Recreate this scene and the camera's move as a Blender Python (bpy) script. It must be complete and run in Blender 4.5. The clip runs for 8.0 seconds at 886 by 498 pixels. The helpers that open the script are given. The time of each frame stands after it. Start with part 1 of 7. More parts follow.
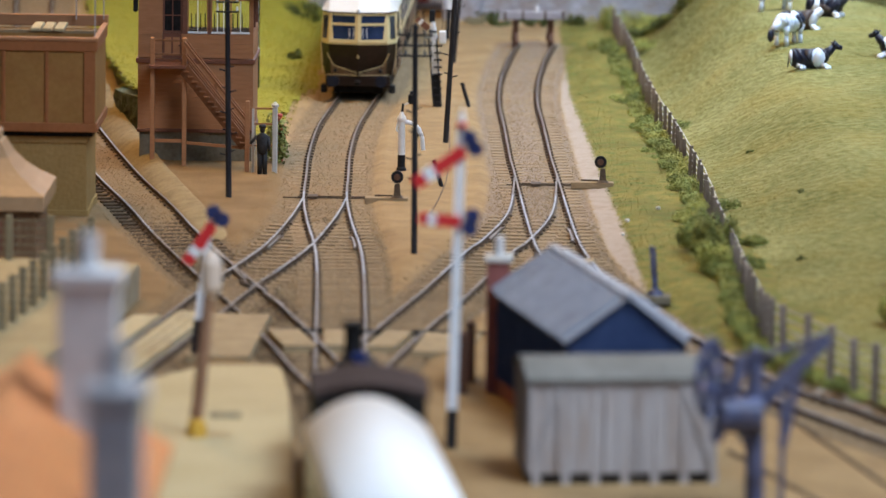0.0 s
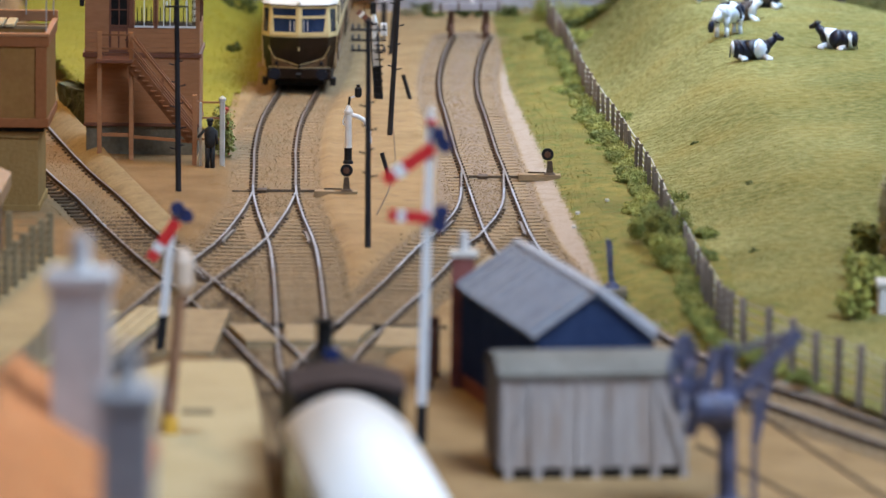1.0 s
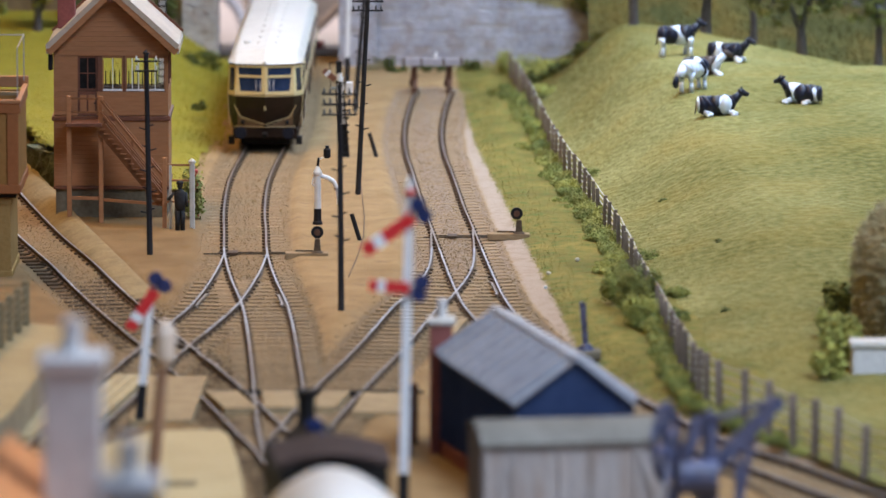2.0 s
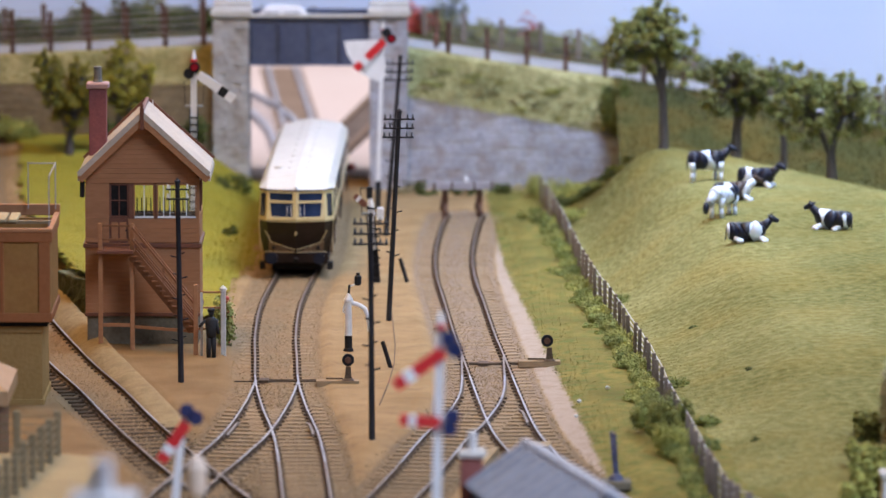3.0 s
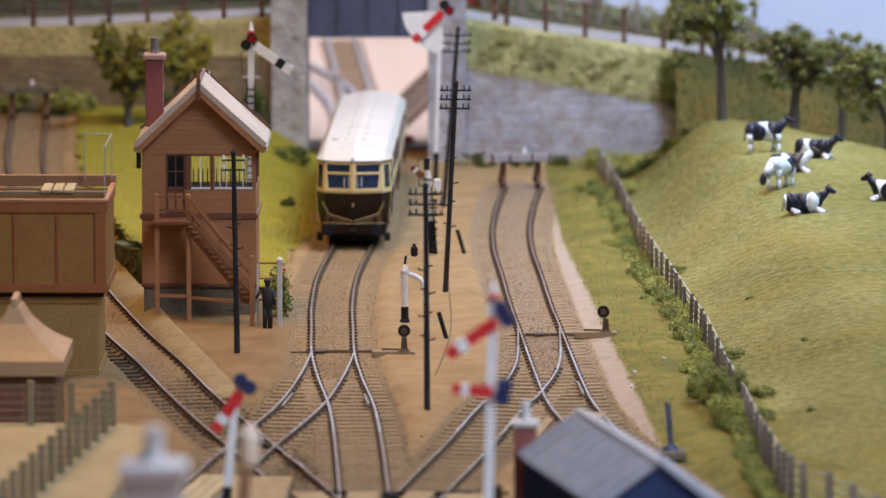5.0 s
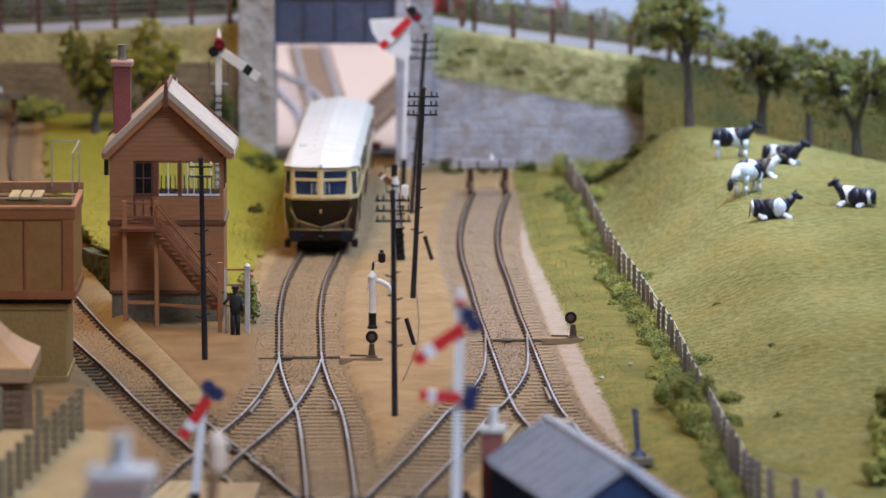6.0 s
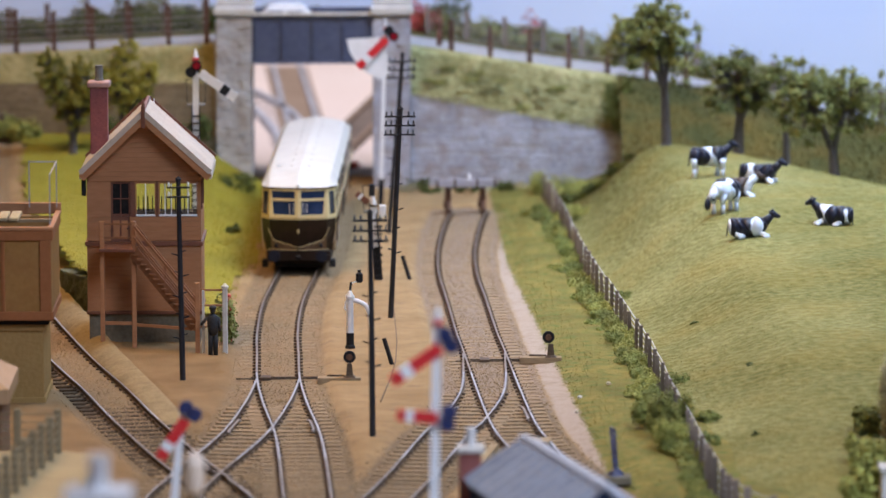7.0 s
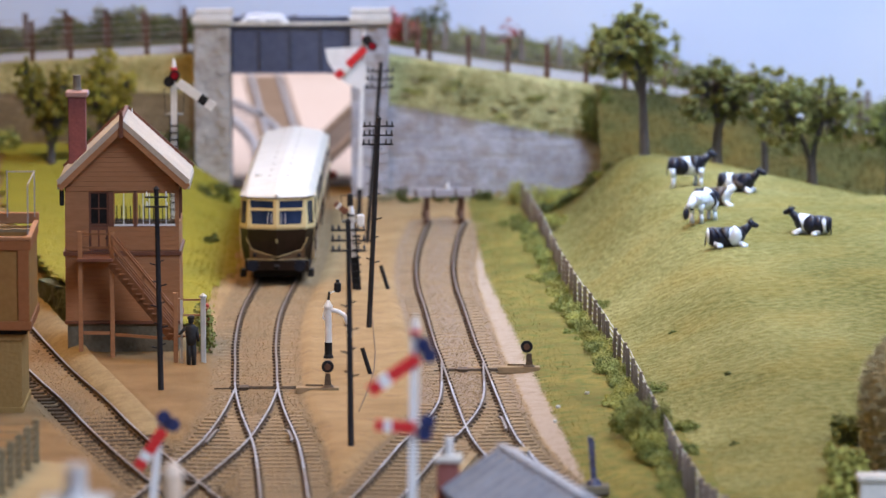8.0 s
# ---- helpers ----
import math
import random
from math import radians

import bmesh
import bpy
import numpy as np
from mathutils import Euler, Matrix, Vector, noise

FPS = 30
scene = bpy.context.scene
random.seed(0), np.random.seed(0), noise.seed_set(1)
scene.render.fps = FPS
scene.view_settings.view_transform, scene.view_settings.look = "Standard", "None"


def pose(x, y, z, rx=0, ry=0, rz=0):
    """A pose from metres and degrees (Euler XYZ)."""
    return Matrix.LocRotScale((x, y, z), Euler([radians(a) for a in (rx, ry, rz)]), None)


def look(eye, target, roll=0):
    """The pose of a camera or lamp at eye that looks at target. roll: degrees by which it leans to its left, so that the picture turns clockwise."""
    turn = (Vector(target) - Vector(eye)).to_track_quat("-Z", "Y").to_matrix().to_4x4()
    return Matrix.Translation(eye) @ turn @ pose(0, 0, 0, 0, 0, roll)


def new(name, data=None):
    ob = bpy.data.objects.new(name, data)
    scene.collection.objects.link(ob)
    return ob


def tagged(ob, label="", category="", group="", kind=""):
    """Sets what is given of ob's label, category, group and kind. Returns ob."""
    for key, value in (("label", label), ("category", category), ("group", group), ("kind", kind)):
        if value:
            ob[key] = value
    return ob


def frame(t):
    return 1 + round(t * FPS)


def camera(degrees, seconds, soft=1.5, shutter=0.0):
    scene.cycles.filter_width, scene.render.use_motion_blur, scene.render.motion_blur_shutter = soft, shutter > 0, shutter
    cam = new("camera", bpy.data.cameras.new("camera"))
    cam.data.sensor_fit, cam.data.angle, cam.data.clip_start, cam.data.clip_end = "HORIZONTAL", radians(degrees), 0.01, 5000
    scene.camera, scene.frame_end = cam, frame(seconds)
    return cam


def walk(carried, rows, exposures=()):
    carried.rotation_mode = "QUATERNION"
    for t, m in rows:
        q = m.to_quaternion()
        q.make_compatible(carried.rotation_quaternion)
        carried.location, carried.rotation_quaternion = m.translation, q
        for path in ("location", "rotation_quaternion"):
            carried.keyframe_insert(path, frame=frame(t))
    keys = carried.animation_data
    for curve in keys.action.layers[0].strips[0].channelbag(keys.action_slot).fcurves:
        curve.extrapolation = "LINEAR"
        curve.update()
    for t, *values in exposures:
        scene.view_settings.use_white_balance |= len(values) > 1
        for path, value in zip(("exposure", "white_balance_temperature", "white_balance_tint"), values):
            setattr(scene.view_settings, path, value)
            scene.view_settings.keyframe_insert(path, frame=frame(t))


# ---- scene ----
cam = camera(8.2, 8.0)
PATH = [
    (0, (0.1000, -2.3459, 0.3602), (0.0493, 0.0254, -0.0058), 0.759),
    (0.5, (0.0864, -2.3494, 0.3660), (0.0607, 0.0214, -0.0066), 0.900),
    (1, (0.0709, -2.3557, 0.3664), (0.0680, 0.0152, -0.0066), 0.665),
    (1.2, (0.0679, -2.3572, 0.3674), (0.0739, 0.0134, -0.0067), 0.497),
    (2.3, (0.0564, -2.3645, 0.3862), (0.0779, 0.0087, 0.0292), 0.123),
    (2.5, (0.0567, -2.3637, 0.3884), (0.0748, 0.0101, 0.0354), 0.117),
    (3, (0.0577, -2.3668, 0.3916), (0.0666, 0.0114, 0.0690), 0.099),
    (3.5, (0.0608, -2.3679, 0.3902), (0.0548, 0.0117, 0.0786), -0.019),
    (4, (0.0612, -2.3671, 0.3871), (0.0454, 0.0120, 0.0714), 0.067),
    (4.5, (0.0621, -2.3663, 0.3889), (0.0418, 0.0106, 0.0570), 0.002),
    (6, (0.0631, -2.3703, 0.3899), (0.0578, 0.0070, 0.0605), -0.016),
    (6.5, (0.0642, -2.3702, 0.3905), (0.0627, 0.0075, 0.0642), -0.126),
    (7, (0.0638, -2.3707, 0.3906), (0.0666, 0.0075, 0.0682), -0.160),
    (7.5, (0.0636, -2.3717, 0.3907), (0.0705, 0.0070, 0.0715), -0.208),
    (8, (0.0643, -2.3702, 0.3906), (0.0751, 0.0085, 0.0718), -0.165),
]
GRADE = [
    (0.0, -0.23, 6010, 12), (1.0, -0.18, 5890, 12), (2.5, -0.23, 5940, 17), (3.0, -0.21, 5890, 20), (3.5, -0.24, 5890, 20),
    (4.0, -0.31, 6130, 21), (4.5, -0.31, 6400, 21), (6.0, -0.31, 5890, 17), (7.0, -0.26, 5910, 19), (8.0, -0.17, 6010, 19),
]
walk(cam, [(t, look(e, g, r)) for t, e, g, r in PATH], GRADE)
cam.data.dof.use_dof = True
cam.data.dof.focus_distance = 2.58
cam.data.dof.aperture_fstop = 19.0

# ---------------------------------------------------------------- light
world = bpy.data.worlds.new("hall")
scene.world = world
world.use_nodes = True
world.node_tree.nodes["Background"].inputs[0].default_value = (0.75, 0.82, 1.0, 1)
world.node_tree.nodes["Background"].inputs[1].default_value = 0.03


def area_lamp(name, eye, target, sx, sy, watts, color, spread=180):
    d = bpy.data.lights.new(name, "AREA")
    d.shape, d.size, d.size_y, d.energy, d.color = "RECTANGLE", sx, sy, watts, color
    d.spread = math.radians(spread)
    ob = new(name, d)
    ob.matrix_world = look(eye, target)
    return ob


# lighting pelmet over the layout (a warm lamp and a cool one), daylight from a window, and added fill lamps
area_lamp("pelmet_warm_lamp", (-0.24, 0.20, 0.82), (-0.10, 0.21, 0.0), 0.42, 0.2, 4.1, (1.0, 0.58, 0.18), 140)
area_lamp("pelmet_cool_lamp", (0.34, 0.30, 0.95), (0.28, 0.44, 0.0), 0.3, 0.2, 3.5, (0.58, 0.78, 1.0), 84)
# added fill, out of view: lifts the painted sky and the back of the layout
area_lamp("backscene_fill", (0.36, 0.50, 0.62), (0.34, 0.86, 0.18), 0.34, 0.05, 3.8, (0.70, 0.84, 1.0))
# added fill with no known source: brightens the foreground and the near field
area_lamp("foreground_fill", (0.60, -0.92, 1.05), (0.26, -0.50, 0.0), 0.6, 0.5, 6.6, (0.78, 0.89, 1.0), 84)
area_lamp("window_light", (-0.5, -3.6, 0.9), (0.1, 0.0, 0.0), 1.6, 1.2, 1.2, (0.60, 0.76, 1.0))
# added cool fill on the faces turned to the camera
area_lamp("front_fill", (0.30, -1.35, 0.58), (0.20, -0.2, 0.0), 0.7, 0.15, 1.6, (0.52, 0.70, 1.0))
area_lamp("yard_lamp", (0.05, 1.25, 0.75), (0.0, 1.15, 0.0), 0.6, 0.3, 9, (1.0, 0.95, 0.93))

# ---------------------------------------------------------------- helpers (all sizes below in millimetres)
MM = 0.001
R = random.Random(7)


def mesh_of(bm, smooth=False):
    me = bpy.data.meshes.new("m")
    bmesh.ops.scale(bm, vec=(MM, MM, MM), verts=bm.verts)
    bmesh.ops.recalc_face_normals(bm, faces=bm.faces)
    bm.to_mesh(me)
    bm.free()
    if smooth:
        for p in me.polygons:
            p.use_smooth = True
    return me


def thing(name, label, category, loc=(0, 0, 0), rz=0, group="", kind=""):
    ob = new(name)
    ob.empty_display_size = 0.005
    ob.matrix_world = pose(loc[0] * MM, loc[1] * MM, loc[2] * MM, 0, 0, rz)
    return tagged(ob, label, category, group, kind)


def part(name, bm, material, parent=None, label="", smooth=False):
    me = mesh_of(bm, smooth) if isinstance(bm, bmesh.types.BMesh) else bm
    if not me.materials:
        for m in (material if isinstance(material, (list, tuple)) else (material,)):
            me.materials.append(m)
    ob = new(name, me)
    if parent:
        ob.parent = parent
    if label:
        ob["label"] = label
    return ob


def single(name, bm, material, label, category, loc=(0, 0, 0), rz=0, group="", kind="", smooth=False):
    ob = part(name, bm, material, None, "", smooth)
    ob.matrix_world = pose(loc[0] * MM, loc[1] * MM, loc[2] * MM, 0, 0, rz)
    return tagged(ob, label, category, group, kind)


def B():
    return bmesh.new()


def box(bm, x0, x1, y0, y1, z0, z1, bev=0.0, mat=0):
    vs = [bm.verts.new(p) for p in ((x0, y0, z0), (x1, y0, z0), (x1, y1, z0), (x0, y1, z0), (x0, y0, z1), (x1, y0, z1), (x1, y1, z1), (x0, y1, z1))]
    fs = [bm.faces.new([vs[i] for i in f]) for f in ((3, 2, 1, 0), (4, 5, 6, 7), (0, 1, 5, 4), (1, 2, 6, 5), (2, 3, 7, 6), (3, 0, 4, 7))]
    for f in fs:
        f.material_index = mat
    if bev:
        es = list({e for f in fs for e in f.edges})
        out = bmesh.ops.bevel(bm, geom=es, offset=bev, segments=1, affect="EDGES")
        for f in out["faces"]:
            f.material_index = mat
    return bm


def bxs(x0, x1, y0, y1, z0, z1, bev=0.0):
    return box(B(), x0, x1, y0, y1, z0, z1, bev)


def bar(bm, p, q, w, h, mat=0):
    """A square bar from p to q."""
    p, q = Vector(p), Vector(q)
    d = (q - p).normalized()
    s = d.cross(Vector((0, 0, 1)))
    s = (s if s.length > 1e-4 else Vector((1, 0, 0))).normalized()
    u = s.cross(d)
    c = [s * (w / 2) + u * (h / 2), s * (-w / 2) + u * (h / 2), s * (-w / 2) - u * (h / 2), s * (w / 2) - u * (h / 2)]
    a = [bm.verts.new(p + v) for v in c]
    b = [bm.verts.new(q + v) for v in c]
    for f in ([a[3], a[2], a[1], a[0]], b, *([a[i], a[(i + 1) % 4], b[(i + 1) % 4], b[i]] for i in range(4))):
        bm.faces.new(f).material_index = mat
    return bm


def strand(bm, pts, w, mat=0):
    """One unbroken thin strand through the points."""
    secs = []
    for i, c in enumerate(pts):
        a, b = Vector(pts[max(0, i - 1)]), Vector(pts[min(len(pts) - 1, i + 1)])
        d = (b - a).normalized()
        s = d.cross(Vector((0, 0, 1))).normalized() * (w / 2)
        u = s.cross(d).normalized() * (w / 2)
        c = Vector(c)
        secs.append([tuple(c + s + u), tuple(c - s + u), tuple(c - s - u), tuple(c + s - u)])
    return loft(bm, secs, mat)


def rod(bm, p, q, r0, r1=None, n=10, mat=0):
    r1 = r0 if r1 is None else r1
    p, q = Vector(p), Vector(q)
    d = (q - p).normalized()
    s = d.cross(Vector((0, 0, 1)))
    s = (s if s.length > 1e-4 else Vector((1, 0, 0))).normalized()
    u = s.cross(d)
    ring = [s * math.cos(2 * math.pi * i / n) + u * math.sin(2 * math.pi * i / n) for i in range(n)]
    a = [bm.verts.new(p + v * r0) for v in ring]
    b = [bm.verts.new(q + v * r1) for v in ring]
    fs = [bm.faces.new(list(reversed(a))), bm.faces.new(b)] + [bm.faces.new([a[i], a[(i + 1) % n], b[(i + 1) % n], b[i]]) for i in range(n)]
    for f in fs:
        f.material_index = mat
    return bm


def lathe(bm, prof, c=(0, 0, 0), n=14, mat=0):
    """Turned shape: prof of (radius, z)."""
    rings = [[bm.verts.new((c[0] + r * math.cos(2 * math.pi * i / n), c[1] + r * math.sin(2 * math.pi * i / n), c[2] + z)) for i in range(n)] for r, z in prof]
    for a, b in zip(rings, rings[1:]):
        for i in range(n):
            bm.faces.new([a[i], a[(i + 1) % n], b[(i + 1) % n], b[i]]).material_index = mat
    bm.faces.new(list(reversed(rings[0]))).material_index = mat
    bm.faces.new(rings[-1]).material_index = mat
    return bm


def prism(bm, pts, z0, z1, mat=0):
    a = [bm.verts.new((x, y, z0)) for x, y in pts]
    b = [bm.verts.new((x, y, z1)) for x, y in pts]
    n = len(pts)
    for f in (list(reversed(a)), b, *([a[i], a[(i + 1) % n], b[(i + 1) % n], b[i]] for i in range(n))):
        bm.faces.new(f).material_index = mat
    return bm


def loft(bm, sections, mat=0, caps=True):
    rings = [[bm.verts.new(p) for p in s] for s in sections]
    n = len(rings[0])
    for a, b in zip(rings, rings[1:]):
        for i in range(n):
            bm.faces.new([a[i], a[(i + 1) % n], b[(i + 1) % n], b[i]]).material_index = mat
    if caps:
        bm.faces.new(list(reversed(rings[0]))).material_index = mat
        bm.faces.new(rings[-1]).material_index = mat
    return bm


def ball(bm, c, rx, ry, rz, mat=0, seg=10):
    out = bmesh.ops.create_uvsphere(bm, u_segments=seg, v_segments=max(5, seg // 2 + 1), radius=1.0)
    for v in out["verts"]:
        v.co = Vector((c[0] + v.co.x * rx, c[1] + v.co.y * ry, c[2] + v.co.z * rz))
    for f in {f for v in out["verts"] for f in v.link_faces}:
        f.material_index = mat
    return bm


def smooth01(t):
    t = np.clip(t, 0.0, 1.0)
    return t * t * (3 - 2 * t)


def curve_pts(pts, step=4.0):
    """A smooth line through the points, sampled at even steps, with directions."""
    P = [np.array(p, float) for p in pts]
    P = [2 * P[0] - P[1]] + P + [2 * P[-1] - P[-2]]
    fine = []
    for i in range(1, len(P) - 2):
        for k in range(40):
            t = k / 40.0
            a, b, c, d = P[i - 1], P[i], P[i + 1], P[i + 2]
            fine.append(0.5 * (2 * b + (c - a) * t + (2 * a - 5 * b + 4 * c - d) * t * t + (3 * b - a - 3 * c + d) * t ** 3))
    fine.append(P[-2])
    fine = np.array(fine)
    s = np.concatenate([[0], np.cumsum(np.hypot(*np.diff(fine, axis=0).T))])
    n = max(2, int(s[-1] / step))
    u = np.linspace(0, s[-1], n + 1)
    c = np.stack([np.interp(u, s, fine[:, 0]), np.interp(u, s, fine[:, 1])], 1)
    d = np.gradient(c, axis=0)
    return c, d / np.linalg.norm(d, axis=1)[:, None]


def foliage(blobs, count, size, rng, soft=False):
    """Many small leaves scattered through uneven clumps: blobs of (x, y, z, rx, ry, rz)."""
    blobs = np.array(blobs, float)
    vol = (blobs[:, 3] * blobs[:, 4] * blobs[:, 5]) ** (2 / 3.0)
    pick = rng.choice(len(blobs), count, p=vol / vol.sum())
    d = rng.normal(size=(count, 3))
    d /= np.linalg.norm(d, axis=1)[:, None]
    rad = (np.abs(rng.normal(0, 0.75, count)) + 0.1 if soft else rng.uniform(0.55, 1.08, count))[:, None]
    c = blobs[pick, :3] + d * rad * blobs[pick, 3:]
    # leaves turn their faces outwards and up to the light
    nrm = d * 0.7 + rng.normal(size=(count, 3)) * 0.45 + np.array([0, 0, 0.7])
    a = np.cross(nrm, rng.normal(size=(count, 3)))
    a /= np.linalg.norm(a, axis=1)[:, None]
    b = np.cross(nrm, a)
    b /= np.linalg.norm(b, axis=1)[:, None]
    s = (size * rng.uniform(0.5, 1.3, count))[:, None]
    co = np.stack([c - a * s, c + b * s * 0.7, c + a * s, c - b * s * 0.7], 1).reshape(-1, 3)
    me = bpy.data.meshes.new("leaves")
    me.from_pydata((co * MM).tolist(), [], np.arange(count * 4).reshape(-1, 4).tolist())
    return me


def join_meshes(arrays):
    """One mesh out of (verts, faces) pairs."""
    vs, fs, k = [], [], 0
    for v, f in arrays:
        vs.append(v)
        fs.extend([[i + k for i in g] for g in f])
        k += len(v)
    me = bpy.data.meshes.new("joined")
    me.from_pydata((np.concatenate(vs) * MM).tolist(), [], fs)
    return me


# ---------------------------------------------------------------- materials
def surface(name, c1, c2, rough=0.7, big=60.0, fine=900.0, bump=0.3, metal=0.0, dirt=None, dirt_amt=0.35, island=0.0, stretch=(1, 1, 1), spec=0.35, depth=0.0004):
    """A painted or natural surface: two tones at two scales, a stain, and fine relief."""
    m = bpy.data.materials.new(name)
    m.use_nodes = True
    t = m.node_tree
    n, l = t.nodes, t.links
    s = n["Principled BSDF"]
    s.inputs["Roughness"].default_value = rough
    s.inputs["Metallic"].default_value = metal
    s.inputs["Specular IOR Level"].default_value = spec
    co = n.new("ShaderNodeTexCoord")
    mp = n.new("ShaderNodeMapping")
    mp.inputs["Scale"].default_value = stretch
    l.new(co.outputs["Object"], mp.inputs["Vector"])

    def tex(scale, detail=4.0):
        x = n.new("ShaderNodeTexNoise")
        x.inputs["Scale"].default_value, x.inputs["Detail"].default_value = scale, detail
        l.new(mp.outputs["Vector"], x.inputs["Vector"])
        return x

    def ramp(src, a, b):
        r = n.new("ShaderNodeMapRange")
        r.inputs["From Min"].default_value, r.inputs["From Max"].default_value = a, b
        l.new(src, r.inputs["Value"])
        return r.outputs["Result"]

    def mix(f, a, b):
        x = n.new("ShaderNodeMix")
        x.data_type = "RGBA"
        l.new(f, x.inputs["Factor"])
        for sock, val in ((x.inputs[6], a), (x.inputs[7], b)):
            if isinstance(val, tuple):
                sock.default_value = (*val, 1)
            else:
                l.new(val, sock)
        return x.outputs[2]

    tb, tf = tex(big), tex(fine, 2.0)
    add = n.new("ShaderNodeMath")
    add.operation = "ADD"
    l.new(ramp(tb.outputs["Fac"], 0.3, 0.7), add.inputs[0])
    l.new(ramp(tf.outputs["Fac"], 0.25, 0.75), add.inputs[1])
    col = mix(ramp(add.outputs[0], 0.35, 1.65), c1, c2)
    if dirt:
        td = tex(big * 2.7, 6.0)
        k = n.new("ShaderNodeMath")
        k.operation = "MULTIPLY"
        k.inputs[1].default_value = dirt_amt
        l.new(ramp(td.outputs["Fac"], 0.45, 0.75), k.inputs[0])
        col = mix(k.outputs[0], col, dirt)
    if island:
        g = n.new("ShaderNodeNewGeometry")
        o = n.new("ShaderNodeObjectInfo")
        a2 = n.new("ShaderNodeMath")
        a2.operation = "ADD"
        l.new(g.outputs["Random Per Island"], a2.inputs[0])
        l.new(o.outputs["Random"], a2.inputs[1])
        h = n.new("ShaderNodeHueSaturation")
        r = n.new("ShaderNodeMapRange")
        r.inputs["From Max"].default_value = 2.0
        r.inputs["To Min"].default_value, r.inputs["To Max"].default_value = 1 - island, 1 + island
        l.new(a2.outputs[0], r.inputs["Value"])
        l.new(r.outputs["Result"], h.inputs["Value"])
        l.new(col, h.inputs["Color"])
        col = h.outputs["Color"]
    l.new(col, s.inputs["Base Color"])
    if bump:
        bp = n.new("ShaderNodeBump")
        bp.inputs["Strength"].default_value, bp.inputs["Distance"].default_value = bump, depth
        l.new(add.outputs[0], bp.inputs["Height"])
        l.new(bp.outputs["Normal"], s.inputs["Normal"])
    return m


def clear_glass(name, tint, rough=0.03):
    m = bpy.data.materials.new(name)
    m.use_nodes = True
    t = m.node_tree
    s = t.nodes["Principled BSDF"]
    s.inputs["Base Color"].default_value = (*tint, 1)
    s.inputs["Roughness"].default_value = rough
    s.inputs["Transmission Weight"].default_value = 1.0
    s.inputs["IOR"].default_value = 1.45
    return m


M_RAIL = surface("rail_steel", (0.21, 0.21, 0.225), (0.32, 0.32, 0.34), 0.40, 40, 500, 0.1, metal=0.5, dirt=(0.13, 0.095, 0.07), dirt_amt=0.7)
M_RAILDULL = surface("dull_rail", (0.10, 0.072, 0.052), (0.20, 0.15, 0.11), 0.45, 40, 500, 0.1, metal=0.2, dirt=(0.12, 0.075, 0.045), dirt_amt=0.8)
M_RAILBROWN = surface("rusty_rail", (0.13, 0.10, 0.08), (0.22, 0.18, 0.145), 0.45, 40, 500, 0.1, metal=0.3, dirt=(0.10, 0.065, 0.04), dirt_amt=0.7)
M_RAILSIDE = surface("rail_rust", (0.085, 0.056, 0.036), (0.15, 0.10, 0.062), 0.8, 60, 700, 0.2, spec=0.15)
M_SLEEPER = surface("sleeper_timber", (0.21, 0.145, 0.082), (0.34, 0.24, 0.135), 0.9, 80, 900, 0.4, island=0.25, stretch=(0.3, 1, 1), spec=0.15)
M_SLEEPERDARK = surface("dark_sleeper_timber", (0.05, 0.033, 0.02), (0.11, 0.074, 0.042), 0.9, 80, 900, 0.4, island=0.25, stretch=(0.3, 1, 1), spec=0.15)
M_CHAIR = surface("rail_chair_iron", (0.07, 0.048, 0.032), (0.13, 0.09, 0.058), 0.75, 200, 900, 0.2, spec=0.15)
M_PATHB = surface("crossing_board", (0.40, 0.32, 0.175), (0.50, 0.41, 0.235), 0.8, 50, 800, 0.25, dirt=(0.28, 0.20, 0.11), dirt_amt=0.5, stretch=(1, 0.2, 1))
M_SLAB = surface("worn_crossing_slab", (0.31, 0.225, 0.12), (0.40, 0.30, 0.165), 0.9, 50, 900, 0.35, dirt=(0.20, 0.135, 0.075), dirt_amt=0.6)
M_PLAT = surface("platform_top", (0.46, 0.355, 0.18), (0.54, 0.43, 0.235), 0.85, 25, 700, 0.25, dirt=(0.36, 0.265, 0.14))
M_PLATSIDE = surface("platform_face", (0.30, 0.24, 0.15), (0.42, 0.34, 0.22), 0.85, 60, 500, 0.3, dirt=(0.15, 0.1, 0.06))
M_TIMBER = surface("box_timber", (0.34, 0.16, 0.072), (0.42, 0.205, 0.098), 0.65, 60, 900, 0.12, dirt=(0.30, 0.135, 0.06), stretch=(0.25, 1, 1), spec=0.2)
M_STAIR = surface("stair_timber", (0.20, 0.09, 0.042), (0.28, 0.13, 0.062), 0.7, 60, 900, 0.15, dirt=(0.15, 0.065, 0.03), spec=0.15)
M_TRIMBROWN = surface("dark_brown_paint", (0.14, 0.055, 0.034), (0.20, 0.085, 0.05), 0.55, 80, 900, 0.12)
M_WHITE = surface("white_paint", (0.74, 0.74, 0.76), (0.82, 0.82, 0.82), 0.45, 90, 900, 0.06, dirt=(0.45, 0.43, 0.4), dirt_amt=0.25)
M_BLACK = surface("black_paint", (0.010, 0.010, 0.012), (0.024, 0.024, 0.027), 0.6, 120, 900, 0.1, spec=0.15)
M_RED = surface("signal_red", (0.55, 0.02, 0.025), (0.66, 0.04, 0.04), 0.42, 120, 900, 0.05)
M_REDLENS = surface("dark_red_lens", (0.20, 0.008, 0.018), (0.30, 0.015, 0.025), 0.2, 120, 900, 0.0)
M_NAVY = surface("dark_blue_lens", (0.012, 0.02, 0.075), (0.03, 0.04, 0.13), 0.25, 120, 900, 0.05)
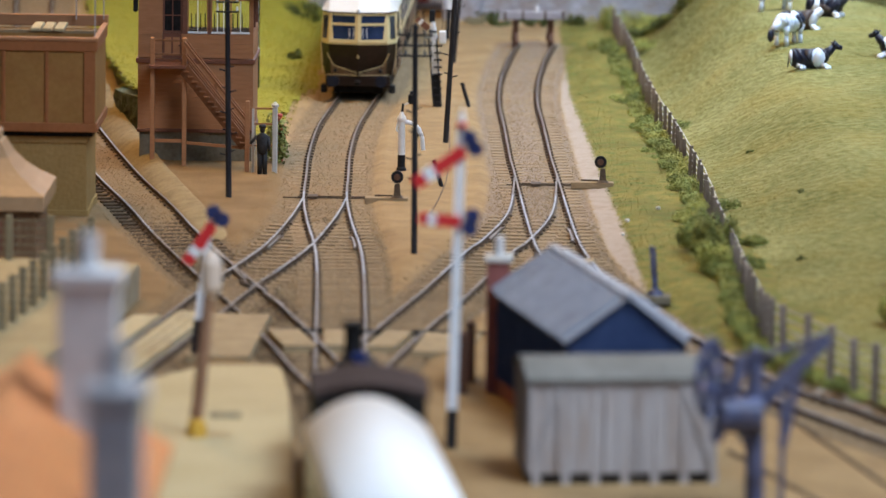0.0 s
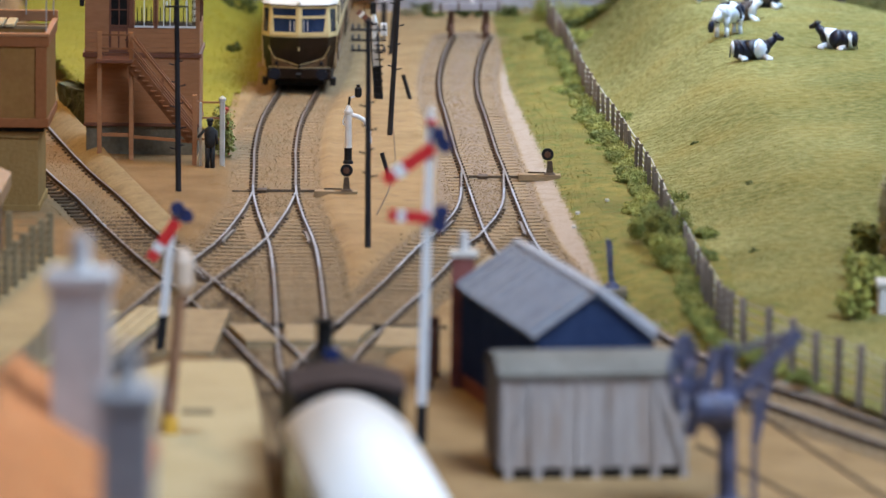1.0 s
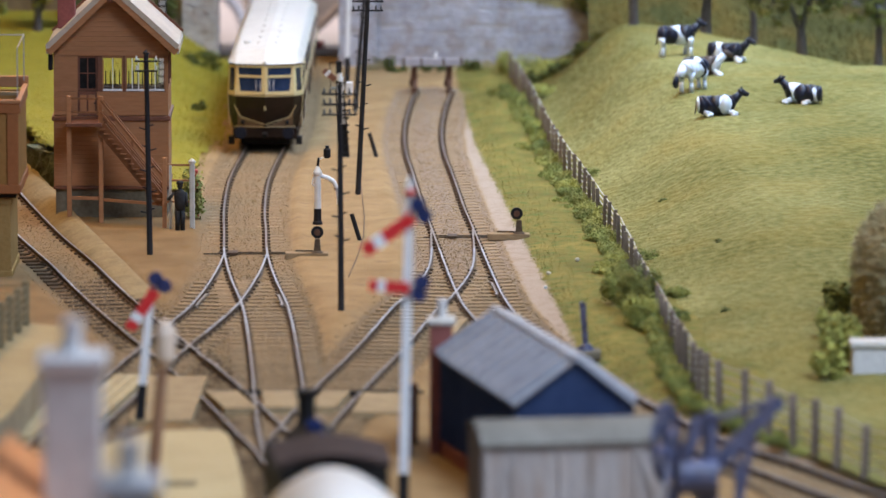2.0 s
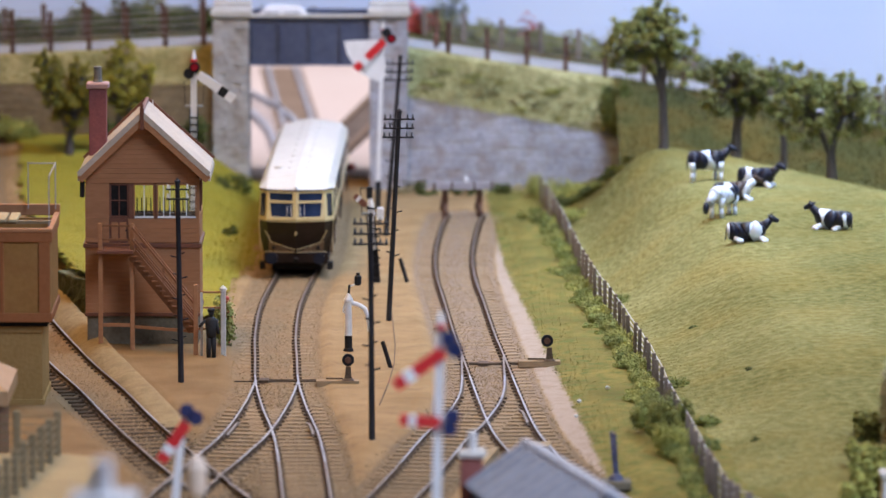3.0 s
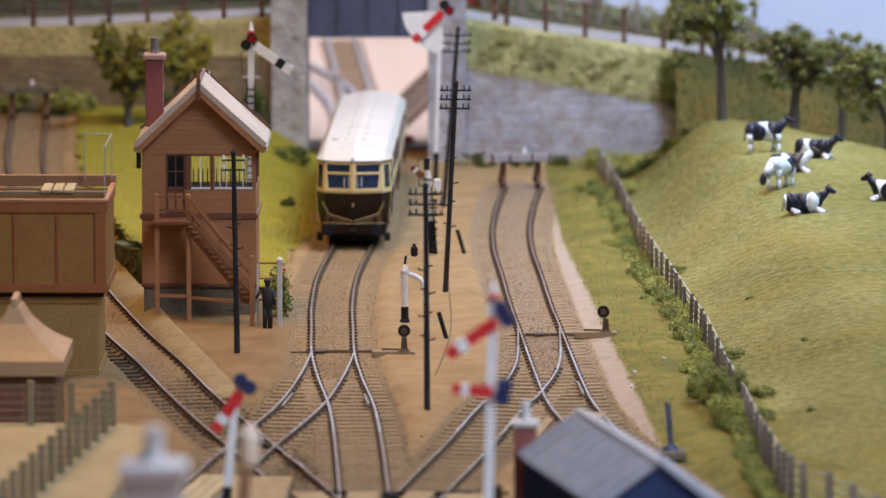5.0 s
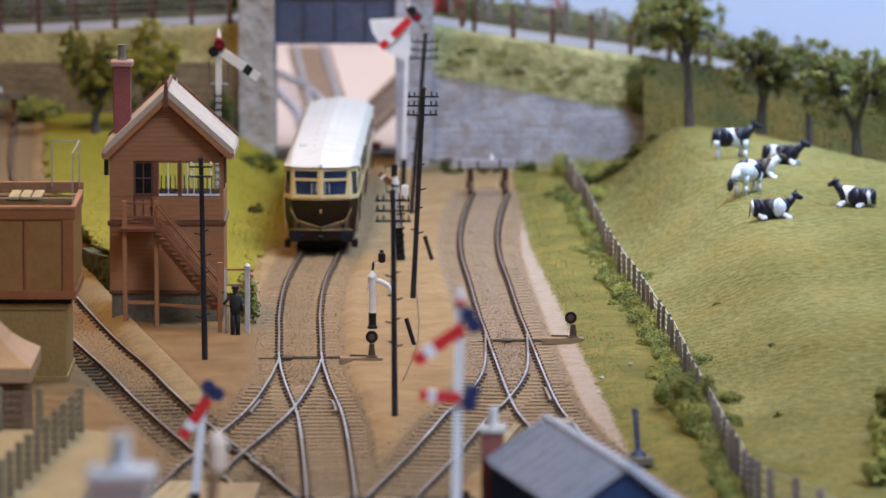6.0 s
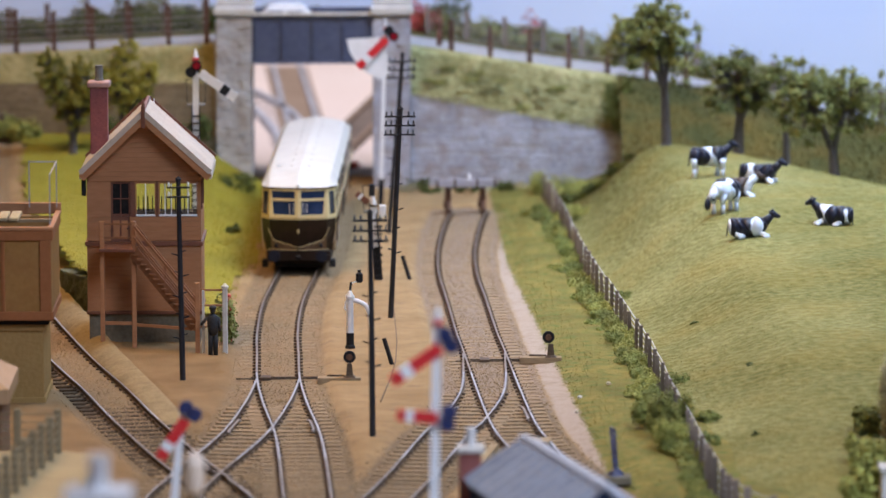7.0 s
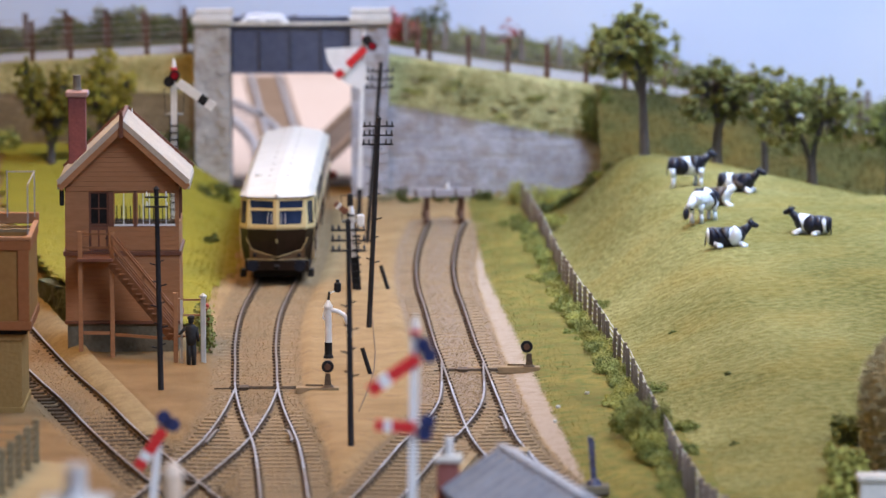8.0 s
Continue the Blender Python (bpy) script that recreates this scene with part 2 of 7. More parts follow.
M_POLE = surface("creosoted_pole", (0.016, 0.015, 0.018), (0.042, 0.04, 0.043), 0.8, 150, 900, 0.3, stretch=(1, 1, 0.15), spec=0.15)
M_CERAMIC = surface("insulator", (0.05, 0.05, 0.055), (0.10, 0.10, 0.11), 0.3, 200, 900, 0.0)
M_SLATE = surface("slate_roof", (0.41, 0.355, 0.29), (0.52, 0.455, 0.375), 0.65, 40, 600, 0.15, dirt=(0.38, 0.32, 0.26), island=0.04)
M_BRICKRED = surface("red_brick", (0.24, 0.075, 0.065), (0.33, 0.115, 0.095), 0.75, 150, 900, 0.3, dirt=(0.14, 0.06, 0.06), island=0.12)
M_BRICKPLUM = surface("plum_brick", (0.20, 0.062, 0.06), (0.27, 0.09, 0.082), 0.75, 70, 900, 0.15, dirt=(0.13, 0.055, 0.06))
M_CAPPLUM = surface("plum_cap", (0.36, 0.22, 0.20), (0.46, 0.30, 0.27), 0.75, 90, 900, 0.15)
M_PLINTH = surface("grey_brick", (0.12, 0.10, 0.065), (0.18, 0.155, 0.105), 0.85, 90, 700, 0.3, island=0.2)
M_STONE = surface("wall_stone", (0.28, 0.28, 0.325), (0.47, 0.475, 0.54), 0.85, 45, 600, 0.35, dirt=(0.27, 0.205, 0.15), dirt_amt=0.75, island=0.16)
M_STONEDIM = surface("wall_stone_dim", (0.16, 0.118, 0.066), (0.27, 0.20, 0.115), 0.88, 45, 600, 0.5, dirt=(0.10, 0.075, 0.04), island=0.18)
M_MORTAR = surface("mortar", (0.30, 0.285, 0.285), (0.40, 0.385, 0.38), 0.9, 45, 600, 0.3, dirt=(0.24, 0.18, 0.13), dirt_amt=0.6)
M_CAP = surface("coping_stone", (0.52, 0.49, 0.45), (0.64, 0.61, 0.56), 0.8, 60, 500, 0.25, dirt=(0.35, 0.32, 0.28))
M_GIRDER = surface("girder_steel", (0.062, 0.072, 0.125), (0.095, 0.11, 0.175), 0.5, 20, 400, 0.06, dirt=(0.05, 0.05, 0.07))
M_ROAD = surface("road_surface", (0.36, 0.34, 0.34), (0.45, 0.43, 0.42), 0.9, 30, 600, 0.2)
M_POST = surface("weathered_post", (0.15, 0.115, 0.09), (0.28, 0.22, 0.18), 0.8, 120, 900, 0.4, island=0.3, stretch=(1, 1, 0.2))
M_POSTRED = surface("brown_post", (0.065, 0.03, 0.018), (0.12, 0.055, 0.032), 0.75, 120, 900, 0.4, island=0.2, stretch=(1, 1, 0.2))
M_WIRE = surface("fence_wire", (0.38, 0.35, 0.31), (0.48, 0.45, 0.41), 0.5, 100, 900, 0.0)
M_CONCRETE = surface("concrete_post", (0.17, 0.135, 0.075), (0.25, 0.205, 0.12), 0.85, 90, 900, 0.3, island=0.12)
M_TANK = surface("tank_panel", (0.27, 0.138, 0.038), (0.33, 0.172, 0.055), 0.7, 40, 500, 0.1, dirt=(0.22, 0.08, 0.028), dirt_amt=0.3, spec=0.12)
M_TANKRIM = surface("tank_frame", (0.26, 0.098, 0.034), (0.32, 0.122, 0.046), 0.6, 60, 500, 0.1, spec=0.15)
M_TANKBASE = surface("sandstone_base", (0.30, 0.185, 0.062), (0.37, 0.235, 0.088), 0.9, 30, 600, 0.4, island=0.03, dirt=(0.27, 0.16, 0.058), spec=0.1)
M_PAGODA = surface("pagoda_roof", (0.38, 0.235, 0.115), (0.45, 0.285, 0.15), 0.6, 40, 500, 0.1, dirt=(0.34, 0.21, 0.11))
M_PAGODAWALL = surface("hut_wall", (0.15, 0.085, 0.04), (0.21, 0.12, 0.06), 0.65, 60, 500, 0.15)
M_HUTBLUE = surface("blue_sheet", (0.022, 0.042, 0.115), (0.045, 0.075, 0.17), 0.5, 60, 500, 0.1)
M_HUTROOF = surface("grey_sheet_roof", (0.31, 0.315, 0.355), (0.42, 0.425, 0.465), 0.55, 50, 500, 0.12, dirt=(0.19, 0.18, 0.19))
M_VANGREY = surface("van_planks", (0.34, 0.305, 0.295), (0.43, 0.39, 0.375), 0.8, 70, 700, 0.2, dirt=(0.27, 0.16, 0.08), dirt_amt=0.45, stretch=(1, 1, 0.2))
M_VANROOF = surface("van_roof", (0.165, 0.155, 0.135), (0.235, 0.225, 0.20), 0.85, 40, 500, 0.15, dirt=(0.09, 0.08, 0.065), spec=0.15)
M_CREAM = surface("coach_cream", (0.66, 0.53, 0.26), (0.72, 0.59, 0.31), 0.32, 40, 500, 0.02, dirt=(0.5, 0.38, 0.18), dirt_amt=0.2)
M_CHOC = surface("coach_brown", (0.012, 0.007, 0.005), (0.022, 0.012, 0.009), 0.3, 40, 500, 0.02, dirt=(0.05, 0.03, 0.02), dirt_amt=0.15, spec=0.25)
M_CHOCSIDE = surface("dusty_reflecting_side", (0.13, 0.075, 0.04), (0.22, 0.135, 0.075), 0.4, 40, 500, 0.03, dirt=(0.26, 0.17, 0.10), dirt_amt=0.5)
M_BUFFER = surface("blue_black_buffer", (0.008, 0.010, 0.018), (0.016, 0.019, 0.032), 0.4, 80, 500, 0.02, spec=0.2)
M_GOLD = surface("gold_line", (0.55, 0.43, 0.22), (0.66, 0.53, 0.30), 0.4, 80, 500, 0.0, metal=0.1)
M_ROOFWHITE = surface("white_roof", (0.55, 0.52, 0.465), (0.62, 0.59, 0.53), 0.5, 30, 500, 0.05, dirt=(0.46, 0.41, 0.34), dirt_amt=0.35)
M_UNDER = surface("underframe", (0.008, 0.007, 0.007), (0.022, 0.02, 0.019), 0.75, 100, 700, 0.2, spec=0.15)
M_PANE = surface("dark_glazing", (0.02, 0.028, 0.05), (0.035, 0.045, 0.075), 0.06, 40, 300, 0.0, spec=0.8)
M_INTERIOR = surface("box_interior", (0.09, 0.06, 0.04), (0.15, 0.10, 0.07), 0.8, 60, 400, 0.1)
M_LOCO = surface("loco_roof", (0.045, 0.03, 0.026), (0.08, 0.055, 0.048), 0.9, 60, 500, 0.1, spec=0.1)
M_BARK = surface("bark", (0.055, 0.05, 0.055), (0.12, 0.105, 0.10), 0.9, 120, 900, 0.6, stretch=(1, 1, 0.2), depth=0.0008)
M_LEAF = surface("leaf_green", (0.12, 0.14, 0.032), (0.31, 0.30, 0.085), 0.8, 60, 400, 0.0, island=0.55)
M_LEAFDARK = surface("leaf_dark", (0.055, 0.072, 0.015), (0.12, 0.13, 0.026), 0.85, 60, 400, 0.0, island=0.45)
M_LEAFOLIVE = surface("leaf_olive", (0.13, 0.122, 0.016), (0.37, 0.32, 0.045), 0.85, 60, 400, 0.0, island=0.5)
M_LEAFBUSH = surface("leaf_bush", (0.20, 0.21, 0.04), (0.36, 0.35, 0.085), 0.8, 60, 400, 0.0, island=0.45)
M_LEAFMID = surface("leaf_mid", (0.125, 0.15, 0.03), (0.25, 0.265, 0.06), 0.8, 60, 400, 0.0, island=0.45)
M_LEAFRED = surface("red_blossom", (0.40, 0.06, 0.05), (0.52, 0.12, 0.09), 0.7, 60, 400, 0.0, island=0.3)
M_GRASSR = surface("field_grass", (0.122, 0.116, 0.028), (0.285, 0.262, 0.098), 0.95, 10, 270, 0.7, dirt=(0.27, 0.195, 0.042), dirt_amt=0.42, depth=0.0016, spec=0.1)
M_VERGE = surface("verge_blade", (0.12, 0.118, 0.026), (0.27, 0.232, 0.058), 0.85, 20, 300, 0.0, island=0.2)
M_BLADE = surface("grass_blade", (0.128, 0.121, 0.030), (0.285, 0.262, 0.098), 0.9, 10, 270, 0.0, dirt=(0.27, 0.195, 0.042), dirt_amt=0.42, island=0.35, spec=0.1)
M_GRASSL = surface("lime_grass", (0.22, 0.19, 0.010), (0.30, 0.25, 0.016), 0.9, 25, 500, 0.8, dirt=(0.18, 0.15, 0.012), depth=0.0007)
M_BLADEL = surface("lime_blade", (0.20, 0.18, 0.010), (0.31, 0.26, 0.016), 0.85, 25, 300, 0.0, island=0.3)
M_BANK = surface("rough_bank", (0.28, 0.26, 0.10), (0.54, 0.49, 0.24), 0.95, 70, 400, 0.9, dirt=(0.15, 0.165, 0.045), dirt_amt=0.7, depth=0.001)
M_BANKBROWN = surface("brown_bank", (0.28, 0.235, 0.085), (0.50, 0.41, 0.19), 0.95, 60, 400, 0.9, dirt=(0.15, 0.16, 0.04), dirt_amt=0.7, depth=0.001)
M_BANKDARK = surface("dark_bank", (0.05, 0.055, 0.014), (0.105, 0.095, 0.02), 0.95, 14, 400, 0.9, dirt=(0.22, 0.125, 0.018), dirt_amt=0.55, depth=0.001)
M_STRAW = surface("straw", (0.30, 0.25, 0.13), (0.46, 0.40, 0.23), 0.9, 60, 500, 0.4, island=0.35)
M_PEACH = surface("yard_board", (0.72, 0.58, 0.49), (0.78, 0.65, 0.56), 0.7, 6, 200, 0.05)
M_WOOD = surface("bare_wood", (0.24, 0.15, 0.09), (0.34, 0.22, 0.13), 0.7, 20, 300, 0.15, stretch=(1, 0.1, 1))
M_BEDBROWN = surface("brown_track_bed", (0.23, 0.155, 0.10), (0.33, 0.235, 0.16), 0.85, 30, 300, 0.15)
M_BEDDARK = surface("dark_track_bed", (0.12, 0.085, 0.062), (0.20, 0.15, 0.115), 0.85, 30, 300, 0.15)
M_GREYTRACK = surface("bright_track", (0.36, 0.37, 0.41), (0.50, 0.51, 0.55), 0.5, 40, 300, 0.1)
M_SKY = surface("painted_sky", (0.66, 0.76, 1.0), (0.84, 0.90, 1.0), 0.9, 2.5, 9, 0.0)
M_HALL = surface("hall_wall", (0.15, 0.14, 0.13), (0.19, 0.18, 0.165), 0.9, 2, 60, 0.05)
M_HALLFLOOR = surface("hall_floor", (0.09, 0.06, 0.04), (0.13, 0.09, 0.06), 0.5, 3, 60, 0.05)
M_ORANGE = surface("tile_roof", (0.62, 0.23, 0.07), (0.72, 0.32, 0.12), 0.75, 30, 300, 0.2, dirt=(0.36, 0.16, 0.07))
M_CHIMSTONE = surface("chimney_stone", (0.56, 0.54, 0.53), (0.68, 0.655, 0.64), 0.85, 60, 400, 0.3, dirt=(0.36, 0.34, 0.34))
# the lighter blue tone puts highlights on the iron into its colour
M_CRANE = surface("crane_iron", (0.02, 0.024, 0.05), (0.12, 0.135, 0.24), 0.4, 140, 500, 0.15, dirt=(0.12, 0.075, 0.05), dirt_amt=0.5)
M_COAT = surface("black_coat", (0.012, 0.012, 0.014), (0.03, 0.03, 0.032), 0.7, 200, 900, 0.1)
M_REDCOAT = surface("red_coat", (0.45, 0.05, 0.035), (0.55, 0.09, 0.06), 0.6, 200, 900, 0.1)
M_LAMPPOST = surface("rusty_column", (0.22, 0.11, 0.06), (0.34, 0.19, 0.11), 0.65, 90, 700, 0.2)
M_LAMPGLASS = surface("opal_lamp", (0.68, 0.52, 0.40), (0.74, 0.60, 0.48), 0.35, 90, 700, 0.0)
M_YELLOW = surface("yellow_base", (0.55, 0.30, 0.03), (0.65, 0.38, 0.05), 0.6, 90, 700, 0.1)
M_MOSSROCK = surface("mossy_rock", (0.07, 0.08, 0.045), (0.16, 0.16, 0.09), 0.9, 70, 500, 0.8, dirt=(0.05, 0.075, 0.02), dirt_amt=0.7, depth=0.001)
# a darker tone of the platform top, for the bay platform
M_PLATDARK = surface("darker_platform_top", (0.36, 0.27, 0.13), (0.44, 0.345, 0.18), 0.85, 25, 700, 0.25, dirt=(0.26, 0.19, 0.10))
M_PIERDIM = surface("pier_stone_dim", (0.34, 0.32, 0.31), (0.48, 0.46, 0.45), 0.85, 60, 600, 0.4, dirt=(0.21, 0.16, 0.11), dirt_amt=0.6, island=0.14)
M_COACHROOF = surface("bright_white_roof", (0.87, 0.86, 0.83), (0.90, 0.89, 0.87), 0.75, 30, 500, 0.05, dirt=(0.80, 0.77, 0.72), dirt_amt=0.3, spec=0.15)
M_BEAM = surface("grey_beam", (0.30, 0.28, 0.31), (0.42, 0.40, 0.43), 0.75, 60, 600, 0.2, dirt=(0.2, 0.16, 0.15), stretch=(0.2, 1, 1))
# the blue reflection in the front panes is put into their base colour
M_FRONTPANE = surface("front_glazing_blue_reflection", (0.015, 0.026, 0.065), (0.035, 0.055, 0.12), 0.06, 40, 300, 0.0, spec=0.8)
GLASS = clear_glass("window_glass", (0.92, 0.95, 0.95))

# ---------------------------------------------------------------- plan: lines of track and edges
LINE_MAIN = [(24, -320), (20, -243), (17, -160), (11, -29), (3.7, 57), (-0.5, 120), (-2.5, 188), (-4.2, 252), (-4, 337), (0, 427), (3.7, 524), (4.7, 620), (4, 752)]
LINE_BAY = [(-0.5, 121), (-3, 66), (-9, -5), (-17, -58), (-26, -110), (-39, -200), (-55.5, -308), (-68, -380), (-86, -470), (-104, -560)]
LINE_LOOP = [(-169.5, 735), (-162, 612), (-138, 450), (-116, 319), (-89.6, 182), (-70, 95), (-55, 23), (-37.5, -54), (-14, -150), (2, -221), (14.5, -283), (24, -332), (34, -430), (41, -555), (47, -640), (56, -742), (66, -850)]
LINE_LINK = [(84, 187), (82.5, 88), (74, 15), (68, -16), (55, -106), (41.5, -188), (32, -250), (24, -310)]
LINE_YARD = [(80, 655), (76, 583), (73.5, 502), (74, 425), (77, 352), (81, 250), (83.5, 201), (93, 17), (100.5, -53), (104.5, -77), (120, -150), (144, -240), (166, -305), (189, -352), (212, -401), (260, -490)]
FENCE = [(118, 690), (125, 565), (132, 409), (140.5, 294), (148, 188), (152.5, 111), (156, 26), (160, -55), (164, -156), (169, -230), (176, -258), (195, -309), (213, -360), (240, -425)]
VERGE = [(91, 720), (93.4, 629), (97, 466), (105, 320), (116, 112), (128, -104), (147, -196), (172, -270), (200, -320), (240, -395)]


def along(pts, y):
    p = np.array(sorted(pts, key=lambda q: q[1]), float)
    return np.interp(y, p[:, 1], p[:, 0])


def rise(y):
    """How the left-hand field and its siding climb towards the bridge wall."""
    return 26.0 * np.clip((np.asarray(y, float) - 330) / 420, 0, 1) ** 1.5


def fbm(x, y, s, seed):
    """Smooth uneven values from a few crossed waves."""
    rr = np.random.RandomState(seed)
    out = 0
    for k in range(7):
        a, f, ph = rr.uniform(0, 6.28), rr.uniform(0.5, 2.2), rr.uniform(0, 6.28)
        out = out + np.sin((x * math.cos(a) + y * math.sin(a)) * f / s + ph) / (0.8 + 0.5 * f)
    return out / 4.0


def hill(x, y):
    """The cow field: rises from the fence to a crest, then falls behind it."""
    x, y = np.asarray(x, float), np.asarray(y, float)
    dx = x - along(FENCE, y)
    crest = 600 - np.clip(x - 180, 0, 200) * 1.1
    up = smooth01((y + 260) / (crest + 260))
    back = np.clip((y - crest) / 90, 0, 1)
    z = smooth01(dx / np.interp(y, [300, 600], [62, 53])) * (36.6 * up + 2) * (1 - 0.75 * back * back)
    z = z * (1 - 0.24 * smooth01((x - 185) / 110) * smooth01((y - 400) / 130))
    return z + 0.45 * np.sin(y * 0.085 + 1.3 * fbm(x, y, 60, 14)) * smooth01((dx - 8) / 30) + (1.3 * fbm(x, y, 22, 3) + 0.5 * fbm(x, y, 7, 8)) * smooth01(dx / 20) - 0.4


CURVES = {k: curve_pts(v, 4.0) for k, v in (("main", LINE_MAIN), ("bay", LINE_BAY), ("loop", LINE_LOOP), ("link", LINE_LINK), ("yard", LINE_YARD))}
ALL_TRACK = np.concatenate([c for c, d in CURVES.values()])


def track_distance(x, y):
    d = np.full(x.shape, 1e9)
    for k in range(0, len(ALL_TRACK), 60):
        c = ALL_TRACK[k:k + 60]
        d = np.minimum(d, np.hypot(x[..., None] - c[:, 0], y[..., None] - c[:, 1]).min(-1))
    return d


# ---------------------------------------------------------------- ground
def ground_material():
    m = bpy.data.materials.new("yard_ground")
    m.use_nodes = True
    t = m.node_tree
    n, l = t.nodes, t.links
    s = n["Principled BSDF"]
    s.inputs["Roughness"].default_value = 0.92
    s.inputs["Specular IOR Level"].default_value = 0.2
    co = n.new("ShaderNodeTexCoord")

    def tex(scale, detail=4.0):
        x = n.new("ShaderNodeTexNoise")
        x.inputs["Scale"].default_value, x.inputs["Detail"].default_value = scale, detail
        l.new(co.outputs["Object"], x.inputs["Vector"])
        return x.outputs["Fac"]

    def ramp(src, a, b):
        r = n.new("ShaderNodeMapRange")
        r.inputs["From Min"].default_value, r.inputs["From Max"].default_value = a, b
        l.new(src, r.inputs["Value"])
        return r.outputs["Result"]

    def mix(f, a, b):
        x = n.new("ShaderNodeMix")
        x.data_type = "RGBA"
        l.new(f, x.inputs["Factor"])
        for sock, val in ((x.inputs[6], a), (x.inputs[7], b)):
            if isinstance(val, tuple):
                sock.default_value = (*val, 1)
            else:
                l.new(val, sock)
        return x.outputs[2]

    def attr(name):
        a = n.new("ShaderNodeAttribute")
        a.attribute_name = name
        return a.outputs["Fac"]

    def edge(name, wob=0.35):
        """A worn, uneven edge between two kinds of ground."""
        k = n.new("ShaderNodeMath")
        k.operation = "MULTIPLY_ADD"
        k.inputs[1].default_value = wob
        l.new(tex(420, 5), k.inputs[0])
        l.new(attr(name), k.inputs[2])
        return ramp(k.outputs[0], 0.5 + wob * 0.5 - 0.14, 0.5 + wob * 0.5 + 0.14)

    g1, g2 = ramp(tex(45), 0.3, 0.7), ramp(tex(1300, 2), 0.3, 0.7)
    sand = mix(g1, (0.25, 0.158, 0.068), (0.35, 0.232, 0.110))
    sand = mix(ramp(tex(120, 6), 0.55, 0.8), sand, (0.20, 0.125, 0.065))
    ballast = mix(ramp(tex(700, 4), 0.30, 0.70), (0.155, 0.104, 0.053), (0.275, 0.190, 0.098))
    ballast = mix(ramp(tex(30), 0.35, 0.75), ballast, (0.235, 0.15, 0.074))
    # ballast turns pinkish grey towards the right
    ballast = mix(attr("right_pink"), ballast, mix(ramp(tex(800, 3), 0.36, 0.62), (0.185, 0.13, 0.084), (0.29, 0.212, 0.142)))
    # shade between the stones is put into the near ballast colour, with dirt
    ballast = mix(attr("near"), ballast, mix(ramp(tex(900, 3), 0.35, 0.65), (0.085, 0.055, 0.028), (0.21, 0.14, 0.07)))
    pink = mix(g2, (0.33, 0.255, 0.188), (0.42, 0.335, 0.26))
    pink = mix(ramp(tex(160, 6), 0.52, 0.75), pink, (0.29, 0.215, 0.15))
    grass = mix(ramp(tex(40), 0.3, 0.7), (0.125, 0.108, 0.022), (0.26, 0.205, 0.045))
    grass = mix(ramp(tex(170, 5), 0.46, 0.68), grass, (0.115, 0.135, 0.025))
    # browner ground on the left, with the dimmer light there put into its colour
    left_brown = mix(g1, (0.175, 0.105, 0.042), (0.25, 0.158, 0.07))
    sand = mix(edge("left_brown"), sand, left_brown)
    col = mix(edge("ballast"), sand, ballast)
    col = mix(edge("cinder", 0.9), col, pink)
    col = mix(edge("verge", 0.9), col, grass)
    l.new(col, s.inputs["Base Color"])
    b = n.new("ShaderNodeBump")
    b.inputs["Strength"].default_value, b.inputs["Distance"].default_value = 0.7, 0.0006
    l.new(tex(1300, 3), b.inputs["Height"])
    l.new(b.outputs["Normal"], s.inputs["Normal"])
    return m


def grid_mesh(x0, x1, y0, y1, step, zfun, keep=None):
    xs, ys = np.arange(x0, x1 + 0.01, step), np.arange(y0, y1 + 0.01, step)
    X, Y = np.meshgrid(xs, ys)
    Z = zfun(X, Y)
    nx, ny = len(xs), len(ys)
    idx = np.arange(nx * ny).reshape(ny, nx)
    f = np.stack([idx[:-1, :-1], idx[:-1, 1:], idx[1:, 1:], idx[1:, :-1]], -1).reshape(-1, 4)
    co = np.stack([X, Y, Z], -1).reshape(-1, 3)
    if keep is not None:
        k = keep(X, Y).reshape(-1)
        f = f[k[f].all(1)]
        used = np.unique(f)
        remap = np.full(len(co), -1)
        remap[used] = np.arange(len(used))
        f, co = remap[f], co[used]
    me = bpy.data.meshes.new("sheet")
    me.from_pydata((co * MM).tolist(), [], f.tolist())
    me.polygons.foreach_set("use_smooth", [True] * len(me.polygons))
    return me, co


def ground_z(X, Y):
    d = track_distance(X, Y)
    z = -2.75 + 2.1 * smooth01((d - 17) / np.where(X > along(LINE_YARD, Y) + 4, 16, 7)) + 0.045 * fbm(X, Y, 9, 5) * smooth01((d - 14) / 10)
    # sleepers lie half buried in their ballast
    z = z + (0.66 - 0.62 * smooth01((95 - Y) / 70) + 0.22 * fbm(X, Y, 5, 41) + 0.05) * (d < 24) * (1 - 0.18 * smooth01((X - 46) / 12))
    # and deeper between the rails
    z = z + 0.3 * smooth01((6.8 - d) / 3.0) * (1 - 0.6 * smooth01((95 - Y) / 70))
    # the long track shows its sleeper ends on the near side
    u = (X - along(LINE_LOOP, Y)) * 0.98
    z = z - 1.0 * (u < -9.5) * (u > -20) * smooth01((Y - 20) / 60) * smooth01((330 - Y) / 30)
    left = (X < -95) & (Y > 300)
    z = np.where(left, z + rise(Y), z)
    right = X - along(VERGE, Y)
    z = z + np.where(right > 0, np.minimum(right / 14, 1.0) * (1.2 + 0.7 * fbm(X, Y, 12, 9)), 0)
    return z


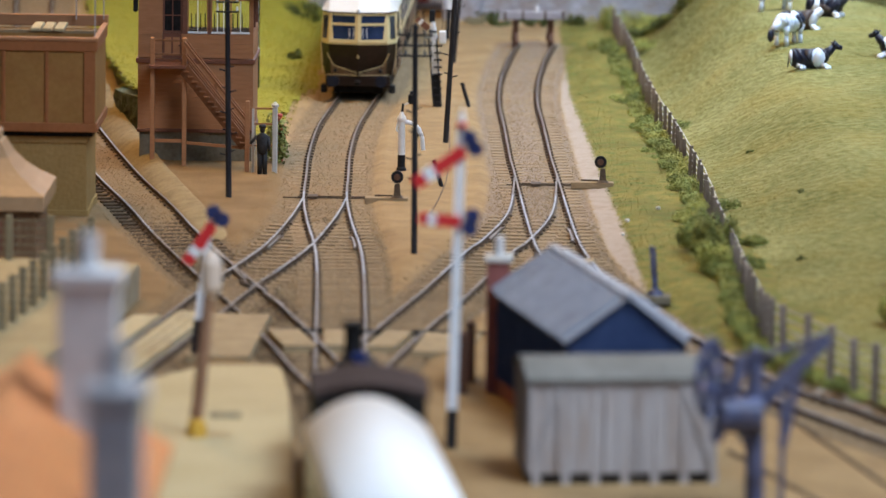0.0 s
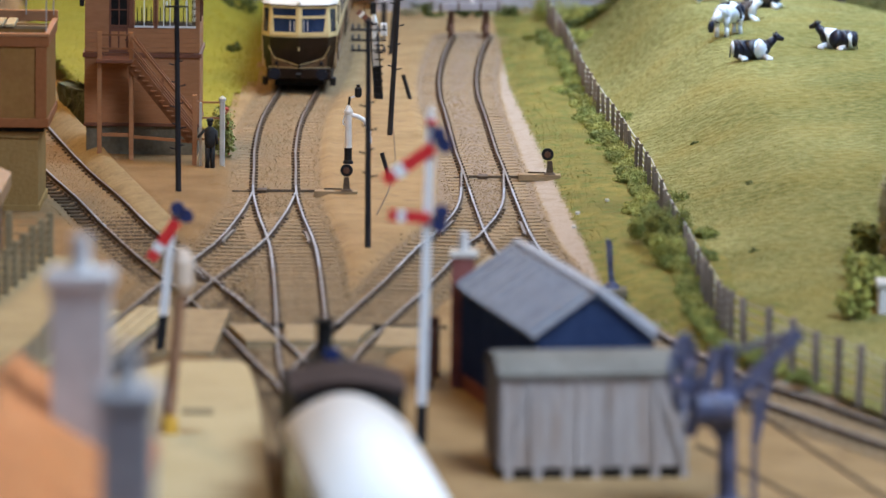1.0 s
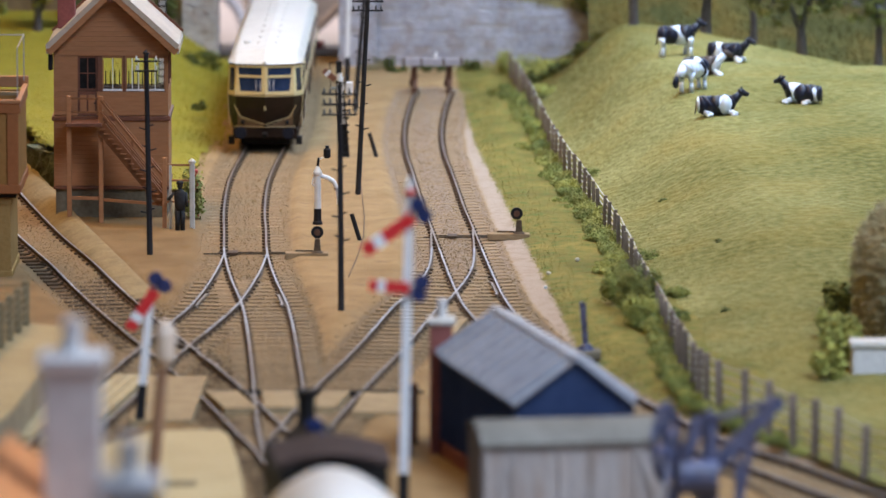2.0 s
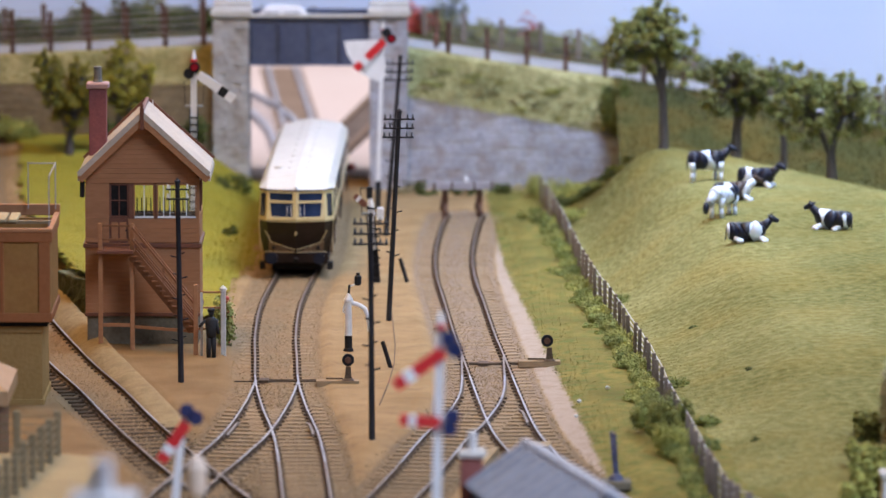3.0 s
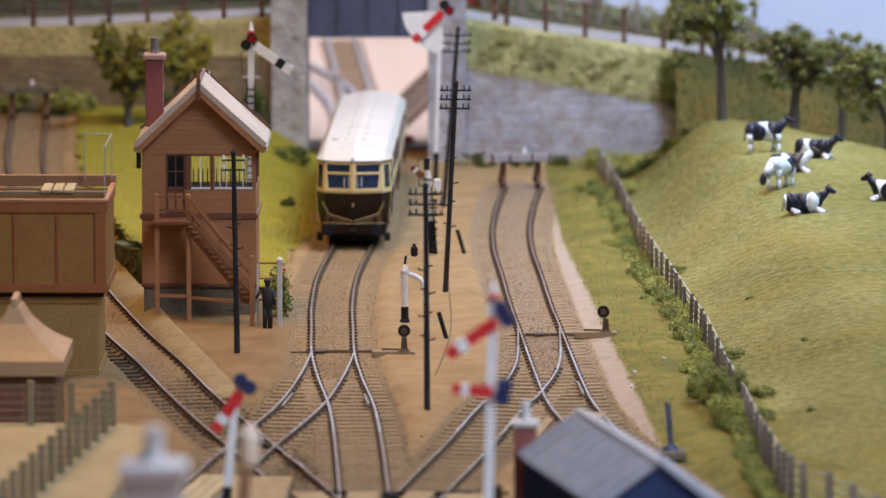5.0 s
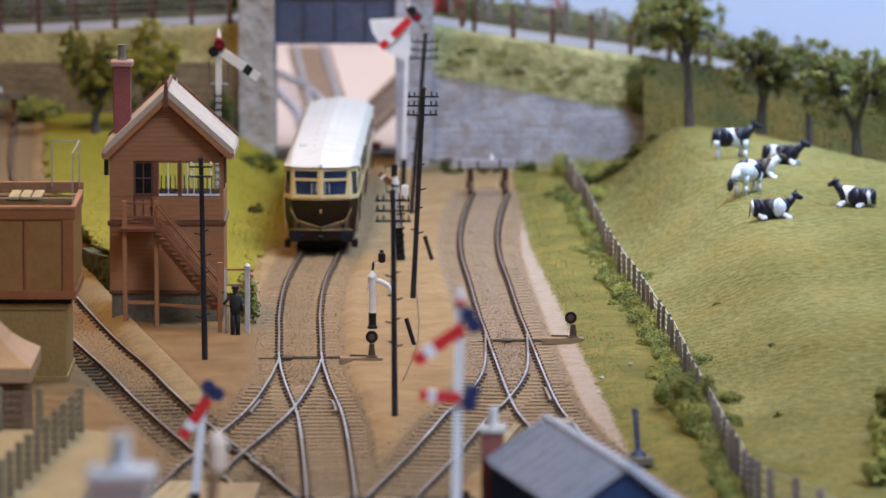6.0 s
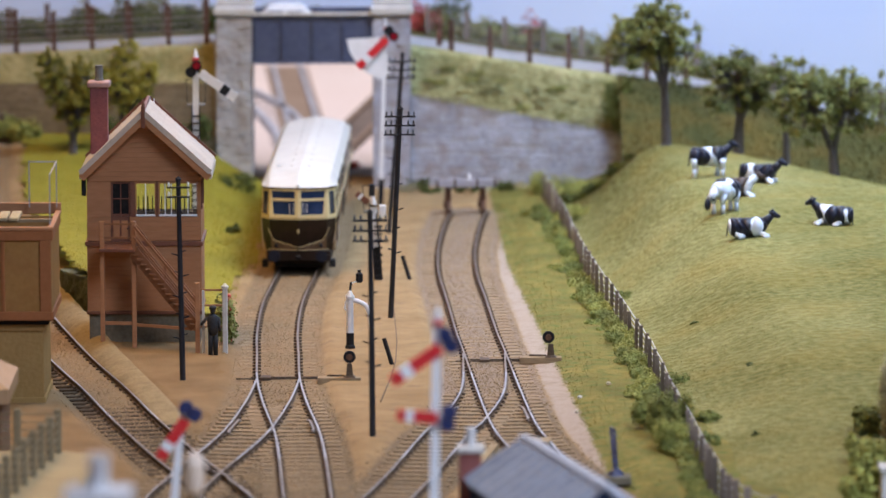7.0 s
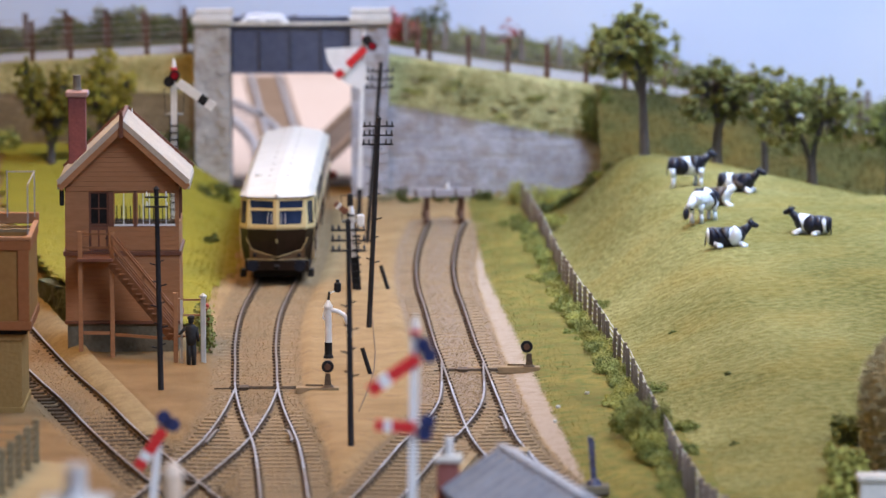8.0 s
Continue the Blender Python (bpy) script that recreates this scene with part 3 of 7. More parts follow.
ground_mesh, gco = grid_mesh(-280, 330, -1160, 800, 2.6, ground_z)
gx, gy = gco[:, 0], gco[:, 1]
gd = track_distance(gx, gy)
masks = {
    "left_brown": np.clip((-gx - 0.08 * (gy - 100) + 38) / 70, 0, 1) * np.clip((330 - gy) / 60, 0, 1),
    "ballast": 1 - np.clip((gd - 15) / 8, 0, 1),
    "right_pink": np.clip((gx - 18) / 40, 0, 1),
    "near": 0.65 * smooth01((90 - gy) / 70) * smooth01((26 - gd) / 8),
    "cinder": np.clip((gx - along(LINE_YARD, gy) - 17) / 5, 0, 1) * (gy > -330),
    "verge": np.clip((gx - along(VERGE, gy) + 3) / 6, 0, 1),
}
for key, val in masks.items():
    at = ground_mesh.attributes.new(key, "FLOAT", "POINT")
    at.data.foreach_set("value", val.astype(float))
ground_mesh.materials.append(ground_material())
tagged(new("ground", ground_mesh), "sandy yard ground with worn ballast and a grass verge", "ground", kind="structure")

# baseboard under the layout
single("baseboard", bxs(-290, 340, -1170, 1700, -40, -8), M_WOOD, "plain wooden baseboard carrying the model railway", "baseboard", kind="structure")

# cow field and lime-green field
field_mesh, fco = grid_mesh(112, 330, -430, 760, 3.0, hill, keep=lambda X, Y: X > along(FENCE, Y) - 3)
field_mesh.materials.append(M_GRASSR)
tagged(new("field", field_mesh), "rounded pale green grass field rising to a crest", "field", kind="structure")


def left_field_z(X, Y):
    shelf = 16.5 * smooth01((-74 - X) / 12) * np.clip(1 - (Y - 300) / 300, 0, 1)
    return shelf + rise(Y) * smooth01((-18 - X) / 55) - 0.2 + 1.6 * smooth01((-24 - X) / 10) + 0.6 * fbm(X, Y, 16, 12)


def left_keep(X, Y):
    return (X < np.interp(Y, [300, 330, 400, 470, 580, 700], [-26, -25, -27, -18, -18, -20]) + 3 * fbm(X, Y, 14, 31)) & (X > along(LINE_LOOP, Y) + np.where(Y < 345, 21, 24)) & (Y > 294 + 2.4 * np.clip(-81 - X, 0, 30))


lfield_mesh, lco = grid_mesh(-280, -16, 280, 760, 3.0, left_field_z, keep=left_keep)
lfield_mesh.materials.append(M_GRASSL)
tagged(new("lime_field", lfield_mesh), "bright yellow-green grass slope behind the signal box", "field", kind="structure")


def blades(co, count, h, rng):
    """Short standing fibres on a sheet of grass."""
    p = co[rng.randint(0, len(co), count)] + np.stack([rng.uniform(-3, 3, count), rng.uniform(-3, 3, count), np.full(count, -0.25)], 1)
    a = rng.uniform(0, 6.283, count)
    w = rng.uniform(0.12, 0.28, count)
    side = np.stack([np.cos(a) * w, np.sin(a) * w, np.zeros(count)], 1)
    tip = np.stack([rng.normal(0, 0.5, count), rng.normal(0, 0.5, count), h * rng.uniform(0.5, 1.3, count)], 1)
    v = np.stack([p - side, p + side, p + tip], 1).reshape(-1, 3)
    me = bpy.data.meshes.new("blades")
    me.from_pydata((v * MM).tolist(), [], np.arange(count * 3).reshape(-1, 3).tolist())
    return me


rng = np.random.RandomState(11)
blade_mesh = blades(fco, 170000, 0.42, rng)
blade_mesh.materials.append(M_BLADE)
tagged(new("field_grass", blade_mesh), "short pale green grass fibres over the field", "grass", kind="stuff")
blade_mesh = blades(lco, 60000, 0.55, rng)
blade_mesh.materials.append(M_BLADEL)
tagged(new("lime_grass", blade_mesh), "short yellow-green grass fibres over the slope", "grass", kind="stuff")
vsel = gco[(masks["verge"] > 0.7) & (gx < along(FENCE, gy) + 6) & (gx < 260)]
blade_mesh = blades(vsel, 42000, 0.5, rng)
blade_mesh.materials.append(M_VERGE)
tagged(new("verge_grass", blade_mesh), "rough short green grass along the fence verge", "grass", kind="stuff")


# sandy bank beside the long track, falling away at the foot of the signal box
def track_bank():
    rings = []
    for y in np.arange(12, 452, 3.0):
        x = float(along(LINE_LOOP, y))
        h = float(np.interp(y, (12, 60, 87, 125, 165, 250, 350, 540), (-0.9, -0.4, 0.0, 0.8, 1.8, 3.0, 3.6, 4.0)))
        j = 0.25 * math.sin(y * 0.21) + 0.2 * math.sin(y * 0.57 + 1)
        k = float(smooth01((y - 4) / 30))
        up = float(rise(y)) if y > 330 else 0.0
        prof = ((9.6, -2.9), (10.4, -1.9), (12.6, h * 0.35 - 1.1), (15.0, h * 0.68 - 0.5 + 0.1 * j), (17.6, h * 0.9 - 0.1 + 0.1 * j), (20.0 + 0.3 * j, h), (20.5 + 0.3 * j, h - 0.4), (20.9, h * 0.5 - 0.9), (21.3, -1.5), (21.3, -4), (9.6, -4))
        rings.append([(x + a * 1.02, y + a * 0.2, b * k - 3.4 * (1 - k) + up) for a, b in prof])
    return loft(B(), rings)


M_BANKSAND = surface("bank_sand", (0.24, 0.178, 0.092), (0.33, 0.25, 0.135), 0.95, 60, 900, 0.6, dirt=(0.15, 0.105, 0.055), dirt_amt=0.55, depth=0.0004, spec=0.1)
single("track_bank", track_bank(), M_BANKSAND, "low sandy bank with a sharp edge beside the track", "bank", kind="structure", smooth=True)


# ballast grains between and beside the sleepers
def grains(count, rng):
    c = ALL_TRACK[rng.randint(0, len(ALL_TRACK), count)] + rng.uniform(-19, 19, (count, 2))
    u = c[:, 0] - along(LINE_LOOP, c[:, 1])
    c = c[(u > -9) | (u < -21) | (c[:, 1] < 40)]
    count = len(c)
    z = ground_z(c[:, 0], c[:, 1])
    s = rng.uniform(0.10, 0.27, count) * np.where(c[:, 1] < 70, 1.7, 1.0)
    tet = np.array([(1, 1, 1), (-1, -1, 1), (-1, 1, -1), (1, -1, -1)], float)
    jit = rng.uniform(0.6, 1.3, (count, 4, 3))
    v = np.stack([c[:, 0], c[:, 1], z + 0.1], 1)[:, None] + tet[None] * jit * s[:, None, None]
    f = (np.arange(count)[:, None, None] * 4 + np.array([(0, 1, 2), (0, 3, 1), (0, 2, 3), (1, 3, 2)])[None]).reshape(-1, 3)
    me = bpy.data.meshes.new("grains")
    me.from_pydata((v.reshape(-1, 3) * MM).tolist(), [], f.tolist())
    return me


M_GRAIN = surface("ballast_grain", (0.22, 0.148, 0.073), (0.34, 0.233, 0.12), 0.9, 60, 500, 0.0, island=0.13)
g_mesh = grains(56000, rng)
g_mesh.materials.append(M_GRAIN)
tagged(new("ballast", g_mesh), "loose brown ballast grains round the sleepers", "ballast", kind="stuff")


# ---------------------------------------------------------------- track
def sleeper_mesh(timber):
    bm = box(B(), -16, 16, -1.7, 1.7, -1.5, 0, 0.15)
    for sx in (-1, 1):
        for k in (-1, 1):
            x = sx * 8.7 + k * 1.15
            box(bm, x - 0.6, x + 0.6, -0.85, 0.85, 0.0, 0.8, 0, 1)
    me = mesh_of(bm)
    me.materials.append(timber)
    me.materials.append(M_CHAIR)
    return me


SLEEPER, SLEEPERDARK = sleeper_mesh(M_SLEEPER), sleeper_mesh(M_SLEEPERDARK)


def track_z(name, c):
    return np.where((c[:, 0] < -95) & (c[:, 1] > 300), rise(c[:, 1]), 0.0) if name == "loop" else np.zeros(len(c))


def lay_track(key, pitch, lift, label, skip=()):
    c, d = CURVES[key]
    z = track_z(key, c)
    th = thing("railway_track", label, "track", group="tracks of the station yard")
    for off in (-8.7, 8.7):
        bm = B()
        prof = ((-0.42, 0), (0.42, 0), (0.42, -0.7), (0.2, -0.9), (0.2, -1.7), (0.9, -2.0), (-0.9, -2.0), (-0.2, -1.7), (-0.2, -0.9), (-0.42, -0.7))
        rings = []
        for (px, py), (ux, uy), pz in zip(c, d, z):
            nx, ny = uy, -ux
            rings.append([(px + nx * (off + a), py + ny * (off + a), pz + lift + b) for a, b in prof])
        loft(bm, rings)
        me = mesh_of(bm)
        me.materials.append(M_RAIL)
        me.materials.append(M_RAILSIDE)
        me.materials.append(M_RAILDULL)
        me.materials.append(M_RAILBROWN)
        for p in me.polygons:
            head = p.normal.z > 0.9 and p.center.z > (lift - 0.5) * MM + min(z) * MM
            p.material_index = (3 if key == "loop" and p.center.y > 0.33 else 2 if p.center.y > 0.135 and key != "loop" else 3 if p.center.y < (0.02 if key == "loop" else -0.075) and key != "yard" else 0) if head else 1
        part("rail", me, M_RAIL, th)
    s = np.concatenate([[0], np.cumsum(np.hypot(*np.diff(c, axis=0).T))])
    for u in np.arange(3, s[-1] - 2, pitch):
        x, y, zz = np.interp(u, s, c[:, 0]), np.interp(u, s, c[:, 1]), np.interp(u, s, z)
        if any(a < y < b for a, b in skip):
            continue
        ux, uy = np.interp(u, s, d[:, 0]), np.interp(u, s, d[:, 1])
        ob = part("sleeper", SLEEPERDARK if key == "loop" else SLEEPER, M_SLEEPER, th)
        ob.matrix_world = pose(x * MM, y * MM, (zz - 2.0 + lift * 3) * MM, 0, 0, math.degrees(math.atan2(-ux, uy)) + R.uniform(-1.2, 1.2))
    return th


lay_track("main", 8.6, 0.00, "main line of steel rails on weathered brown sleepers")
lay_track("bay", 9.0, 0.06, "curving steel rails on brown sleepers leading to the bay platform", skip=((60, 125),))
lay_track("loop", 9.0, -0.06, "long diagonal track crossing the yard on dark sleepers")
lay_track("link", 9.0, 0.10, "connecting track with bright rails from the siding turnout", skip=((90, 190),))
lay_track("yard", 8.6, 0.03, "siding track curving away from a buffer stop")


def check_rails(pts):
    """Short guard rails and wing rails at a crossing."""
    bm = B()
    for p, q in zip(pts, pts[1:]):
        bar(bm, (*p, -0.9), (*q, -0.9), 0.8, 1.5)
    single("guard_rail", bm, M_RAILBROWN, "short steel guard rail at a crossing", "guard rail", group="guard rails")


for pts in ([(-28, -62), (-21, -92)], [(-13, -120), (-4, -150)], [(-23, -95), (-12, -112)], [(-33, -105), (-40, -140)], [(6, -215), (12, -240)]):
    check_rails(pts)


def check_rail(key, off, y0, y1):
    """A short check rail beside a running rail, flared at both ends."""
    c, d = CURVES[key]
    sel = (c[:, 1] > y0) & (c[:, 1] < y1)
    q = c[sel] + np.stack([d[sel][:, 1], -d[sel][:, 0]], 1) * off
    q = q[np.argsort(q[:, 1])]
    s = 1 if off > 0 else -1
    side = d[sel][0][1] * s
    q[0, 0] -= 0.8 * side
    q[-1, 0] -= 0.8 * side
    single("guard_rail", strand(B(), [(*v, -0.55) for v in q], 0.9), M_RAILBROWN, "short rusty check rail beside a running rail", "guard rail", group="guard rails")


check_rail("main", 6.9, -16, 18)
check_rail("bay", 6.9, -16, 18)
check_rail("yard", -6.9, 14, 50)
check_rail("link", 6.9, 14, 50)


def tie_bar(x0, x1, y, label):
    bm = bar(B(), (x0, y, -1.2), (x1, y + 1, -1.2), 0.7, 0.5)
    bar(bm, (x0 + 6, y + 4, -1.2), (x1 - 9, y + 4, -1.2), 0.6, 0.5)
    box(bm, x0 + 10, x0 + 14, y - 2, y + 5, -1.4, -0.4)
    single("point_stretcher", bm, M_CHAIR, label, "point rod", group="point rods")


tie_bar(-18, 31, 126, "dark iron stretcher rods across the turnout blades")
tie_bar(72, 112, 172, "dark iron stretcher rods across the siding turnout")

# foot crossing boards between the rails
def board(x0, x1, y0, y1, slope, z=0.25, n=1, wood=M_SLAB):
    """One sloping-sided flat timber panel, cut parallel to the rails."""
    bm = B()
    w = (x1 - x0) / n
    for k in range(n):
        a, b = x0 + w * k + 0.25, x0 + w * (k + 1) - 0.25
        prism(bm, [(a + slope * (y0 + 220), y0), (b + slope * (y0 + 220), y0), (b + slope * (y1 + 220), y1), (a + slope * (y1 + 220), y1)], -2.4, z)
    return single("crossing_board", bm, wood, "worn tan timber foot crossing panel between the rails", "crossing panel", group="foot crossing panels")


board(-63, -53, -292, -178, 0.155, wood=M_PATHB)
board(-49, -36, -300, -168, 0.155, n=3, wood=M_PATHB)
board(-31, -9, -262, -172, 0.03)
board(-4.0, 8.0, -238, -203, -0.22)
board(13, 26, -236, -203, -0.045)
board(31, 41.5, -236, -203, 0.16)
board(47, 67, -246, -206, 0.10)
# a black bar drawn in place of the shadow at the panels' far edge
single("edging_timber", bar(B(), (-6, -201.6, -0.6), (70, -203, -0.6), 1.6, 1.6), M_UNDER, "thin black strip standing in for shadow along the foot crossing", "edging")
board(58, 61.5, -86, -44, 0.15)
board(70, 80, -40, -30, 0.15)

# ---------------------------------------------------------------- bridge, walls, banks, road
def wall_stones(name, x0, x1, y, ztop, zbot, parent, material, rngseed, sz=(4.6, 2.6)):
    """Rubble courses standing proud of a mortar bed, facing the camera side."""
    rr = random.Random(rngseed)
    arrays = []
    z = zbot
    while z < 140:
        h = sz[1] * rr.uniform(0.8, 1.25)
        x = x0 - rr.uniform(0, 3)
        wave, tilt = rr.uniform(0, 6.28), rr.uniform(0.4, 0.9)
        any_row = False
        while x < x1:
            w = sz[0] * rr.uniform(0.6, 1.5)
            a, b = max(x, x0), min(x + w - 0.2, x1)
            top = ztop((a + b) / 2)
            if b - a > 0.8 and z + h - 0.3 < top:
                any_row = True
                d = rr.uniform(0.06, 0.22)
                j = lambda s=0.25: rr.uniform(-s, s)
                up = tilt * math.sin(0.11 * x + wave) + rr.uniform(-0.45, 0.45)
                v = np.array([0, 0, up]) + np.array([(a + j(), y, z + j()), (b + j(), y, z + j()), (b + j(), y, z + h - 0.3 + j()), (a + j(), y, z + h - 0.3 + j()),
                              (a + 0.35, y - d, z + 0.3), (b - 0.35, y - d, z + 0.3), (b - 0.35, y - d, z + h - 0.6), (a + 0.35, y - d, z + h - 0.6)])
                arrays.append((v, [(4, 5, 6, 7), (0, 1, 5, 4), (1, 2, 6, 5), (2, 3, 7, 6), (3, 0, 4, 7)]))
            x += w
        z += h
        if not any_row and z > zbot + 8:
            break
    ob = part(name, join_meshes(arrays), material, parent)
    ob["kind"] = "stuff"
    return ob


BR_Y = 750.0
bridge = thing("road_bridge", "grey steel plate girder road bridge on stone abutment piers", "bridge", (0, 0, 0))
for x0, x1 in ((-47.2, -29.2), (32.4, 51.2)):
    # left pier: a browner stone copy with its dim warm light in the colour
    stone = M_PIERDIM if x0 < 0 else M_STONE
    p = part("pier", bxs(x0, x1, BR_Y, BR_Y + 36, -3, 87.5, 0.3), M_PIERDIM if x0 < 0 else M_MORTAR, bridge, "stone block pier")
    rr = random.Random(int(x0))
    z = -2.0
    k = 0
    while z < 86:
        h = 4.6
        if z + h > 87:
            break
        for a, b in ((x0, x0 + (6.5 if k % 2 else 4.2)), (x1 - (4.2 if k % 2 else 6.5), x1)):
            part("quoin", bxs(a - 0.35, b, BR_Y - rr.uniform(0.5, 0.8), BR_Y + 4, z + 0.15, z + h - 0.2, 0.25), stone, p)
        z += h
        k += 1
    wall_stones("pier_stone", x0 + 5, x1 - 5, BR_Y, lambda x: 87, -2, p, stone, int(x0) + 60, (4.0, 2.3))
    c = part("pier_cap", bxs(x0 - 1.4, x1 + 1.4, BR_Y - 1.8, BR_Y + 10, 87.5, 91.0, 0.35), M_CAP, bridge, "pale dressed coping stone")
    part("rear_cap", bxs(x0 - 0.6, x1 + 0.6, BR_Y + 24, BR_Y + 37, 87.5, 92.5, 0.35), M_CAP, bridge)
for yy, nm in ((BR_Y + 1.5, "front_girder"), (BR_Y + 31, "rear_girder")):
    g = part(nm, bxs(-29.2, 32.4, yy, yy + 1.2, 63.5, 87.0, 0.1), M_GIRDER, bridge, "dark grey riveted plate girder")
    part("top_flange", bxs(-29.2, 32.4, yy - 1.6, yy + 3, 87.0, 88.4, 0.15), M_CAP if yy < BR_Y + 10 else M_GIRDER, g)
    part("bottom_flange", bxs(-29.2, 32.4, yy - 1.4, yy + 2.6, 62.6, 63.6, 0.1), M_GIRDER, g)
    for x in (-27.5, -13.6, 2.0, 17.5, 30.5):
        part("stiffener", bxs(x - 0.45, x + 0.45, yy - 1.2, yy, 63.6, 87.0), M_GIRDER, g)
part("deck", bxs(-29.2, 32.4, BR_Y + 2.7, BR_Y + 31, 66.0, 72.5), M_ROAD, bridge, "pale road deck")


def wall_top_right(x):
    return 46.5 - (x - 51) * (46.5 - 28.0) / 100.0


wr = tagged(part("wall_right", prism(B(), [(51.3, 0), (152, 0), (152, 1), (51.3, 1)], 0, 1), M_MORTAR), "grey rubble stone retaining wall with a sloping top", "wall", kind="structure")
bm = B()
vs = [bm.verts.new(p) for p in ((51.3, 753, -3), (162, 753, -3), (162, 753, 26.0), (51.3, 753, 46.5), (51.3, 762, -3), (162, 762, -3), (162, 762, 26.0), (51.3, 762, 46.5))]
for f in ((0, 1, 2, 3), (5, 4, 7, 6), (3, 2, 6, 7), (1, 5, 6, 2), (4, 0, 3, 7)):
    bm.faces.new([vs[i] for i in f])
wr.data = mesh_of(bm)
wr.data.materials.append(M_MORTAR)
wall_stones("rubble_stone", 51.5, 162, 753, wall_top_right, -2, wr, M_STONE, 5, (5.4, 3.6))
# left wall: the weak warm light there is put into a darker brown stone
wl = tagged(part("wall_left", bxs(-290, -47.3, 753, 762, -3, 52.5), M_STONEDIM), "stone retaining wall browned to stand for dim warm light", "wall", kind="structure")
wall_stones("rubble_stone", -200, -47.5, 753, lambda x: 52.5, -2, wl, M_STONEDIM, 6)


def road_z(x):
    x = np.asarray(x, float)
    return np.interp(x, [-300, -150, -47, 51, 100, 150, 200, 250, 300, 360], [62, 66, 71, 70, 62, 55, 47, 37, 27, 18])


def bank_mesh(x0, x1, zlow, y0, y1, seed):
    def zf(X, Y):
        t = (Y - y0) / (y1 - y0)
        return zlow(X) + (road_z(X) - zlow(X)) * smooth01(t) ** 0.8 + 1.6 * fbm(X, Y, 7, seed) * np.sin(np.clip(t, 0, 1) * 3.14)
    return grid_mesh(x0, x1, y0, y1, 2.0, zf)


bm1, bco1 = bank_mesh(51, 159, lambda X: wall_top_right(X) - 0.5, 755, 777, 21)
bm1.materials.append(M_BANK)
tagged(new("bank_right", bm1), "rough dry grass bank above the stone wall", "bank", kind="structure")
bm2, bco2 = bank_mesh(-290, -47, lambda X: 52.0 + 0 * X, 755, 777, 22)
bm2.materials.append(M_BANKBROWN)
tagged(new("bank_left", bm2), "brownish grass bank above the wall", "bank", kind="structure")
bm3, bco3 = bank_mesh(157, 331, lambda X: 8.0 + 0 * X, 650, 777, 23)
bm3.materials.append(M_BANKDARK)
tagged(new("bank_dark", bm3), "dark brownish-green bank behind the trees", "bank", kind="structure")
tuft = blades(bco1[bco1[:, 1] < 773], 15000, 1.9, rng)
tuft.materials.append(M_BANK)
tagged(new("bank_grass", tuft), "long dry tufted grass on the road banks", "grass", kind="stuff")
tuft = blades(bco2[bco2[:, 1] < 773], 16000, 1.9, rng)
tuft.materials.append(M_BANKBROWN)
tagged(new("brown_bank_grass", tuft), "long brownish tufted grass on the shaded bank", "grass", kind="stuff")
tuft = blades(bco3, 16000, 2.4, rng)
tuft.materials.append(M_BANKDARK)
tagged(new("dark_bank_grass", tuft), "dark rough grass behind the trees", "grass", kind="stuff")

rd, _ = grid_mesh(-300, 340, 776, 820, 4.0, lambda X, Y: road_z(X) + 0.0 * Y)
rd.materials.append(M_ROAD)
tagged(new("road", rd), "pale grey road running over the bridge", "road", kind="structure")
backb, _ = grid_mesh(-300, 340, 819, 871, 4.0, lambda X, Y: road_z(X) + (Y - 819) * 0.06 + 0.1)
backb.materials.append(M_BANKDARK)
tagged(new("bank_rear", backb), "green bank behind the road", "bank", kind="structure")

# backscene and hall
bm = B()
xs = np.array([-420, -340, -280, -220, -160, -110, -60, 62, 110, 160, 220, 280, 330, 380, 430, 480, 520.0])
for a, b in zip(xs, xs[1:]):
    ya, yb = (882 - 0.00035 * (max(0, abs(q - 40) - 250)) ** 2 * 1.0 for q in (a, b))
    lo = 58 if a == -60 else -6
    bm.faces.new([bm.verts.new(p) for p in ((a, ya, lo), (b, yb, lo), (b, yb, 420), (a, ya, 420))])
bmesh.ops.remove_doubles(bm, verts=bm.verts, dist=0.01)
bmesh.ops.solidify(bm, geom=bm.faces[:], thickness=4)
single("backscene", bm, M_SKY, "pale blue painted sky backscene board", "backdrop", kind="structure")

single("floor", bxs(-3600, 3600, -4200, 3600, -1060, -1000), M_HALLFLOOR, "brown hall floor under the layout", "floor", kind="structure")
single("ceiling", bxs(-3600, 3600, -4200, 3600, 1700, 1760), M_HALL, "plain pale hall ceiling", "ceiling", kind="structure")
single("wall_north", bxs(-3600, 3600, 3600, 3680, -1000, 1700), M_HALL, "plain pale hall wall", "wall", kind="structure")
single("wall_south", bxs(-3600, 3600, -4280, -4200, -1000, 1700), M_HALL, "plain pale hall wall", "wall", kind="structure")
single("wall_west", bxs(-3680, -3600, -4200, 3600, -1000, 1700), M_HALL, "plain pale hall wall", "wall", kind="structure")
single("wall_east", bxs(3600, 3680, -4200, 3600, -1000, 1700), M_HALL, "plain pale hall wall", "wall", kind="structure")
for lx in (-230, 270):
    for ly in (-1080, 1600):
        single("trestle_leg", bxs(lx - 20, lx + 20, ly - 20, ly + 20, -1000, -40, 3), M_WOOD, "plain wooden trestle leg under the baseboard", "leg", group="trestle legs")

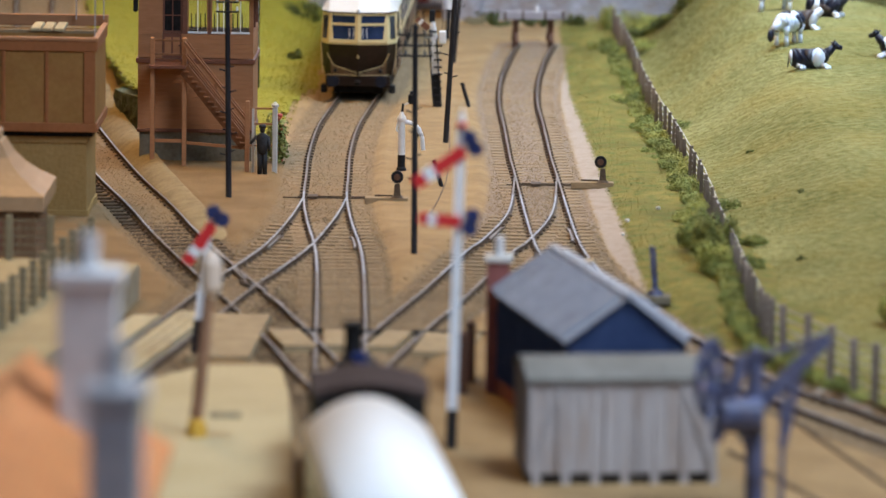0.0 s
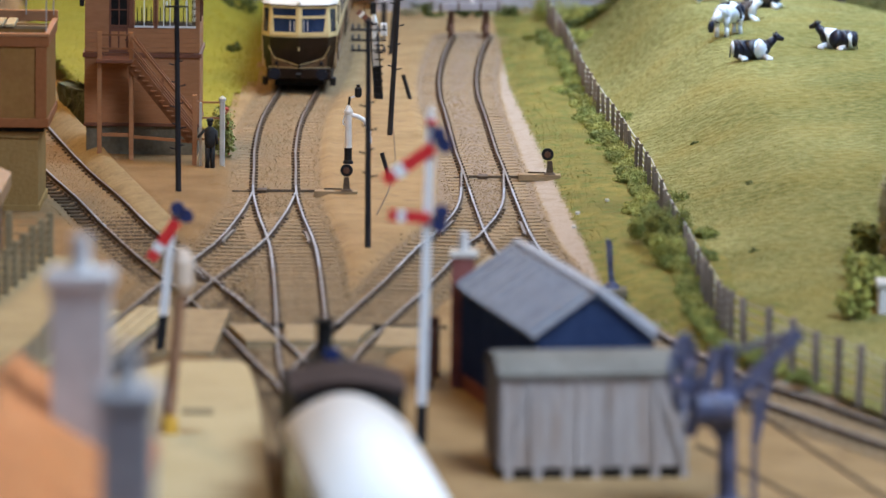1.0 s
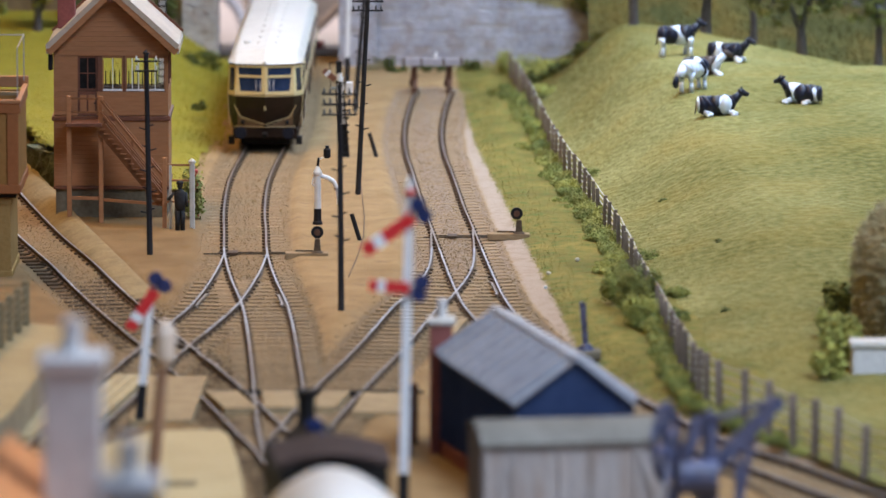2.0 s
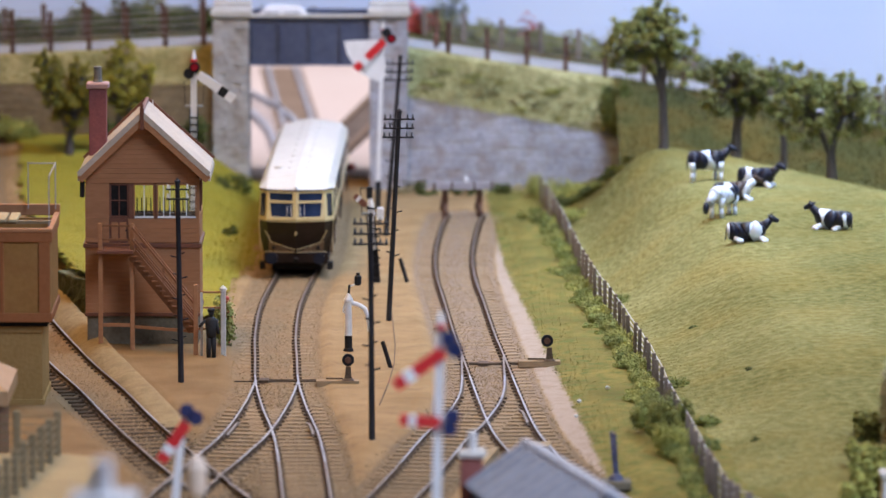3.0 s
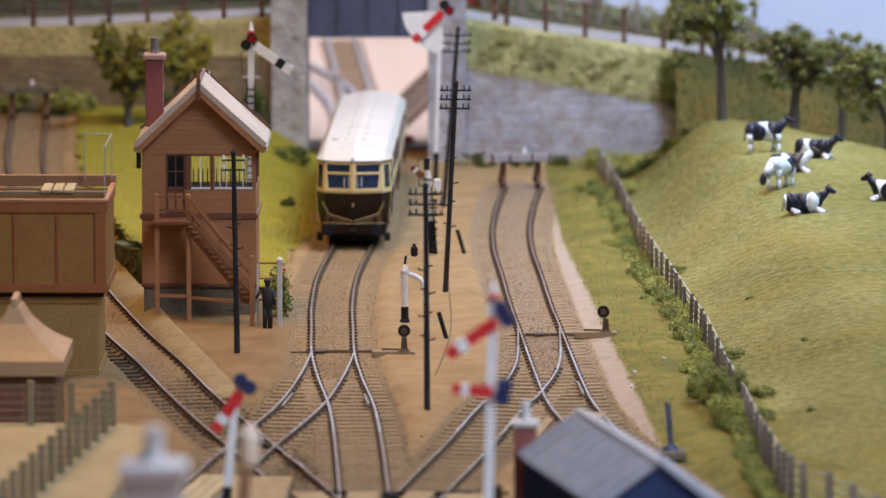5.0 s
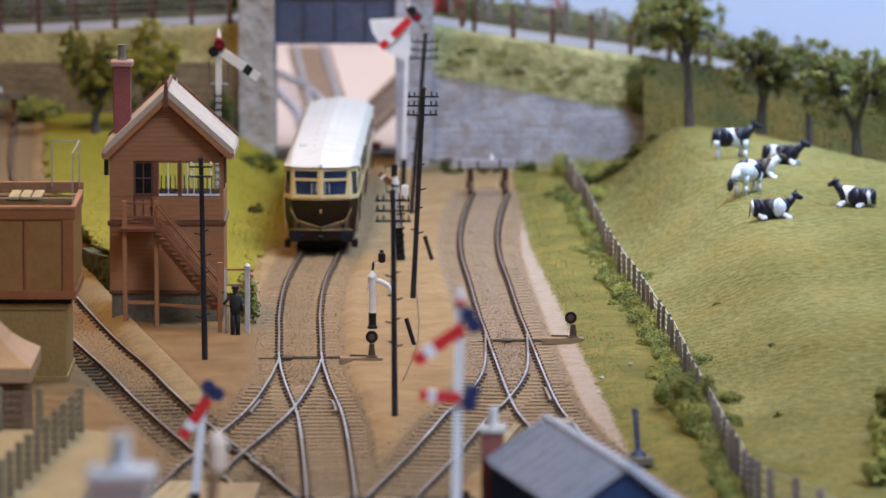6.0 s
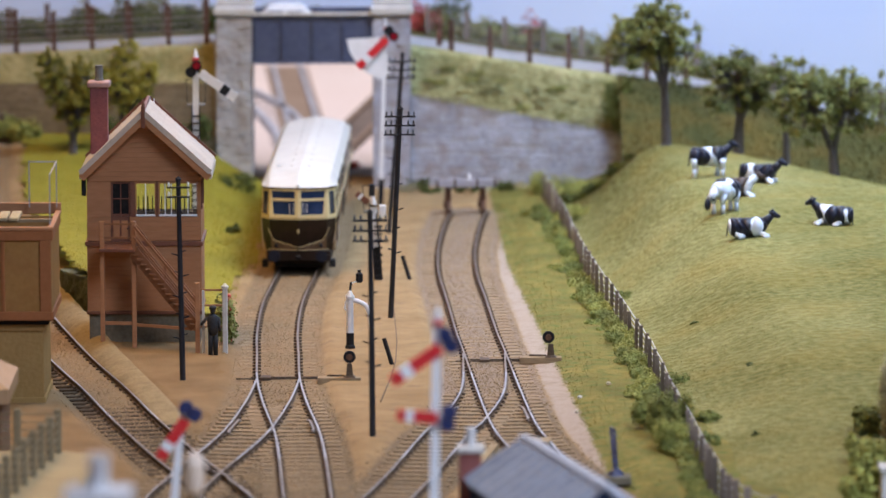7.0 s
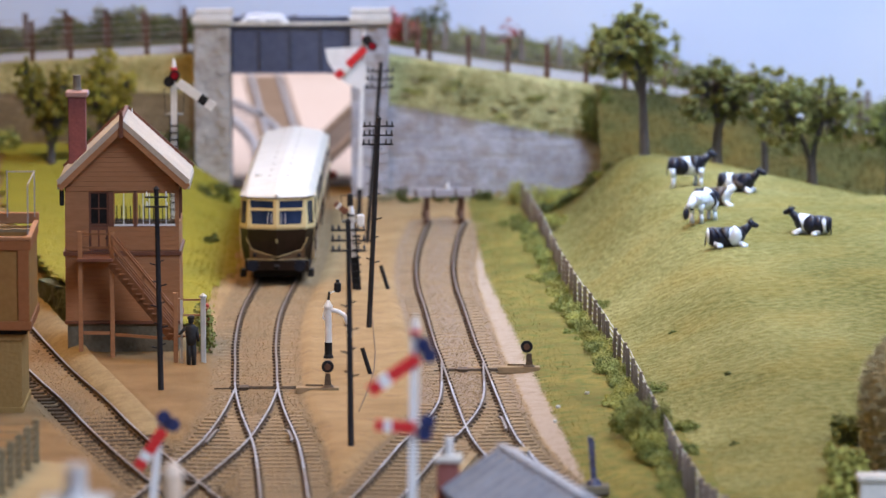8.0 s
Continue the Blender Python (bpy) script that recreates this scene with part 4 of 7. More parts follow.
# hidden yard seen through the bridge
single("fiddle_yard_board", bxs(-288, 338, 820, 1690, -8, -2.2), M_PEACH, "bare peach-coloured fiddle yard board", "board", kind="structure")
c, d = curve_pts([(4, 753), (-3.4, 814), (-9, 900), (-15, 995), (-23, 1062), (-32, 1118), (-46, 1178), (-66, 1240), (-96, 1310)], 12)
th = thing("yard_track", "bright grey fiddle yard track curving away", "track")
for off in (-9.2, 9.2):
    q = c + np.stack([d[:, 1], -d[:, 0]], 1) * off
    part("rail", strand(B(), [(*v, -0.6) for v in q], 3.2), M_GREYTRACK, th)
for k in range(2, len(c) - 1, 2):
    s = np.array([d[k][1], -d[k][0]]) * 13
    part("sleeper", bar(B(), (*(c[k] - s), -1.9), (*(c[k] + s), -1.9), 4.5, 0.8), M_VANGREY, th)


def yard_line(pts, width, bed, rail_mat, label):
    """A straight fiddle yard road: two rails on a plain strip of bed."""
    c, d = curve_pts(pts, 20)
    n = np.stack([d[:, 1], -d[:, 0]], 1)
    th = thing("yard_track", label, "track", group="fiddle yard roads")
    left, right = c - n * width / 2, c + n * width / 2
    part("bed", prism(B(), [tuple(v) for v in left] + [tuple(v) for v in right[::-1]], -2.3, -1.2), bed, th)
    for off in (-8.2, 8.2):
        part("rail", strand(B(), [(*v, -0.2) for v in c + n * off], 2.4), rail_mat, th)


yard_line([(0, 858), (-7, 985), (-16, 1150), (-26.5, 1345)], 25, M_BEDBROWN, M_GREYTRACK, "straight fiddle yard road on a brown bed")
yard_line([(2, 856), (13, 945), (27, 1075), (46, 1260)], 22, M_BEDDARK, M_BEDBROWN, "dark diverging fiddle yard road")
single("red_block", bxs(-5, 5, -3, 3, -2.2, 1.4, 0.5), M_REDCOAT, "small red block lying on the fiddle yard board", "block", (18, 842, 0), -20)

# ---------------------------------------------------------------- platforms
p1 = [(-57, -137), (-63, -220), (-69, -308), (-81, -390), (-97, -470), (-112, -560), (-200, -560), (-200, -128), (-75, -128)]
pl = tagged(part("platform_1", prism(B(), p1, -3, 11.5), M_PLATSIDE), "tan surfaced bay platform with a worn stone face", "platform", kind="structure")
part("surface", prism(B(), [(x - 0.5, y - 0.6) for x, y in p1], 11.5, 12.2), M_PLATDARK, pl)
p2 = [(-22, -314), (0, -312), (3.5, -320), (8, -365), (13, -450), (19, -560), (28, -680), (38, -850), (-88, -850), (-80, -520), (-62, -420), (-42, -350)]
pl = tagged(part("platform_2", prism(B(), p2, -3, 5.6), M_PLATSIDE), "broad cream platform with a rounded corner", "platform", kind="structure")
part("surface", prism(B(), [(x * 0.995, y) for x, y in p2], 5.6, 6.3), M_PLAT, pl)

# ---------------------------------------------------------------- signal box
def signal_box():
    th = thing("signal_box", "tall brown timber signal box with a pale gabled roof", "signal box", (-59.6, 224, 0))
    x0, x1, d = -24.2, 24.0, 38.0
    body = part("wall", bxs(x0, x1, 0, d, 12, 41.5), M_TIMBER, th, "brown clapboard lower storey")
    for k in range(15):
        z = 13 + k * 1.9
        part("clapboard", bar(B(), (x0 - 0.1, -0.25, z + 0.85), (x1 + 0.1, -0.25, z + 0.85), 0.6, 1.84), M_TIMBER, body)
    part("plinth", bxs(x0 + 0.6, x1 - 0.6, 0.6, d - 0.6, -2, 12), M_PLINTH, th, "dark grey brick plinth")
    part("plinth_beam", bxs(x0 - 0.4, x1 + 0.4, -0.9, d, 11.4, 12.8, 0.15), M_TRIMBROWN, th)
    part("floor_beam", bxs(x0 - 0.9, x1 + 0.9, -1.4, d + 0.5, 40.6, 42.6, 0.2), M_TRIMBROWN, th, "dark floor beam")
    # upper storey: front sill wall, posts and the gable leave the window openings free
    upper = part("front_wall", bxs(x0, -14.2, 0, 1.2, 42.6, 53), M_TIMBER, th)
    part("front_wall", bxs(-6.2, x1, 0, 1.2, 42.6, 53), M_TIMBER, th)
    # the room's dimness is put into the dark colour of its back wall
    part("back_wall", bxs(x0, x1, d - 1.2, d, 42.6, 51.5), M_INTERIOR, th)
    part("head_beam", bxs(x0, x1, d - 1.2, d, 67.5, 72), M_TIMBER, th)
    for sx in (x0, x1 - 1.2):
        part("side_wall", bxs(sx, sx + 1.2, 0, d, 42.6, 54), M_TIMBER, th)
        part("side_wall", bxs(sx, sx + 1.2, 0, d, 68, 72), M_TIMBER, th)
        for yy in (0, d / 2 - 0.6, d - 1.2):
            part("corner_post", bxs(sx, sx + 1.2, yy, yy + 1.2, 54, 68), M_TRIMBROWN, th)
    for k in range(5):
        z = 43 + k * 2.0
        part("clapboard", bar(B(), (-6.0, -0.25, z + 0.9), (x1, -0.25, z + 0.9), 0.6, 1.93), M_TIMBER, upper)
        part("clapboard", bar(B(), (x0, -0.25, z + 0.9), (-14.4, -0.25, z + 0.9), 0.6, 1.93), M_TIMBER, upper)
    bm = B()
    vs = [bm.verts.new(p) for p in ((x0, 0, 68), (x1, 0, 68), (x1, 0, 73), (0.2, 0, 94.6), (x0, 0, 73), (x0, 1.2, 68), (x1, 1.2, 68), (x1, 1.2, 73), (0.2, 1.2, 94.6), (x0, 1.2, 73))]
    for f in ((0, 1, 2, 3, 4), (9, 8, 7, 6, 5), (0, 5, 6, 1), (1, 6, 7, 2), (2, 7, 8, 3), (3, 8, 9, 4), (4, 9, 5, 0)):
        bm.faces.new([vs[i] for i in f])
    gable = part("gable", bm, M_TIMBER, th, "clapboard gable end")
    for k in range(13):
        z = 69.2 + k * 2.05
        half = 24.0 * min(1.0, (94.6 - z - 1) / 24.0)
        if half > 1.5:
            part("clapboard", bar(B(), (0.2 - half, -0.25, z), (0.2 + half, -0.25, z), 0.6, 1.98), M_TIMBER, gable)
    bm = B()
    vs = [bm.verts.new(p) for p in ((x0, d, 72), (x1, d, 72), (0.2, d, 94.6), (x0, d - 1, 72), (x1, d - 1, 72), (0.2, d - 1, 94.6))]
    for f in ((1, 0, 2), (3, 4, 5), (0, 1, 4, 3)):
        bm.faces.new([vs[i] for i in f])
    part("rear_gable", bm, M_TIMBER, th)
    part("floor", bxs(x0 + 1, x1 - 1, 1.3, d - 1.3, 41.6, 42.8), M_INTERIOR, th)
    fr = part("lever_frame", bxs(-4, 20, 14, 19, 42.8, 53.5, 0.4), M_INTERIOR, th, "dark lever frame inside")
    for k in range(12):
        part("lever", rod(B(), (-3 + k * 1.95, 16, 53), (-3 + k * 1.95, 15, 60), 0.25, 0.2, 6), M_BLACK, fr)
    # windows
    def window(xa, xb, za, zb, cols, rows, y, frame_mat, name="window"):
        w = part(name, B(), frame_mat, th, "white framed sash window" if frame_mat is M_WHITE else "brown framed window")
        f = B()
        e = 0.45 if frame_mat is M_WHITE else 0.75
        box(f, xa, xb, y - 0.5, y + 0.5, zb - 0.75, zb)
        box(f, xa, xb, y - 0.5, y + 0.5, za, za + 0.75)
        box(f, xa, xa + e, y - 0.5, y + 0.5, za + 0.76, zb - 0.76)
        box(f, xb - e, xb, y - 0.5, y + 0.5, za + 0.76, zb - 0.76)
        part("frame", f, M_TIMBER if frame_mat is M_WHITE and y < 5 else frame_mat, w)
        if frame_mat is M_WHITE and y < 5:
            part("sill", bxs(xa + 0.2, xb - 0.2, y - 0.9, y + 0.2, za + 0.1, za + 0.9), M_WHITE, w)
        for c in range(1, cols):
            x = xa + (xb - xa) * c / cols
            part("glazing_bar", bxs(x - 0.2, x + 0.2, y - 0.35, y + 0.35, za + 0.7, zb - 0.7), frame_mat, w)
        for r in range(1, rows):
            z = za + (zb - za) * r / rows
            part("glazing_bar", bxs(xa + 0.7, xb - 0.7, y - 0.3, y + 0.3, z - 0.22, z + 0.22), frame_mat, w)
        # door panes are opaque black in place of the shaded room behind
        g = part("pane", bxs(xa + 0.7, xb - 0.7, y + 0.05, y + 0.2, za + 0.7, zb - 0.7), GLASS if frame_mat is M_WHITE else M_UNDER, w)
        g.visible_shadow = False
        return w
    window(-3.6, 4.9, 53.1, 67.9, 2, 1, 0.5, M_WHITE)
    window(6.2, 14.2, 53.1, 67.9, 3, 1, 0.5, M_WHITE)
    window(14.4, 22.7, 53.1, 67.9, 2, 1, 0.5, M_WHITE)
    window(-14, -5.8, 53.4, 67.9, 2, 2, 0.7, M_TRIMBROWN)
    part("back_wall", bxs(x0, -7, d - 1.2, d, 51.5, 67.5), M_INTERIOR, th)
    for xa, xb in ((x0, -14.1), (-5.7, -3.7), (5.0, 6.1), (22.8, x1)):
        part("mullion", bxs(xa, xb, -0.5, 1.3, 53, 68), M_TRIMBROWN if xa > -20 and xb < 10 else M_TIMBER, th)
    dr = part("door", bxs(-14, -6.3, 0.3, 1.2, 42.7, 53.2), M_TRIMBROWN, th, "brown plank door")
    for k in range(2):
        part("panel", bxs(-13.2 + k * 3.5, -10.4 + k * 3.5, -0.1, 0.35, 44, 51.5, 0.15), M_TIMBER, dr)
    part("door_handle", ball(B(), (-7.0, -0.2, 48), 0.35, 0.35, 0.35, 0, 8), M_BLACK, dr)
    # roof
    for sx, nm in ((-1, "roof_slope"), (1, "roof_slope")):
        bm = B()
        e, rdg = (-26.6 if sx < 0 else 28.4), 0.2
        pts = ((rdg, -5.5, 97.2), (e, -5.5, 71.6), (e, d + 6, 71.6), (rdg, d + 6, 97.2))
        a = [bm.verts.new(p) for p in pts]
        b = [bm.verts.new((p[0], p[1], p[2] + 1.3)) for p in pts]
        for f in (list(reversed(a)), b, *([a[i], a[(i + 1) % 4], b[(i + 1) % 4], b[i]] for i in range(4))):
            bm.faces.new(f)
        sl = part(nm, bm, M_SLATE, th, "pale grey slate slope")
        for k in range(11):
            t0 = k / 11.0
            xa, za = rdg + (e - rdg) * t0, 98.6 - 25.6 * t0
            xb, zb = rdg + (e - rdg) * (t0 + 1 / 11.0), 98.6 - 25.6 * (t0 + 1 / 11.0)
            for j in range(9):
                y0 = -5.4 + j * (d + 11.3) / 9 + (0.5 if k % 2 else 0)
                y1 = min(y0 + (d + 11.3) / 9, d + 6)
                s = B()
                q = ((xa, y0, za), (xb, y0, zb + 0.15), (xb, y1, zb + 0.15), (xa, y1, za))
                lo = [s.verts.new((v[0], v[1], v[2] - 0.1)) for v in q]
                hi = [s.verts.new((v[0], v[1], v[2] + 0.25)) for v in q]
                for f in (list(reversed(lo)), hi, *([lo[i], lo[(i + 1) % 4], hi[(i + 1) % 4], hi[i]] for i in range(4))):
                    s.faces.new(f)
                part("slate", s, M_SLATE, sl)
        part("bargeboard", bar(B(), (0.2, -6.0, 95.6), (e - sx * 0.5, -6.0, 70.2), 1.0, 3.0), M_TIMBER, th, "brown bargeboard")
        part("rear_bargeboard", bar(B(), (0.2, d + 6.3, 98.6), (e, d + 6.3, 73.0), 0.9, 2.6), M_TRIMBROWN, th)
        part("verge_board", bar(B(), (0.2, -6.4, 98.1), (e, -6.4, 72.6), 0.7, 2.2), M_SLATE, th)
        part("eaves_board", bxs(e - 0.5, e + 0.5, -5.8, d + 6, 69.6, 72.4, 0.1), M_SLATE, th)
    part("ridge", rod(B(), (0.2, -6, 99.0), (0.2, d + 6, 99.0), 0.9, n=8), M_TRIMBROWN, th)
    fin = B()
    box(fin, -0.6, 1.0, -7.4, -6, 91.5, 100.8)
    lathe(fin, ((0.4, 100.8), (0.9, 101.4), (0.7, 102.6), (0.2, 103.4)), (0.2, -6.7, 0), 8)
    part("finial", fin, M_TRIMBROWN, th)
    part("rear_finial", rod(B(), (2.6, d + 6, 92), (2.6, d + 6, 98.5), 0.7, 0.2, 8), M_WHITE, th)
    # chimney
    ch = part("chimney", bxs(-23.2, -15.8, 14, 21.4, 78, 106.5, 0.25), M_BRICKPLUM, th, "smooth plum red chimney stack")
    part("chimney_cap", bxs(-24.3, -14.7, 12.9, 22.5, 106.5, 109.0, 0.5), M_CAPPLUM, ch, "pale plum chimney cap")
    part("chimney_pot", lathe(B(), ((2.2, 109.3), (1.7, 110.5), (1.6, 115.2), (1.9, 115.6), (1.2, 115.8)), (-19.5, 17.7, 0), 12), M_VANROOF, ch, "dark grey chimney pot")
    part("wall_lamp", bxs(x0 - 2.2, x0 - 0.3, -1, 1.2, 62, 69, 0.4), M_BLACK, th, "black wall lamp")
    # landing, stair and props
    part("landing", bxs(-18.4, -3.4, -18, -1.5, 40.4, 41.6), M_TRIMBROWN, th, "timber landing")
    for x, y, zt in ((-17.2, -14, 53), (-3.8, -15, 53), (23.4, -30, 29)):
        part("stair_post", bxs(x - 0.95, x + 0.95, y - 0.95, y + 0.95, -2, zt, 0.15), M_TIMBER, th)
    for z in (46.0, 51.8):
        part("handrail", bar(B(), (-17.2, -14.2, z), (-3.8, -15.2, z), 0.7, 0.8), M_STAIR, th)
    part("brace", bar(B(), (-17.2, -13.5, 9.6), (-3.8, -14.5, 9.6), 0.9, 1.4), M_TIMBER, th)
    part("brace", bar(B(), (-3.8, -14.5, 9.0), (23.4, -28.5, 9.0), 0.9, 1.2), M_TIMBER, th)
    for yo in (0.0, -8.5):
        part("stringer", bar(B(), (-3.6, -14 + yo * 0.8 + 4, 40.0), (22.5, -26 + yo * 0.8 + 4, 10.0), 0.8, 5.4), M_STAIR, th, "sloping stair stringer")
        part("stair_rail", bar(B(), (-3.6, -15 + yo * 0.8 + 4, 51.5), (22.8, -27 + yo * 0.8 + 4, 21.0), 0.7, 0.9), M_STAIR, th)
        part("stair_rail", bar(B(), (-3.6, -15 + yo * 0.8 + 4, 46.5), (22.8, -27 + yo * 0.8 + 4, 16.0), 0.6, 0.7), M_STAIR, th)
        part("baluster", bar(B(), (9.5, -20.5 + yo * 0.8 + 4, 24), (9.5, -20.5 + yo * 0.8 + 4, 35), 0.8, 0.8), M_STAIR, th)
    for k in range(15):
        t = (k + 0.5) / 15
        part("tread", bxs(-3.6 + 26 * t - 1.2, -3.6 + 26 * t + 1.2, -18.5 - 12 * t, -10.5 - 12 * t, 40 - 30 * t, 40.6 - 30 * t), M_STAIR, th)
    return th


signal_box()


# rock face under the edge of the lime-green slope
bm = prism(B(), [(-80, 297), (-85, 301), (-92, 321), (-99, 341), (-104, 362), (-80, 362)], -3, 16.0)
bmesh.ops.triangulate(bm, faces=bm.faces[:])
bmesh.ops.subdivide_edges(bm, edges=bm.edges[:], cuts=4, use_grid_fill=True)
for v in bm.verts:
    if v.co.z > -2:
        v.co += Vector((R.uniform(-0.7, 0.7), R.uniform(-1.3, 0.6), R.uniform(-0.3, 0.3)))
        v.co.z = min(v.co.z, 15.6 * (1 - (v.co.y - 300) / 300) - 0.6)
single("rock_face", bm, M_MOSSROCK, "mossy grey-green rock face under the grass slope", "rock")

# small fence, figures and bush beside the box
g = thing("picket_panel", "pale gate post with brown rails beside the signal box steps", "fence", (-30, 192, 0))
part("post", bxs(4.3, 6.5, -1, 1, -1.5, 27, 0.3), M_CAP, g, "pale gate post")
part("post_cap", lathe(B(), ((1.6, 27), (1.6, 27.8), (0.3, 29)), (5.4, 0, 0), 8), M_CAP, g)
for z in (10.5, 19.5, 26):
    part("rail", bar(B(), (-5.2, 1.0, z), (5, 1.0, z), 0.6, 0.8), M_TIMBER, g)
part("post", bxs(-4.2, -3.2, 0, 1, -1.5, 26), M_CAP, g)


def figure(loc, h, coat, label, rz=0, arm=1):
    """A plain standing figure, one smooth shape."""
    k = h / 21.0
    bm = B()
    for s in (-1, 1):
        rod(bm, (s * 1.1 * k, 0, 0), (s * 1.0 * k, 0, 9.5 * k), 0.95 * k, 1.15 * k, 8)
    loft(bm, [[(rx * math.cos(a), ry * math.sin(a), z) for a in [2 * math.pi * i / 10 for i in range(10)]] for rx, ry, z in ((2.1 * k, 1.4 * k, 8.5 * k), (2.3 * k, 1.5 * k, 12 * k), (2.7 * k, 1.6 * k, 16 * k), (1.0 * k, 0.9 * k, 17.4 * k))])
    rod(bm, (2.4 * k, 0, 16 * k), (3.0 * k, -0.6 * k, 10 * k), 0.7 * k, 0.6 * k, 7)
    rod(bm, (-2.4 * k, 0, 16 * k), (-5.0 * k * arm, -1.2 * k, 13 * k), 0.7 * k, 0.6 * k, 7)
    ball(bm, (0, 0, 18.9 * k), 1.25 * k, 1.35 * k, 1.6 * k, 0, 8)
    lathe(bm, ((1.6 * k, 19.6 * k), (1.5 * k, 20.6 * k), (1.0 * k, 21.0 * k)), (0, 0, 0), 10)
    return single("figurine", bm, coat, label, "figurine", loc, rz, group="figurines", smooth=True)


figure((-29.5, 187, -0.6), 20.8, M_COAT, "small black painted standing figurine beside the gate")
figure((-24.6, 224, -0.6), 20.5, M_REDCOAT, "small red painted figurine behind the gate", 40, 0.6)
figure((66, 782, 68.5), 19, M_TRIMBROWN, "tiny brown figurine standing on the road", 60, 0.6)


# ---------------------------------------------------------------- telegraph poles
def telegraph_pole(loc, h, lean, arms, label, steps=4, w=13.6, pots=(-0.44, -0.27, 0.27, 0.44), glaze=None):
    th = thing("telegraph_pole", label, "telegraph pole", loc, group="telegraph poles")
    part("pole", rod(B(), (0, 0, -2), (lean, 0, h), 1.25, 0.95, 10), M_POLE, th)
    for k in range(arms):
        z = h - 3.2 - k * 3.95
        x = lean * z / h
        a = part("crossarm", bxs(x - w / 2, x + w / 2, -1.6, -0.8, z, z + 0.7, 0.1), M_POLE, th)
        for s in pots:
            part("insulator", lathe(B(), ((0.3, 0.7), (0.5, 1.0), (0.45, 1.7), (0.28, 2.4), (0.1, 2.7)), (x + s * w, -1.2, z), 8), glaze or M_CERAMIC, a)
    part("pole_cap", lathe(B(), ((1.3, 0), (1.3, 0.5), (0.2, 1.6)), (lean, 0, h), 8), M_POLE, th)
    for k in range(steps):
        z = h * (0.62 - 0.105 * k)
        s = 1 if k % 2 else -1
        part("step", bar(B(), (lean * z / h, -0.4, z), (lean * z / h + s * 3.4, -0.4, z + 0.9), 0.5, 0.5), M_BLACK, th)
        part("step", bar(B(), (lean * z / h, -0.4, z + 1.5), (lean * z / h - s * 2.4, -0.4, z + 2.2), 0.5, 0.5), M_BLACK, th)
    return th


telegraph_pole((39.3, -20, 0), 86, -0.6, 3, "tall black telegraph pole with three crossarms and insulators")
telegraph_pole((-39.5, 120, 0), 81.5, -1.2, 2, "slender dark telegraph pole in front of the signal box", 5, 9.4, (-0.42, 0.42), M_WHITE)
telegraph_pole((44.0, 293, 0), 90.5, 4.7, 3, "leaning black telegraph pole with three crossarms")
telegraph_pole((41.2, 574, 0), 85, 7.0, 3, "leaning dark telegraph pole near the bridge")
for x, y in ((45.6, 160), (52.0, 412)):
    single("stay_post", bar(B(), (x, y, -1), (x - 3.4, y + 2, 10), 1.3, 1.3), M_BLACK, "short leaning black stay post", "stay post", group="stay posts")


# ---------------------------------------------------------------- semaphore signals
def signal_arm(th, pivot, ang, length, w, main, band, label, spect=True):
    """An arm turned about its pivot in the plane that faces along the line."""
    a = part("arm", B(), main, th, label)
    ca, sa = math.cos(ang), math.sin(ang)

    def slab(u0, u1, v0, v1, y0, y1, mat, nm, par):
        bm = B()
        box(bm, u0, u1, y0, y1, v0, v1, 0.05)
        for v in bm.verts:
            u, z = v.co.x, v.co.z
            v.co.x, v.co.z = pivot[0] + u * ca - z * sa, pivot[1] + u * sa + z * ca
        return part(nm, bm, mat, par)
    slab(1.0, length, -w / 2, w / 2, -2.4, -1.7, main, "blade", a)
    slab(length * 0.62, length * 0.8, -w / 2 - 0.04, w / 2 + 0.04, -2.47, -1.65, band, "stripe", a)
    if spect and length > 10:
        bm = B()
        for k in (0.0, 1.0):
            lathe(bm, ((2.5, 0), (2.5, 0.9)), (0, 0, 0), 12)
        for v in bm.verts:
            x, y, z = v.co
            v.co = Vector((x, z - 2.3, y))
        half = len(bm.verts) // 2
        for i, v in enumerate(bm.verts):
            o = (-2.2, 1.7) if i < half else (-2.6, -2.2)
            u, z = v.co.x + o[0], v.co.z + o[1]
            v.co.x, v.co.z = pivot[0] + u * ca - z * sa, pivot[1] + u * sa + z * ca
        far = th.location.y > 0
        sp = part("spectacle", bm, M_BLACK if far else M_NAVY, a, "dark spectacle lenses")
        if far:
            u, z = -2.2, 1.7
            x, z = pivot[0] + u * ca - z * sa, pivot[1] + u * sa + z * ca
            part("lens", rod(B(), (x, -2.6, z), (x, -2.2, z), 1.7, n=12), M_REDLENS, sp, "small dark red lens")
    part("pivot", rod(B(), (pivot[0], -2.8, pivot[1]), (pivot[0], 0.5, pivot[1]), 0.5, n=8), M_BLACK, a)
    return a


